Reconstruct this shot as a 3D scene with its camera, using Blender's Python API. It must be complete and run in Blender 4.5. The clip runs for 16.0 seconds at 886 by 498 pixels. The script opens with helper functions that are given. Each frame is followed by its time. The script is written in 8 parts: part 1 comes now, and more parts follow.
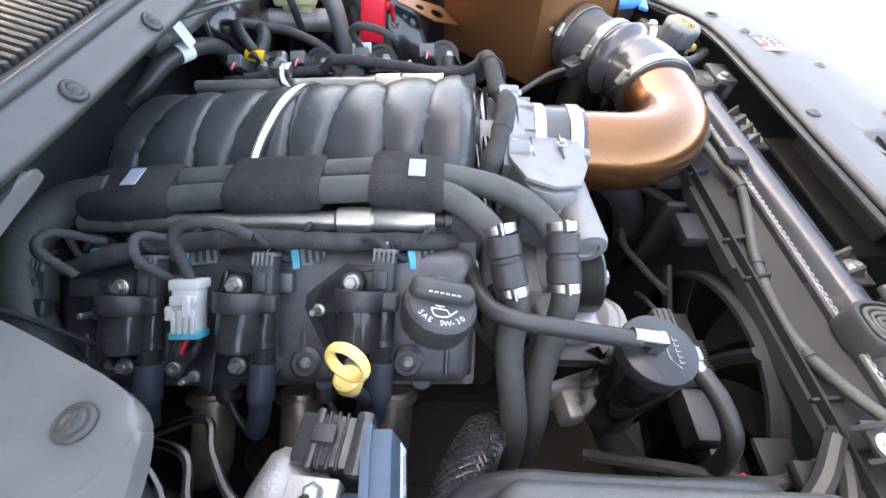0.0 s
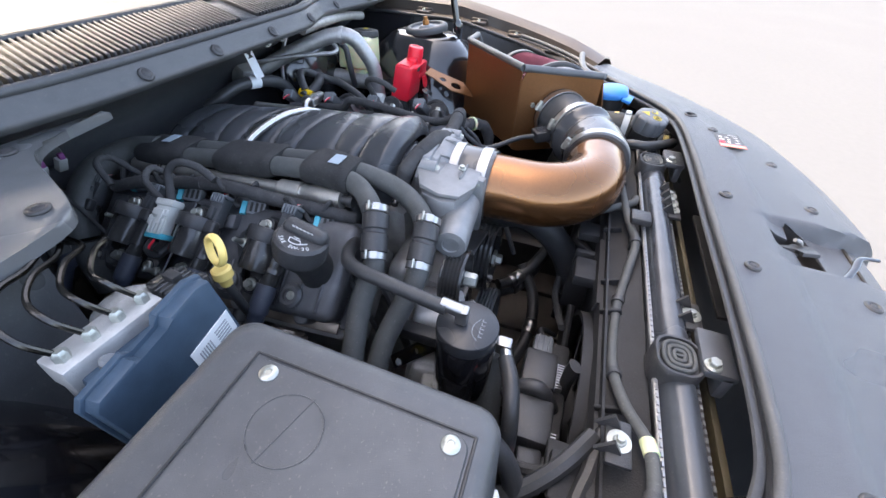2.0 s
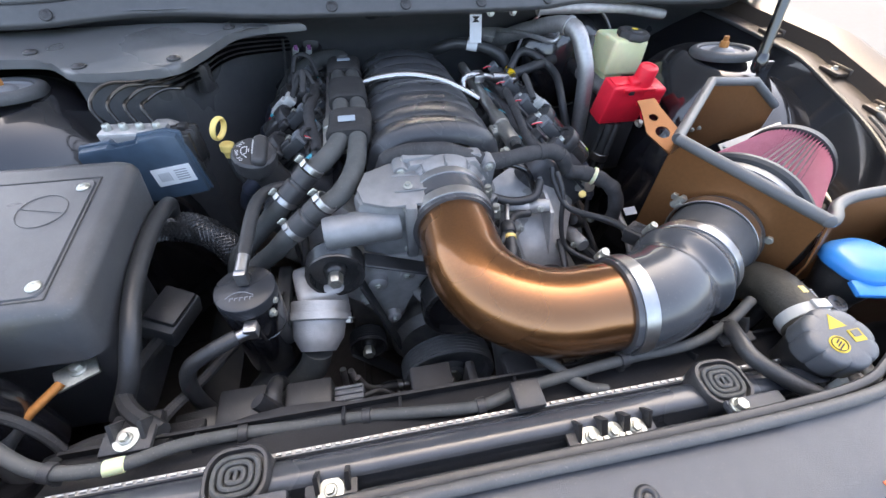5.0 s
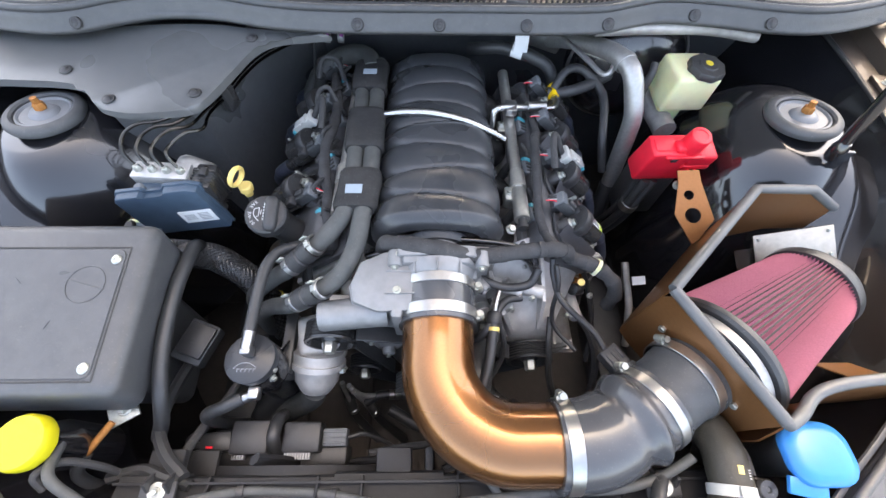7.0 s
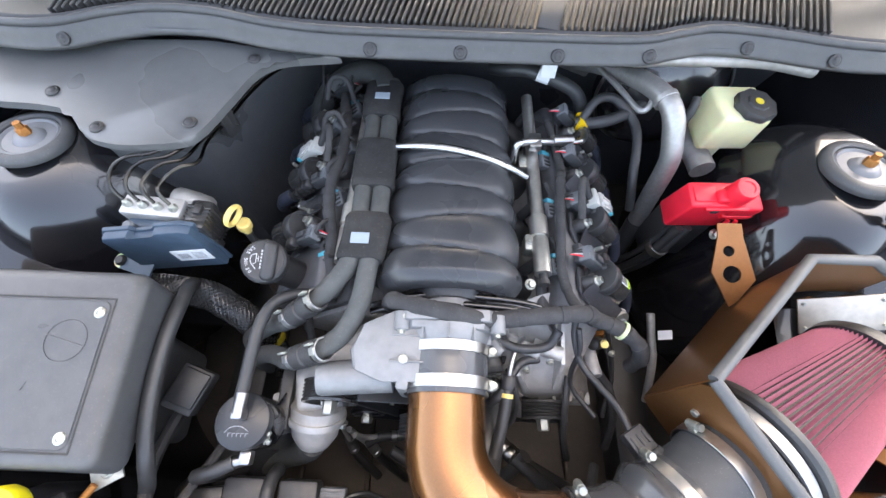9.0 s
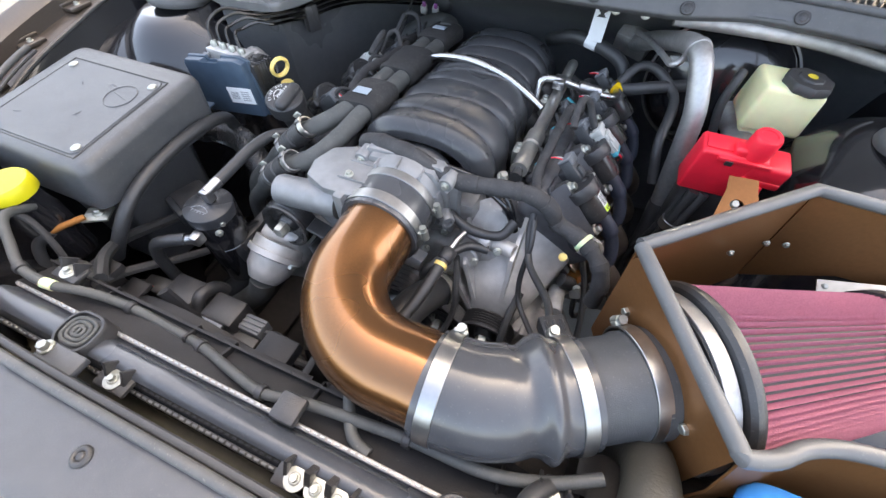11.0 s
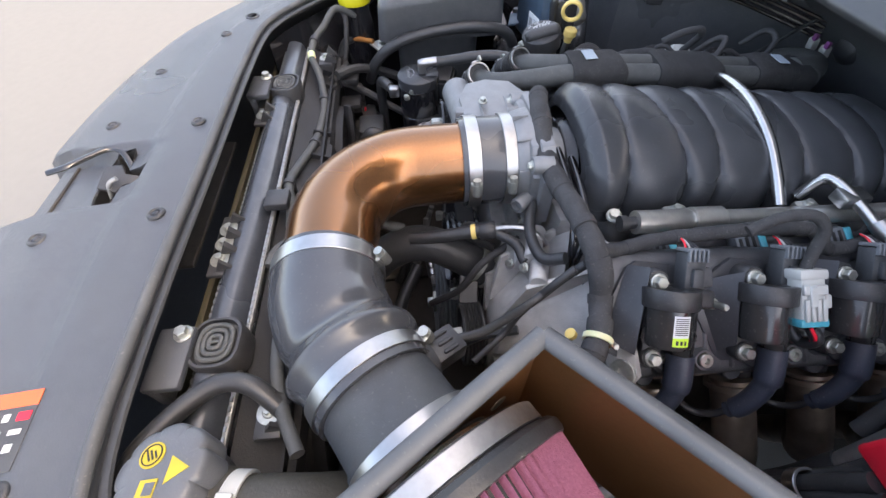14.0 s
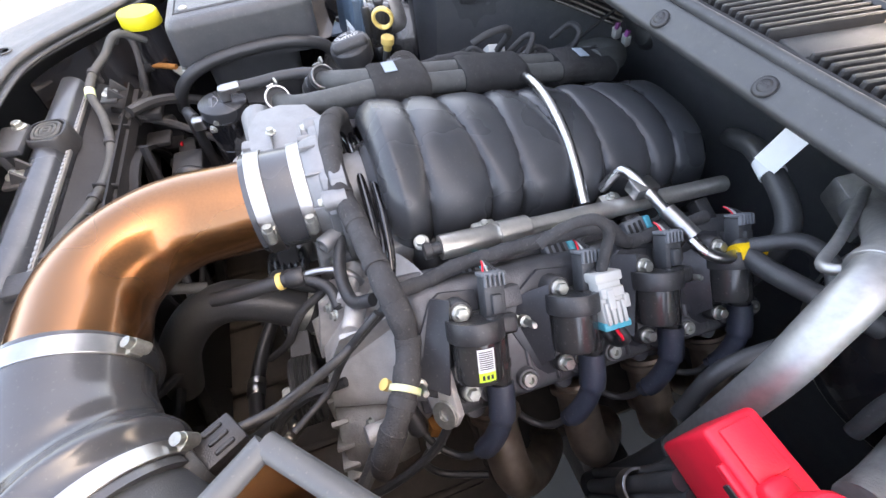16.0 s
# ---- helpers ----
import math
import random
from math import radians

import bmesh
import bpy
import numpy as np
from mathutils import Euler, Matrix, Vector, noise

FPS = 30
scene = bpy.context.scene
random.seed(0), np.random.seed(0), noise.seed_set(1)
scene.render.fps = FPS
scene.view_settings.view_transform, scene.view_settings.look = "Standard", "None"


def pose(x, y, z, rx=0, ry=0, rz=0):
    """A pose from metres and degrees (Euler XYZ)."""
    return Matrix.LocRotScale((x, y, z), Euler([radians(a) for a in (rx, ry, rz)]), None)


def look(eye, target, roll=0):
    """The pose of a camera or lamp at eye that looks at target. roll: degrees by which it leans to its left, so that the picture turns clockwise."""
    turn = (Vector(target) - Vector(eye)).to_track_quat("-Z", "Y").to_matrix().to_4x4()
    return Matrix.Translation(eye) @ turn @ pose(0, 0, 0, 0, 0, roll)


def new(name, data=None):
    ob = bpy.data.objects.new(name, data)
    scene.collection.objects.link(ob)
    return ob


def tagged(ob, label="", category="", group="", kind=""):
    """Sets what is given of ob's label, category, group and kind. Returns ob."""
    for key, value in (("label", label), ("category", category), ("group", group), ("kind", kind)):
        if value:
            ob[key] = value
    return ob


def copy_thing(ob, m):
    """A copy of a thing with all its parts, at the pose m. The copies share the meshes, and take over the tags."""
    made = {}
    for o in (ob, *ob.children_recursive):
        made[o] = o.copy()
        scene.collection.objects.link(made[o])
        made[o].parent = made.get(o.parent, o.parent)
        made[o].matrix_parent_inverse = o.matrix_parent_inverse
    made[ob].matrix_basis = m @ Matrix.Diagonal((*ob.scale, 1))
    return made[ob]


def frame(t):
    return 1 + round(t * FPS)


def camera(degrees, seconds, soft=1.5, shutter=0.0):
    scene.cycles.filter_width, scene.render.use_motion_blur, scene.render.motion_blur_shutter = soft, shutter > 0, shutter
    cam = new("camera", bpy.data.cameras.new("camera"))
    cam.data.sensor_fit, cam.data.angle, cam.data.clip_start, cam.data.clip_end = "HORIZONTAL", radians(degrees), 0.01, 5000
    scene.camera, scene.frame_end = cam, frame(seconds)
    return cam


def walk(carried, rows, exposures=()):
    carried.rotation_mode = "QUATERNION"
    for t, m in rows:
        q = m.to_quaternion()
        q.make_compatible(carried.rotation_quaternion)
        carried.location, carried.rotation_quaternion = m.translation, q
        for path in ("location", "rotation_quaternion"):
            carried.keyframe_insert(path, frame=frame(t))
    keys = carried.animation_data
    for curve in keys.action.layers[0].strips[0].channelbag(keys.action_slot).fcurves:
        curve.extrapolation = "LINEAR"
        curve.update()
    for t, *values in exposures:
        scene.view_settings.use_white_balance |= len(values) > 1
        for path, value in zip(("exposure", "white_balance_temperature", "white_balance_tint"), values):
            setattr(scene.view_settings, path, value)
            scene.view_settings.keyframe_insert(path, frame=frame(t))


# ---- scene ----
cam = camera(94.0, 16.0)
PATH = [
    (0, (-0.445, 0.279, 1.136), (0.831, 0.25, -0.404), 3.2),
    (0.5, (-0.453, 0.219, 1.137), (0.884, 0.257, -0.35), 2.1),
    (1, (-0.479, 0.153, 1.136), (0.928, 0.274, -0.28), 2.3),
    (1.5, (-0.53, 0.087, 1.144), (0.938, 0.336, -0.192), 3),
    (2, (-0.57, 0.011, 1.149), (0.904, 0.432, -0.136), 3.9),
    (2.5, (-0.527, -0.085, 1.145), (0.873, 0.581, -0.119), 3.7),
    (3, (-0.46, -0.196, 1.159), (0.811, 0.679, -0.113), 4.4),
    (3.2, (-0.442, -0.221, 1.168), (0.762, 0.733, -0.112), 4.5),
    (5.3, (-0.024, -0.298, 1.195), (0.165, 1.06, -0.261), 1.4),
    (5.5, (0.014, -0.295, 1.213), (0.144, 1.027, -0.282), 1.1),
    (6, (0.035, -0.242, 1.283), (0.095, 0.95, -0.322), 1.3),
    (6.5, (0.023, -0.155, 1.355), (0.068, 0.895, -0.346), 1.8),
    (7, (0.01, -0.078, 1.391), (0.044, 0.85, -0.381), 1.8),
    (7.5, (0.003, -0.011, 1.402), (0.04, 0.846, -0.404), 2.1),
    (8, (-0.005, 0.043, 1.403), (0.029, 0.869, -0.418), 2.1),
    (8.2, (-0.009, 0.063, 1.401), (0.027, 0.887, -0.421), 2.3),
    (10.3, (0.128, -0.101, 1.296), (-0.144, 0.945, -0.387), -1),
    (10.5, (0.165, -0.134, 1.27), (-0.176, 0.943, -0.38), -1.4),
    (11, (0.242, -0.19, 1.224), (-0.27, 0.926, -0.354), -1.2),
    (11.5, (0.323, -0.232, 1.21), (-0.39, 0.882, -0.29), -1),
    (12, (0.41, -0.235, 1.203), (-0.501, 0.797, -0.248), -0.4),
    (12.5, (0.515, -0.186, 1.182), (-0.604, 0.645, -0.251), -0.3),
    (13, (0.553, -0.126, 1.176), (-0.707, 0.407, -0.283), -0.3),
    (13.5, (0.483, -0.041, 1.166), (-0.807, 0.209, -0.341), -0.9),
    (14, (0.437, 0.046, 1.155), (-0.808, 0.136, -0.408), -2),
    (14.5, (0.41, 0.111, 1.145), (-0.794, 0.227, -0.448), -0.8),
    (15, (0.394, 0.147, 1.14), (-0.788, 0.356, -0.46), 0.2),
    (15.5, (0.395, 0.177, 1.139), (-0.776, 0.499, -0.45), 0.7),
    (16, (0.401, 0.191, 1.145), (-0.764, 0.618, -0.424), 0.7),
]
walk(cam, [(t, look(eye, target, roll)) for t, eye, target, roll in PATH], exposures=[(0.0, 3.87, 8400, 10), (1.5, 3.37, 7800, 10), (3.0, 3.0, 7400, 9), (6.0, 3.26, 8000, 9), (8.0, 3.58, 8600, 9), (10.5, 3.64, 8600, 9), (11.0, 3.38, 8600, 9), (12.0, 3.15, 8500, 9), (13.0, 2.88, 8300, 9), (14.0, 3.02, 8200, 11), (14.5, 3.35, 8400, 11), (16.0, 3.68, 8600, 13)])

# ---- daylight ----
world = bpy.data.worlds.new("sky")
scene.world = world
world.use_nodes = True
wn = world.node_tree
sky = wn.nodes.new("ShaderNodeTexSky")
sky.sky_type, sky.sun_disc = "NISHITA", False
sky.air_density, sky.dust_density, sky.ozone_density = 0.7, 4.0, 0.6
sky.sun_elevation, sky.sun_rotation = radians(52), radians(12)
wn.links.new(sky.outputs[0], wn.nodes["Background"].inputs[0])
wn.nodes["Background"].inputs[1].default_value = 0.15
sun = new("sun", bpy.data.lights.new("sun", "SUN"))
sun.data.energy, sun.data.angle, sun.data.color = 0.8, radians(14), (1.0, 0.95, 0.88)
sun.matrix_world = look((0.8, 4.0, 5.3), (0, 0, 0))

# ---- materials ----
def mat(name, col, rough=0.5, metal=0.0, scale=60.0, vary=0.25, bump=0.0, bscale=None, coat=0.0, coarse=4.0, spec=0.5, sss=0.0, trans=0.0, aniso=0.0, dust=0.0):
    m = bpy.data.materials.new(name)
    m.use_nodes = True
    t = m.node_tree
    b = t.nodes["Principled BSDF"]
    tc = t.nodes.new("ShaderNodeTexCoord")
    fine = t.nodes.new("ShaderNodeTexNoise")
    fine.inputs["Scale"].default_value, fine.inputs["Detail"].default_value = scale, 6
    wide = t.nodes.new("ShaderNodeTexNoise")
    wide.inputs["Scale"].default_value, wide.inputs["Detail"].default_value = coarse, 3
    for n in (fine, wide):
        t.links.new(tc.outputs["Object"], n.inputs["Vector"])
    add = t.nodes.new("ShaderNodeMath")
    add.operation = "ADD"
    t.links.new(fine.outputs["Fac"], add.inputs[0])
    t.links.new(wide.outputs["Fac"], add.inputs[1])
    ramp = t.nodes.new("ShaderNodeMapRange")
    ramp.inputs["From Min"].default_value, ramp.inputs["From Max"].default_value = 0.6, 1.4
    ramp.inputs["To Min"].default_value, ramp.inputs["To Max"].default_value = 1 - vary, 1 + vary
    t.links.new(add.outputs[0], ramp.inputs["Value"])
    mul = t.nodes.new("ShaderNodeVectorMath")
    mul.operation = "SCALE"
    mul.inputs[0].default_value = col
    t.links.new(ramp.outputs[0], mul.inputs["Scale"])
    if dust:
        # pale specks and a thin film of dust
        sp = t.nodes.new("ShaderNodeTexNoise")
        sp.inputs["Scale"].default_value, sp.inputs["Detail"].default_value = 420, 2
        t.links.new(tc.outputs["Object"], sp.inputs["Vector"])
        sr = t.nodes.new("ShaderNodeMapRange")
        sr.inputs["From Min"].default_value, sr.inputs["From Max"].default_value = 0.64, 0.74
        sr.inputs["To Max"].default_value = dust
        t.links.new(sp.outputs["Fac"], sr.inputs["Value"])
        film = t.nodes.new("ShaderNodeTexNoise")
        film.inputs["Scale"].default_value, film.inputs["Detail"].default_value = 17, 5
        t.links.new(tc.outputs["Object"], film.inputs["Vector"])
        fr_ = t.nodes.new("ShaderNodeMapRange")
        fr_.inputs["From Min"].default_value, fr_.inputs["From Max"].default_value = 0.42, 0.75
        fr_.inputs["To Max"].default_value = dust * 0.22
        t.links.new(film.outputs["Fac"], fr_.inputs["Value"])
        both = t.nodes.new("ShaderNodeMath")
        both.operation = "ADD"
        both.use_clamp = True
        t.links.new(sr.outputs[0], both.inputs[0])
        t.links.new(fr_.outputs[0], both.inputs[1])
        mx = t.nodes.new("ShaderNodeMix")
        mx.data_type = "RGBA"
        t.links.new(both.outputs[0], mx.inputs[0])
        t.links.new(mul.outputs[0], mx.inputs[6])
        mx.inputs[7].default_value = (0.30, 0.28, 0.25, 1)
        t.links.new(mx.outputs[2], b.inputs["Base Color"])
    else:
        t.links.new(mul.outputs[0], b.inputs["Base Color"])
    rr = t.nodes.new("ShaderNodeMapRange")
    rr.inputs["From Min"].default_value, rr.inputs["From Max"].default_value = 0.3, 0.7
    rr.inputs["To Min"].default_value, rr.inputs["To Max"].default_value = max(0.02, rough - 0.08), min(1, rough + 0.1)
    t.links.new(wide.outputs["Fac"], rr.inputs["Value"])
    t.links.new(rr.outputs[0], b.inputs["Roughness"])
    b.inputs["Metallic"].default_value = metal
    b.inputs["Coat Weight"].default_value, b.inputs["Coat Roughness"].default_value = coat, 0.06
    b.inputs["Specular IOR Level"].default_value = spec
    b.inputs["Transmission Weight"].default_value = trans
    b.inputs["Anisotropic"].default_value = aniso
    if sss:
        b.inputs["Subsurface Weight"].default_value, b.inputs["Subsurface Scale"].default_value = sss, 0.01
    if bump:
        bn = t.nodes.new("ShaderNodeTexNoise")
        bn.inputs["Scale"].default_value, bn.inputs["Detail"].default_value = bscale or scale * 3, 3
        t.links.new(tc.outputs["Object"], bn.inputs["Vector"])
        bb = t.nodes.new("ShaderNodeBump")
        bb.inputs["Strength"].default_value, bb.inputs["Distance"].default_value = bump, 0.002
        t.links.new(bn.outputs["Fac"], bb.inputs["Height"])
        t.links.new(bb.outputs[0], b.inputs["Normal"])
    return m

PLASTIC = mat("black_plastic", (0.036, 0.036, 0.038), 0.34, bump=0.25, bscale=900, dust=0.16)
THROTTLE = mat("throttle_casting", (0.25, 0.254, 0.26), 0.5, metal=0.6, bump=0.35, bscale=700, vary=0.22)
MANIFOLD = mat("manifold_plastic", (0.042, 0.045, 0.05), 0.29, bump=0.12, bscale=700, scale=30, coarse=9, dust=0.14)
DARK = mat("dark_plastic", (0.028, 0.028, 0.029), 0.4, bump=0.2, bscale=500, dust=0.16)
GREY = mat("grey_panel_plastic", (0.066, 0.071, 0.081), 0.34, bump=0.3, bscale=1400, vary=0.12, dust=0.12)
BOX = mat("battery_box_plastic", (0.072, 0.075, 0.08), 0.34, bump=0.25, bscale=1200, vary=0.2, dust=0.22)
PAINT = mat("black_body_paint", (0.01, 0.01, 0.012), 0.18, coat=1.0, vary=0.3, dust=0.02)
RUBBER = mat("hose_rubber", (0.034, 0.035, 0.037), 0.38, bump=0.15, bscale=400, dust=0.14)
HEATHOSE = mat("grey_hose_rubber", (0.062, 0.065, 0.064), 0.6, bump=0.2, bscale=300, vary=0.3, dust=0.25)
TAPE = mat("cloth_tape", (0.03, 0.03, 0.031), 0.85, bump=0.6, bscale=1500, vary=0.4, spec=0.25, dust=0.25)
LOOM = mat("taped_loom", (0.045, 0.045, 0.047), 0.75, bump=0.5, bscale=500, vary=0.4, spec=0.3, dust=0.25)
CAST = mat("cast_aluminium", (0.5, 0.49, 0.475), 0.48, metal=0.4, bump=0.35, bscale=600, vary=0.25)
DULLCAST = mat("dull_cast_metal", (0.36, 0.35, 0.335), 0.5, metal=0.6, bump=0.4, bscale=400, vary=0.35)
NICKEL = mat("satin_nickel", (0.62, 0.6, 0.56), 0.34, metal=0.9, vary=0.15, scale=120)
COVER = mat("valve_cover_metal", (0.122, 0.123, 0.13), 0.42, metal=0.4, bump=0.3, bscale=500, vary=0.3)
STEEL = mat("polished_steel", (0.5, 0.5, 0.5), 0.27, metal=1.0, vary=0.12)
BRIGHT = mat("bright_aluminium", (0.43, 0.43, 0.43), 0.33, metal=1.0, vary=0.15, scale=120)
ZINC = mat("zinc_bolt", (0.47, 0.48, 0.44), 0.42, metal=0.85, vary=0.25, scale=300)
HEADER = mat("header_steel", (0.36, 0.295, 0.24), 0.38, metal=0.85, vary=0.5, scale=40, coarse=14)
COPPER = mat("bronze_coat", (0.26, 0.115, 0.046), 0.23, metal=0.88, vary=0.14, scale=400, coat=0.55, bump=0.03, bscale=2500)
SHIELD = mat("bronze_sheet", (0.25, 0.112, 0.045), 0.4, metal=0.65, vary=0.12, scale=200, bump=0.08, bscale=2000)
SILICONE = mat("silicone_rubber", (0.055, 0.058, 0.064), 0.22, vary=0.25, scale=18, coat=0.3, dust=0.1)
MAFP = mat("sensor_housing_plastic", (0.05, 0.053, 0.057), 0.5, bump=0.2, bscale=900, dust=0.2)
BLUEGREY = mat("blue_grey_plastic", (0.045, 0.075, 0.11), 0.38, bump=0.15, bscale=800)
CREAM = mat("cream_plastic", (0.72, 0.7, 0.42), 0.4, sss=0.3, vary=0.08)
RED = mat("red_plastic", (0.9, 0.02, 0.045), 0.4, vary=0.1, bump=0.1, bscale=600)
BLUE = mat("blue_plastic", (0.015, 0.2, 0.55), 0.35, vary=0.08)
YELLOW = mat("yellow_plastic", (0.62, 0.55, 0.02), 0.4, vary=0.08)
AMBER = mat("amber_yellow_plastic", (0.8, 0.5, 0.015), 0.4, vary=0.1)
DIP = mat("dipstick_yellow", (0.85, 0.62, 0.2), 0.4, vary=0.1)
WHITE = mat("white_label", (0.75, 0.77, 0.78), 0.5, vary=0.06)
PALEBLUE = mat("pale_blue_label", (0.3, 0.36, 0.41), 0.5, vary=0.1)
LTGREY = mat("pale_grey_plastic", (0.5, 0.505, 0.48), 0.45, vary=0.1)
TEAL = mat("teal_plastic", (0.05, 0.4, 0.5), 0.4)
ORANGE = mat("orange_label", (0.85, 0.12, 0.02), 0.3, vary=0.08, coat=1.0)
LIME = mat("lime_label", (0.55, 0.8, 0.05), 0.5)
# black for print and slots, and for painted shade between the filter pleats
INK_GROOVE = mat("ink_and_groove_black", (0.02, 0.02, 0.02), 0.6)
PRINT = mat("white_print", (0.6, 0.6, 0.6), 0.55)
YPRINT = mat("yellow_print", (0.5, 0.38, 0.03), 0.5)
FILTER = mat("pink_filter_gauze", (0.355, 0.118, 0.175), 0.8, vary=0.25, scale=500, bump=0.6, bscale=1500, spec=0.3)
BOOT = mat("boot_rubber", (0.035, 0.042, 0.062), 0.45, vary=0.2, dust=0.2)
SEAL = mat("weatherstrip_rubber", (0.07, 0.073, 0.077), 0.5, bump=0.2, bscale=500, vary=0.2, dust=0.25)
TRIMRUB = mat("edge_trim_rubber", (0.09, 0.095, 0.1), 0.42, vary=0.25, scale=25, dust=0.2)
OLIVE = mat("radiator_core", (0.05, 0.042, 0.024), 0.6, vary=0.4)
BRAID = mat("braided_sleeve", (0.03, 0.03, 0.032), 0.6, bump=1.0, bscale=350, vary=0.5)
GLASS = mat("windscreen_glass", (0.5, 0.55, 0.56), 0.08, vary=0.02, trans=0.6)
GROUND = mat("weathered_concrete", (0.1, 0.106, 0.115), 0.9, scale=20, vary=0.05, bump=0.15, bscale=120, coarse=0.7, spec=0.1)
RUST = mat("rusty_nut", (0.4, 0.17, 0.05), 0.55, metal=0.6, vary=0.3, scale=300)

TANK = mat("tank_plastic", (0.042, 0.048, 0.058), 0.24, coat=0.5, bump=0.1, bscale=900, vary=0.15, dust=0.1)
DUSTY = mat("dusty_black_steel", (0.03, 0.026, 0.022), 0.7, bump=0.3, bscale=200, vary=0.4, dust=0.12)
ALU = mat("satin_aluminium_pipe", (0.42, 0.42, 0.42), 0.48, metal=0.9, vary=0.2, scale=150)
LINER = mat("hood_liner", (0.24, 0.235, 0.23), 0.95)
PLATE = mat("zinc_plate", (0.2, 0.21, 0.225), 0.5, metal=0.3, vary=0.2, scale=40)
RIBS = mat("grey_plug_plastic", (0.14, 0.15, 0.16), 0.5)
BRACKET = mat("satin_black_steel", (0.036, 0.038, 0.044), 0.34, spec=0.5, bump=0.1, bscale=900, dust=0.2)
GLOSS = mat("gloss_black_plastic", (0.028, 0.028, 0.029), 0.24, coat=0.4, dust=0.2)
BRAKE = mat("dark_steel_line", (0.07, 0.067, 0.064), 0.24, metal=1.0, vary=0.2, scale=80)
LIDMARK = mat("grey_engraved_mark", (0.3, 0.31, 0.33), 0.5)
CANLID = mat("satin_black_lid", (0.03, 0.032, 0.036), 0.26, vary=0.15, bump=0.1, bscale=1500)
BODY = mat("dark_brown_body_paint", (0.042, 0.03, 0.023), 0.5, metal=0.0, coat=0.25, vary=0.2, scale=300, dust=0.05)
POT = mat("amber_potting", (0.12, 0.1, 0.032), 0.35)
PLENUM = mat("plenum_plastic", (0.125, 0.128, 0.13), 0.3, bump=0.12, bscale=1400, vary=0.12, dust=0.1)
COWLP = mat("cowl_plastic", (0.07, 0.072, 0.074), 0.36, bump=0.25, bscale=1400, vary=0.15, dust=0.14)
BRUSHED = mat("brushed_plate", (0.5, 0.46, 0.4), 0.42, metal=0.85, vary=0.2, scale=90)
CAPGREY = mat("grey_cap_plastic", (0.1, 0.106, 0.115), 0.36, bump=0.15, bscale=900, vary=0.15, dust=0.15)

# ---- mesh helpers ----
WORLD = {}

def part(name, bm, material, parent=None, label="", sharp=38):
    me = bpy.data.meshes.new(name)
    bmesh.ops.recalc_face_normals(bm, faces=bm.faces)
    for f in bm.faces:
        f.smooth = True
    for e in bm.edges:
        if len(e.link_faces) == 2 and e.calc_face_angle(0) > radians(sharp):
            e.smooth = False
    bm.to_mesh(me)
    bm.free()
    me.materials.append(material)
    return put(name, me, parent, Matrix(), label)

def put(name, me, parent=None, m=Matrix(), label=""):
    ob = new(name, me)
    if parent is not None:
        ob.parent = parent
        ob.matrix_parent_inverse = WORLD[parent.name].inverted()
    ob.matrix_basis = m
    WORLD[ob.name] = m.copy()
    if label:
        tagged(ob, label)
    return ob

def thing(name, at, label, category, group="", kind=""):
    ob = new(name)
    ob.empty_display_size = 0.02
    ob.location = at
    WORLD[ob.name] = Matrix.Translation(at)
    return tagged(ob, label, category, group, kind)

def axes(at, zdir, xhint=(1, 0, 0)):
    z = Vector(zdir).normalized()
    x = Vector(xhint)
    x = x - z * x.dot(z)
    if x.length < 1e-4:
        x = Vector((0, 1, 0)) - z * z.y
    x.normalize()
    y = z.cross(x)
    m = Matrix((x, y, z)).transposed().to_4x4()
    m.translation = Vector(at)
    return m

def box(bm, sx, sy, sz, m=Matrix(), bev=0.003, seg=2, taper=1.0):
    r = bmesh.ops.create_cube(bm, size=1.0)
    vs = r["verts"]
    for v in vs:
        k = taper if v.co.z > 0 else 1.0
        v.co = Vector((v.co.x * sx * k, v.co.y * sy * k, v.co.z * sz))
    geo = vs
    if bev > 0:
        es = list({e for v in vs for e in v.link_edges})
        r = bmesh.ops.bevel(bm, geom=es, offset=min(bev, 0.45 * min(sx, sy, sz)), segments=seg, profile=0.5, affect="EDGES")
        seen, todo = set(), list(r["verts"])
        while todo:
            v = todo.pop()
            if v in seen:
                continue
            seen.add(v)
            todo += [e.other_vert(v) for e in v.link_edges]
        geo = list(seen)
    bmesh.ops.transform(bm, matrix=m, verts=geo)
    return bm

def spline(pts, res=6):
    p = [Vector(q) for q in pts]
    if len(p) < 3:
        return p
    p = [2 * p[0] - p[1]] + p + [2 * p[-1] - p[-2]]
    out = []
    for i in range(1, len(p) - 2):
        a, b, c, d = p[i - 1:i + 3]
        for k in range(res):
            t = k / res
            out.append(0.5 * (2 * b + (c - a) * t + (2 * a - 5 * b + 4 * c - d) * t * t + (3 * b - a - 3 * c + d) * t ** 3))
    return out + [p[-2]]

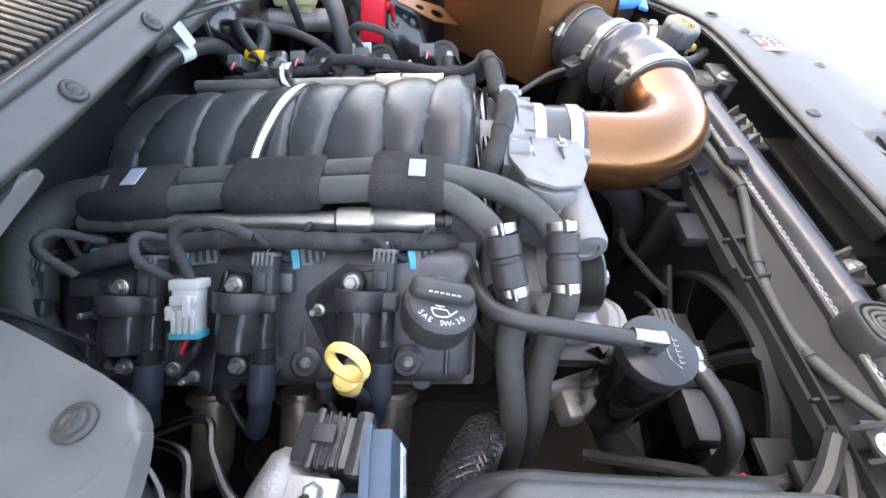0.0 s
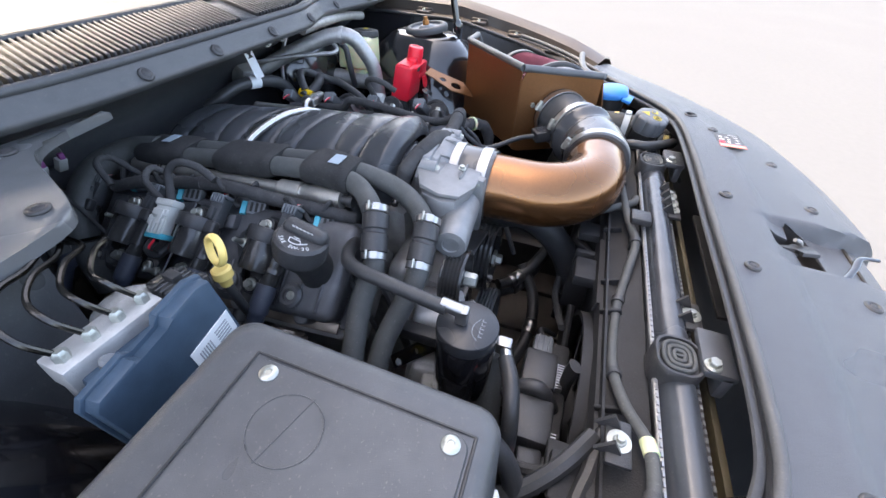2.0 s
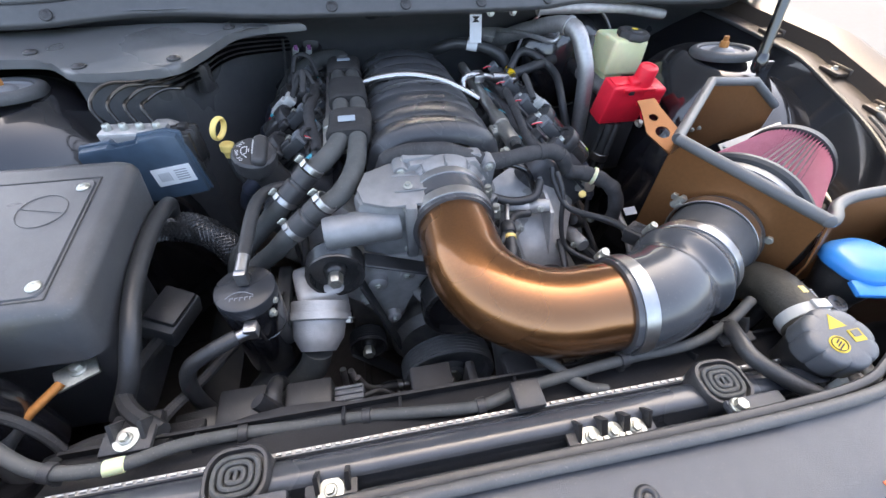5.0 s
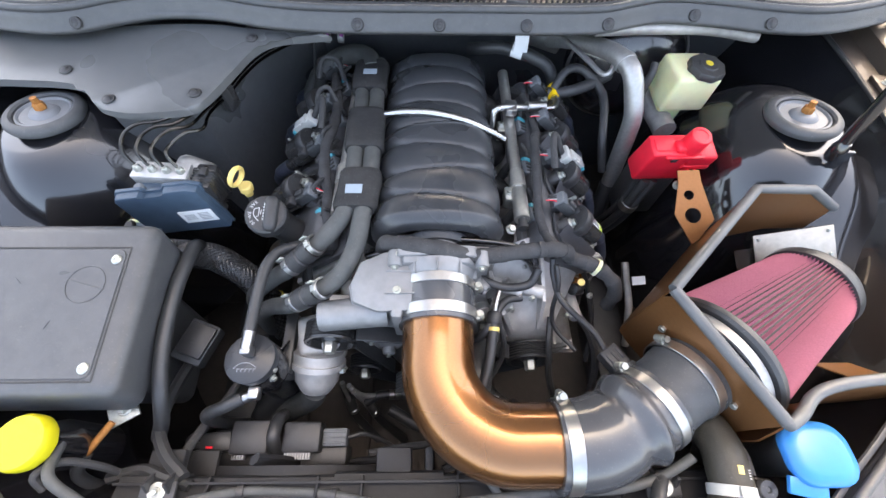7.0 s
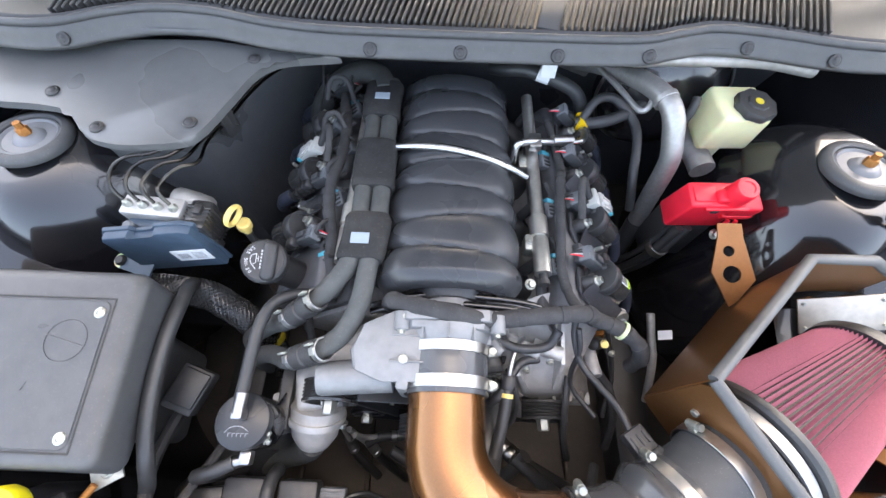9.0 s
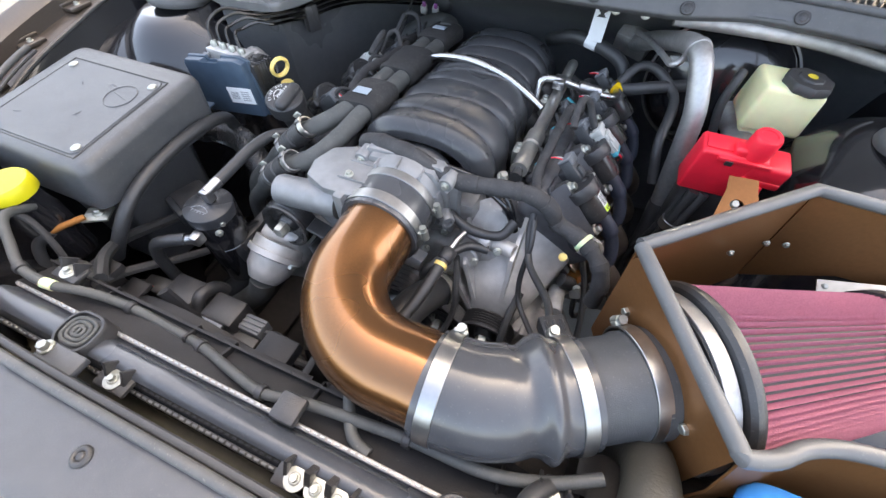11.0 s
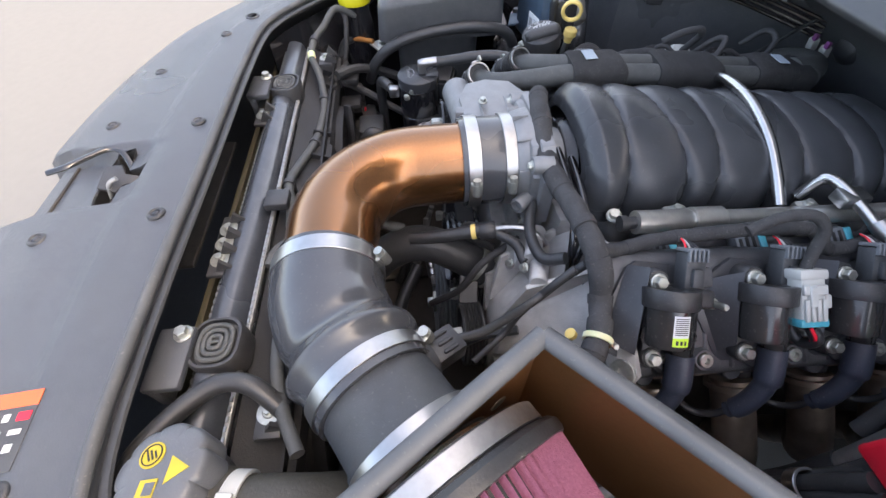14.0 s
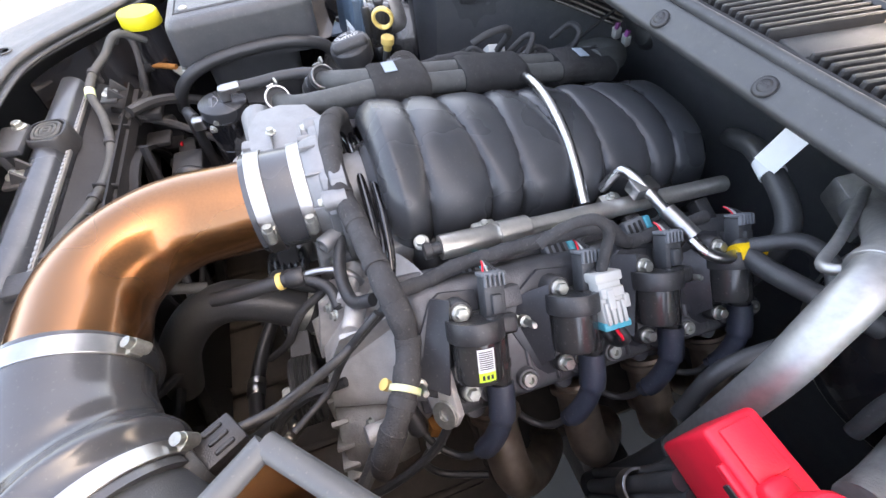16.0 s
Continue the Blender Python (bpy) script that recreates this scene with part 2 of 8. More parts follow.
def tube(bm, pts, r, seg=12, res=6, smooth=True, flat=1.0, caps=True):
    """A pipe along the points; r is a radius or a function of the way along (0 to 1)."""
    line = spline(pts, res) if smooth else [Vector(q) for q in pts]
    n = len(line)
    rings, up = [], None
    for i, p in enumerate(line):
        d = (line[min(i + 1, n - 1)] - line[max(i - 1, 0)]).normalized()
        if up is None:
            up = d.orthogonal().normalized() if abs(d.z) > 0.95 else Vector((0, 0, 1))
        up = (up - d * up.dot(d)).normalized()
        side = d.cross(up)
        rad = r(i / (n - 1)) if callable(r) else r
        rings.append([bm.verts.new(p + side * math.cos(a) * rad + up * math.sin(a) * rad * flat) for a in (2 * math.pi * k / seg for k in range(seg))])
    for a, b in zip(rings, rings[1:]):
        for k in range(seg):
            bm.faces.new((a[k], a[(k + 1) % seg], b[(k + 1) % seg], b[k]))
    if caps:
        bm.faces.new(rings[0][::-1])
        bm.faces.new(rings[-1])
    return bm

def lathe(bm, prof, m=Matrix(), seg=24, wave=None):
    """A turned form round local z from (radius, height) pairs."""
    rings = []
    for r, h in prof:
        if r <= 1e-6:
            rings.append([bm.verts.new(m @ Vector((0, 0, h)))])
        else:
            rings.append([bm.verts.new(m @ Vector((r * (wave(k / seg) if wave else 1) * math.cos(2 * math.pi * k / seg), r * (wave(k / seg) if wave else 1) * math.sin(2 * math.pi * k / seg), h))) for k in range(seg)])
    for a, b in zip(rings, rings[1:]):
        for k in range(seg):
            j = (k + 1) % seg
            if len(a) == 1 and len(b) == 1:
                continue
            if len(a) == 1:
                bm.faces.new((a[0], b[j], b[k]))
            elif len(b) == 1:
                bm.faces.new((a[k], a[j], b[0]))
            else:
                bm.faces.new((a[k], a[j], b[j], b[k]))
    if len(rings[0]) > 1:
        bm.faces.new(rings[0][::-1])
    if len(rings[-1]) > 1:
        bm.faces.new(rings[-1])
    return bm

def ring(bm, r0, r1, h, m=Matrix(), seg=40):
    """A band: outer radius r1, inner r0, height h along local z, centred."""
    prof = [(r0, -h / 2), (r1 - 0.0005, -h / 2), (r1, -h / 2 + 0.0005), (r1, h / 2 - 0.0005), (r1 - 0.0005, h / 2), (r0, h / 2)]
    rings = [[bm.verts.new(m @ Vector((r * math.cos(2 * math.pi * k / seg), r * math.sin(2 * math.pi * k / seg), z))) for k in range(seg)] for r, z in prof]
    for a, b in zip(rings, rings[1:] + rings[:1]):
        for k in range(seg):
            j = (k + 1) % seg
            bm.faces.new((a[k], a[j], b[j], b[k]))
    return bm

def prism(bm, poly, h, m=Matrix(), bev=0.0):
    """A plate from a flat outline (x, y), h thick along local z."""
    lo = [bm.verts.new((x, y, 0)) for x, y in poly]
    hi = [bm.verts.new((x, y, h)) for x, y in poly]
    n = len(poly)
    fs = [bm.faces.new(lo[::-1]), bm.faces.new(hi)]
    for k in range(n):
        fs.append(bm.faces.new((lo[k], lo[(k + 1) % n], hi[(k + 1) % n], hi[k])))
    vs = lo + hi
    if bev:
        es = [e for v in hi for e in v.link_edges if e.other_vert(v) in hi]
        r = bmesh.ops.bevel(bm, geom=list(set(es)), offset=bev, segments=2, profile=0.5, affect="EDGES")
        seen, todo = set(), [lo[0]]
        while todo:
            v = todo.pop()
            if v in seen:
                continue
            seen.add(v)
            todo += [e.other_vert(v) for e in v.link_edges]
        vs = list(seen)
    bmesh.ops.transform(bm, matrix=m, verts=vs)
    return bm

def strip(bm, rows, thick=0.0):
    """A sheet through rows of points; with thickness it gets a back."""
    grid = [[bm.verts.new(Vector(p)) for p in row] for row in rows]
    for a, b in zip(grid, grid[1:]):
        for k in range(len(a) - 1):
            bm.faces.new((a[k], a[k + 1], b[k + 1], b[k]))
    if thick:
        bmesh.ops.recalc_face_normals(bm, faces=bm.faces)
        bmesh.ops.solidify(bm, geom=bm.faces[:], thickness=thick)
    return bm

def B():
    return bmesh.new()

def hex_mesh(name, r, h, flange, material):
    bm = B()
    lathe(bm, [(0, 0), (flange, 0), (flange, h * 0.22), (flange * 0.85, h * 0.34)], seg=16)
    lathe(bm, [(r, h * 0.3), (r, h * 0.9), (r * 0.88, h), (0, h)], seg=6)
    me = bpy.data.meshes.new(name)
    bmesh.ops.recalc_face_normals(bm, faces=bm.faces)
    bm.to_mesh(me)
    bm.free()
    me.materials.append(material)
    return me

HEX = hex_mesh("bolt", 0.0062, 0.009, 0.0088, ZINC)
HEXS = hex_mesh("bolt", 0.0042, 0.006, 0.006, ZINC)

def stud_mesh():
    bm = B()
    lathe(bm, [(0, 0), (0.008, 0), (0.008, 0.003), (0.0062, 0.004), (0.0062, 0.011), (0.0035, 0.012), (0.0035, 0.028), (0.0025, 0.03), (0, 0.03)], seg=10)
    me = bpy.data.meshes.new("stud")
    bm.to_mesh(me)
    bm.free()
    me.materials.append(ZINC)
    return me

STUD = stud_mesh()

def dome_mesh():
    bm = B()
    lathe(bm, [(0, 0), (0.0115, 0), (0.0115, 0.0015), (0.0095, 0.0035), (0.0068, 0.0042), (0.0055, 0.0015), (0.0048, 0.001), (0.0045, 0.003), (0.003, 0.0036), (0, 0.0036)], seg=20)
    me = bpy.data.meshes.new("fastener")
    for f in bm.faces:
        f.smooth = True
    bm.to_mesh(me)
    bm.free()
    me.materials.append(PLASTIC)
    return me

DOME = dome_mesh()

def clip_mesh():
    """A push clip: a low smooth dome with a pry slot across it."""
    bm = B()
    lathe(bm, [(0, 0), (0.0105, 0), (0.0108, 0.0012), (0.0095, 0.0028), (0.0075, 0.0034), (0.0068, 0.0030), (0.0062, 0.0038), (0.004, 0.0048), (0, 0.0051)], seg=24)
    box(bm, 0.009, 0.0022, 0.0012, Matrix.Translation((0, 0, 0.0047)), 0.0004, 1)
    me = bpy.data.meshes.new("fastener")
    for f in bm.faces:
        f.smooth = True
    bm.to_mesh(me)
    bm.free()
    me.materials.append(PLASTIC)
    return me

CLIP = clip_mesh()

def bolt(parent, at, d=(0, 0, 1), me=None, name="bolt"):
    return put(name, me or HEX, parent, axes(at, d))

def hose(name, pts, r, material, label, category="hose", res=6, seg=14, **kw):
    """A single hose or wire as a thing of its own."""
    ob = part(name, tube(B(), pts, r, seg=seg, res=res, **kw), material)
    return tagged(ob, label, category)

def clamp(parent, at, d, r, w=0.012, screw=(0, 0, 1), material=None):
    """A worm-drive clamp: band and screw housing on the side that screw points to."""
    m = axes(at, d)
    c = part("clamp_band", ring(B(), r - 0.001, r + 0.0012, w, m), material or BRIGHT, parent, "bright steel band clamp")
    s = Vector(screw)
    z = Vector(d).normalized()
    s = (s - z * s.dot(z)).normalized()
    t = z.cross(s)
    p = Vector(at) + s * (r + 0.006)
    bm = B()
    lathe(bm, [(0, -0.009), (0.0055, -0.009), (0.0055, 0.006), (0.0048, 0.006), (0.0048, 0.012), (0, 0.012)], axes(p, t), seg=12)
    box(bm, 0.012, w * 0.9, 0.006, axes(p - s * 0.004, s, t), 0.001)
    part("clamp_screw", bm, ZINC, parent, "clamp screw")
    return c
# ---- ground ----
bm = B()
strip(bm, [[(-60 + 6 * i, -60 + 6 * j, 0) for i in range(21)] for j in range(21)])
tagged(part("ground", bm, GROUND), "sunlit grey concrete ground under the car", "ground", kind="structure")

# ---- car body ----
body = thing("car_body", (0, 0.4, 0), "dark brown-black car with its hood open", "car")

def rim_curve(offset_y=0.0):
    half = [(0.0, -0.215), (0.2, -0.2155), (0.34, -0.210), (0.40, -0.193), (0.45, -0.163), (0.52, -0.108), (0.61, -0.039), (0.71, 0.06), (0.775, 0.20), (0.79, 0.40), (0.79, 0.62), (0.78, 0.80)]
    right = [(-x, y) for x, y in half[:0:-1]]
    return right + half

def outer_curve():
    half = [(0.0, -0.47), (0.2, -0.455), (0.38, -0.41), (0.47, -0.37), (0.56, -0.31), (0.66, -0.23), (0.76, -0.12), (0.85, 0.03), (0.90, 0.20), (0.915, 0.40), (0.915, 0.62), (0.905, 0.80)]
    right = [(-x, y) for x, y in half[:0:-1]]
    return right + half

RIM, OUT = rim_curve(), outer_curve()
RIMS = spline([(x, y, 0) for x, y in RIM], 6)
OUTS = spline([(x, y, 0) for x, y in OUT], 6)

def shell_rows(lo, hi, fender):
    rows = []
    for a, b in list(zip(RIMS, OUTS))[lo:hi]:
        d = b - a
        rise = max(0.0, min(1.0, (a.y + 0.05) / 0.45)) * 0.075
        z0 = 0.826 + rise
        if fender:
            prof = [(-0.02, -0.05), (-0.015, -0.042), (0.0, -0.03), (0.12, -0.029), (0.25, -0.028), (0.30, 0.006), (0.55, 0.022), (0.8, 0.012), (0.93, -0.01), (0.97, -0.028), (1.0, -0.05), (1.01, -0.25), (1.0, -0.6)]
        else:
            prof = [(-0.012, -0.011), (-0.012, -0.004), (0.0, 0.0), (0.12, 0.0), (0.3, 0.0), (0.36, -0.004), (0.6, -0.006), (0.8, -0.012), (0.9, -0.02), (0.96, -0.034), (1.0, -0.07), (1.02, -0.2), (0.98, -0.55)]
        if fender:
            plain = [(-0.02, -0.03), (-0.015, -0.004), (0.0, 0.0), (0.12, 0.0), (0.3, 0.0), (0.36, -0.004), (0.6, -0.006), (0.8, -0.012), (0.9, -0.02), (0.96, -0.034), (1.0, -0.07), (1.02, -0.2), (0.98, -0.55)]
            w = max(0.0, min(1.0, (abs(a.x) - 0.57) / 0.14))
            prof = [(p[0] + (q[0] - p[0]) * w, p[1] + (q[1] - p[1]) * w) for p, q in zip(plain, prof)]
        rows.append([(a.x + d.x * u, a.y + d.y * u, z0 + h) for u, h in prof])
    return rows

N = len(RIMS)
LATCH = [(-0.052, -0.325), (-0.013, -0.323), (-0.0125, -0.295), (0.018, -0.294), (0.0185, -0.322), (0.055, -0.326), (0.05, -0.352), (0.02, -0.362), (-0.03, -0.366), (-0.05, -0.352)]

def inside(x, y, poly):
    hit = False
    for (ax, ay), (bx, by) in zip(poly, poly[1:] + poly[:1]):
        if (ay > y) != (by > y) and x < ax + (y - ay) * (bx - ax) / (by - ay):
            hit = not hit
    return hit

def ease(u):
    u = max(0.0, min(1.0, u))
    return u * u * (3 - 2 * u)

def latch_dip(x, y):
    """Depth of the channel that runs forward round the hood latch."""
    w = 0.057 + 0.12 * max(0.0, -0.37 - y)
    return 0.024 * ease((w - abs(x - 0.002)) / 0.008) * max(0.0, min(1.0, (-0.283 - y) / 0.09))

def front_cover():
    """The plastic panel: a fine sheet with a channel running forward from the latch, open at the latch."""
    rows = shell_rows(28, N - 28, False)
    fine = []
    for a, b in zip(rows, rows[1:]):
        n = 6 if abs(a[3][0]) < 0.12 else 2
        fine += [[Vector(p).lerp(Vector(q), k / n) for p, q in zip(a, b)] for k in range(n)]
    fine.append([Vector(p) for p in rows[-1]])
    grid = []
    for row in fine:
        r = []
        for i, (p, q) in enumerate(zip(row, row[1:])):
            m = (1, 1, 2, 3, 5, 2, 7, 6, 4, 3, 3, 2)[i] 
            r += [p.lerp(q, k / m) for k in range(m)]
        grid.append(r + [row[-1]])
    for r in grid:
        for p in r:
            p.z -= latch_dip(p.x, p.y)
    bm = B()
    vs = [[bm.verts.new(p) for p in r] for r in grid]
    for a, b in zip(vs, vs[1:]):
        for k in range(len(a) - 1):
            bm.faces.new((a[k], a[k + 1], b[k + 1], b[k]))
    # trim the latch opening along its outline
    for (ax, ay), (bx, by) in zip(LATCH, LATCH[1:] + LATCH[:1]):
        near = [f for f in bm.faces if abs(f.calc_center_median().x + 0.004) < 0.09 and -0.40 < f.calc_center_median().y < -0.26]
        geo = list({v for f in near for v in f.verts}) + list({e for f in near for e in f.edges}) + near
        bmesh.ops.bisect_plane(bm, geom=geo, dist=1e-6, plane_co=(ax, ay, 0), plane_no=(by - ay, ax - bx, 0))
    gone = [f for f in bm.faces if f.calc_center_median().z > 0.78 and inside(f.calc_center_median().x, f.calc_center_median().y, LATCH)]
    bmesh.ops.delete(bm, geom=gone, context="FACES")
    bmesh.ops.recalc_face_normals(bm, faces=bm.faces)
    bmesh.ops.solidify(bm, geom=bm.faces[:], thickness=0.003)
    return bm
part("front_cover", front_cover(), GREY, body, "dark grey textured plastic panel above the radiator", sharp=55)
for lo, hi in ((0, 29), (N - 29, N)):
    part("fender", strip(B(), shell_rows(lo, hi, True), 0.002), BODY, body, "dark brown-black painted front fender", sharp=50)

# rubber seal round the bay
part("bay_seal", tube(B(), [(p.x, p.y, 0.832 + max(0, min(1, (p.y + 0.05) / 0.45)) * 0.05) for p in RIMS[18:N - 18]], 0.0055, seg=10, smooth=False), SEAL, body, "grey rubber weatherstrip")

part("seal_lip", tube(B(), [(p.x * (1 - 0.011 / max(0.3, p.length)), p.y + 0.010 * (1 if p.y < 0.0 else 0.2), 0.826 + max(0, min(1, (p.y + 0.05) / 0.45)) * 0.05) for p in RIMS[18:N - 18]], 0.0045, seg=8, smooth=False, flat=0.7), RUBBER, body, "black rubber lip of the weatherstrip")

# contour line and fasteners of the front cover
for sx in (-1, 1):
    for x, y, z in ((0.088, -0.248, 0.826), (0.105, -0.373, 0.8185), (0.25, -0.353, 0.8185), (0.36, -0.271, 0.825)):
        put("fastener", DOME, body, axes((sx * x, y, z), (0, 0, 1)) @ Matrix.Scale(0.86, 4))
    bm = B()
    ring(bm, 0.009, 0.013, 0.003, axes((sx * 0.43, -0.238, 0.826), (0, 0, 1)), 24)
    lathe(bm, [(0, 0), (0.009, 0), (0.009, 0.001), (0, 0.001)], axes((sx * 0.43, -0.238, 0.825), (0, 0, 1)), 20)
    part("grommet", bm, DARK, body)

# hood latch in its opening
bm = B()
top = [bm.verts.new((x, y, 0.8195 - latch_dip(x, y))) for x, y in LATCH]
low = [bm.verts.new((-0.004 + (x + 0.004) * 1.04, -0.332 + (y + 0.332) * 1.04, 0.775)) for x, y in LATCH]
for k in range(len(LATCH)):
    j = (k + 1) % len(LATCH)
    bm.faces.new((top[k], top[j], low[j], low[k]))
part("latch_opening", bm, DARK, body, "dark inner edge of the hood latch opening")
bm = B()
box(bm, 0.24, 0.20, 0.006, Matrix.Translation((-0.004, -0.33, 0.762)), 0.001, 1)
part("latch_plate", bm, DUSTY, body, "dark latch carrier below the opening")
for yy in (-0.265, -0.415):
    part("latch_plate_lip", box(B(), 0.2, 0.004, 0.03, Matrix.Translation((0, yy, 0.778)), 0.001, 1), DUSTY, body, "upturned lip of the latch carrier")
bm = B()
prism(bm, [(-0.02, -0.02), (0.012, -0.024), (0.018, 0.0), (0.006, 0.006), (0.004, 0.022), (-0.006, 0.022), (-0.008, 0.004), (-0.022, 0.0)], 0.005, axes((0.002, -0.33, 0.806), (0.3, 0.1, 0.95)), 0.001)
part("latch_hook", bm, PLASTIC, body, "steel latch hook")
part("latch_pin", tube(B(), [(0.02, -0.345, 0.785), (0.014, -0.337, 0.812), (0.010, -0.326, 0.818)], 0.003, seg=10), DULLCAST, body, "bright latch pin")
bm = B()
tube(bm, [(-0.03, -0.33, 0.80), (-0.052, -0.345, 0.812), (-0.056, -0.362, 0.816), (-0.036, -0.378, 0.82), (-0.014, -0.391, 0.824), (-0.006, -0.414, 0.822)], 0.0042, flat=0.6)
part("latch_lever", bm, PAINT, body, "dark steel hood latch lever")

# inner wings, floor of the bay, firewall
def wing(sx):
    rows = []
    for p in RIMS:
        if p.x * sx < 0.36:
            continue
        z0 = 0.80 + max(0.0, min(1.0, (p.y + 0.05) / 0.45)) * 0.075
        inn = Vector((-sx, 0.35, 0)) * 0.03
        rows.append([(p.x, p.y, z0), (p.x + inn.x * 0.6, p.y + inn.y * 0.3, z0 - 0.06), (p.x + inn.x * 2.2, p.y + inn.y * 0.5, z0 - 0.10), (p.x + inn.x * 3.2, p.y + 0.01, z0 - 0.2), (p.x + inn.x * 4.0, p.y + 0.02, 0.42), (p.x + inn.x * 5, p.y + 0.02, 0.25)])
    return rows
for sx in (-1, 1):
    part("inner_wing", strip(B(), wing(sx), 0.002), PAINT, body, "black painted inner wing", sharp=60)

bm = B()
strip(bm, [[(-0.84 + 0.168 * i, y, z) for i in range(11)] for y, z in ((0.80, 0.2), (0.805, 0.6), (0.80, 0.79), (0.785, 0.82), (0.73, 0.865), (0.68, 0.895), (0.645, 0.925), (0.625, 0.938))], 0.004)
part("firewall", bm, BOX, body, "black insulated firewall")
bm = B()
for x in (-0.193,):
    lathe(bm, [(0.026, 0), (0.025, 0.006), (0.018, 0.016), (0, 0.02)], axes((x, 0.798, 0.805), (0, -1, 0.15)), 20)
part("grommet", bm, RUBBER, body)

# unseen floor pan and cabin top behind the firewall, added to block the sun
bm = B()
strip(bm, [[(-0.84 + 0.42 * i, y, z) for i in range(5)] for y, z in ((0.80, 0.22), (1.2, 0.2), (3.6, 0.2), (3.9, 0.5), (3.9, 0.95))], 0.01)
part("sun_block_floor", bm, DARK, body, "unseen black underbody floor added to block sun")
bm = B()
strip(bm, [[(-0.72 + 0.36 * i, y, z - 0.02 * abs(i - 2)) for i in range(5)] for y, z in ((1.36, 1.26), (1.7, 1.42), (2.6, 1.42), (3.3, 1.15), (3.9, 0.95))], 0.01)
part("sun_block_roof", bm, PAINT, body, "unseen black cabin top added to block sun")

# gutter flange, its brackets and bolts, and a cable along each fender
for sx in (-1, 1):
    gut = [p for p in RIMS if p.x * sx > 0.70 and 0.04 < p.y < 0.72]
    gut.sort(key=lambda p: p.y)
    gz = lambda y: 0.796 + max(0.0, min(1.0, (y + 0.05) / 0.45)) * 0.075
    bm = B()
    strip(bm, [[(p.x - sx * 0.004, p.y, gz(p.y) + 0.004), (p.x + sx * 0.010, p.y, gz(p.y) + 0.008), (p.x + sx * 0.034, p.y, gz(p.y) + 0.009), (p.x + sx * 0.040, p.y, gz(p.y) + 0.002)] for p in gut], 0.002)
    part("gutter_flange", bm, BODY, body, "painted flange along the fender gutter", sharp=40)
    for y in (0.10, 0.22, 0.34, 0.52):
        x = min((abs(p.y - y), p.x) for p in gut)[1]
        bm = B()
        box(bm, 0.026, 0.045, 0.008, Matrix.Translation((x + sx * 0.020, y, gz(y) + 0.012)), 0.003, 2)
        box(bm, 0.005, 0.05, 0.016, Matrix.Translation((x + sx * 0.033, y, gz(y) + 0.014)), 0.002, 1)
        br = part("gutter_bracket", bm, BODY, body, "raised fender bracket")
        bolt(br, (x + sx * 0.019, y, gz(y) + 0.0155), (0, 0, 1), HEXS)
    part("gutter_cable", tube(B(), [(p.x - sx * (0.012 + 0.006 * math.sin(9 * p.y)), p.y, gz(p.y) + 0.006) for p in gut[::3]], 0.0045, seg=8, res=3), RUBBER, body, "black cable along the gutter")

# strut towers
for sx in (-1, 1):
    bm = B()
    c = Vector((sx * 0.647, 0.452, 0.0))
    lathe(bm, [(0.24, 0.45), (0.215, 0.62), (0.19, 0.70), (0.165, 0.755), (0.14, 0.80), (0.115, 0.836), (0.092, 0.856), (0.076, 0.865), (0.07, 0.866), (0, 0.866)], Matrix.Translation(c), 40,
          lambda u: 1 - 0.10 * math.cos(4 * math.pi * u) + 0.04 * math.cos(2 * math.pi * u * 3))
    part("strut_tower", bm, PAINT, body, "glossy black suspension strut tower", sharp=60)
    bm = B()
    rows = []
    for j in range(13):
        v = j / 12
        row = []
        for i in range(13):
            u = i / 12
            x = 0.575 + 0.215 * u - 0.03 * (1 - v)
            y = 0.06 + 0.33 * v
            z = 0.70 + 0.115 * v ** 0.8 + 0.03 * math.sin(math.pi * u) * (0.4 + 0.6 * v) + 0.014 * math.sin(7 * v + 2 * u) - 0.05 * (1 - u) ** 2
            row.append((sx * x, y, z))
        rows.append(row)
    strip(bm, rows, 0.003)
    part("tower_brace", bm, PAINT, body, "black painted wing brace", sharp=60)
    cm = axes((sx * 0.642, 0.448, 0.872), (-sx * 0.04, 0.16, 1))
    mount = thing("strut_mount", (sx * 0.647, 0.452, 0.87), "grey rubber strut top mount with a pale plate and rusty nut", "strut mount", "strut top mounts")
    bm = B()
    lathe(bm, [(0.058, -0.004), (0.0605, 0.002), (0.059, 0.008), (0.054, 0.012), (0.047, 0.0125), (0.0435, 0.010), (0.043, 0.002)], cm, 40)
    part("rubber_ring", bm, SEAL, mount, "grey rubber ring")
    part("plate", lathe(B(), [(0.043, 0.002), (0.042, 0.0075), (0.039, 0.0085), (0.036, 0.0055), (0.023, 0.0055), (0.018, 0.011), (0.012, 0.013), (0, 0.013)], cm, 40), PLATE, mount, "pale zinc plate")
    part("nut", lathe(B(), [(0.009, 0.013), (0.009, 0.022), (0.0075, 0.024), (0.0055, 0.024), (0.0055, 0.033), (0, 0.033)], cm, 6), RUST, mount, "rusty nut")

# cowl: front flange, seal channel and vent grille
CX = [(-0.86, 0.60), (-0.70, 0.565), (-0.61, 0.565), (-0.54, 0.59), (-0.465, 0.607), (-0.376, 0.603), (-0.284, 0.582), (-0.188, 0.571), (-0.067, 0.569), (0.10, 0.569), (0.284, 0.572), (0.36, 0.592), (0.417, 0.605), (0.50, 0.598), (0.62, 0.578), (0.72, 0.58), (0.86, 0.62)]
CXS = spline([(x, y, 0) for x, y in CX], 5)
cowl = thing("cowl", (0, 0.66, 0.93), "dark grey plastic windscreen cowl with vent grille", "cowl")
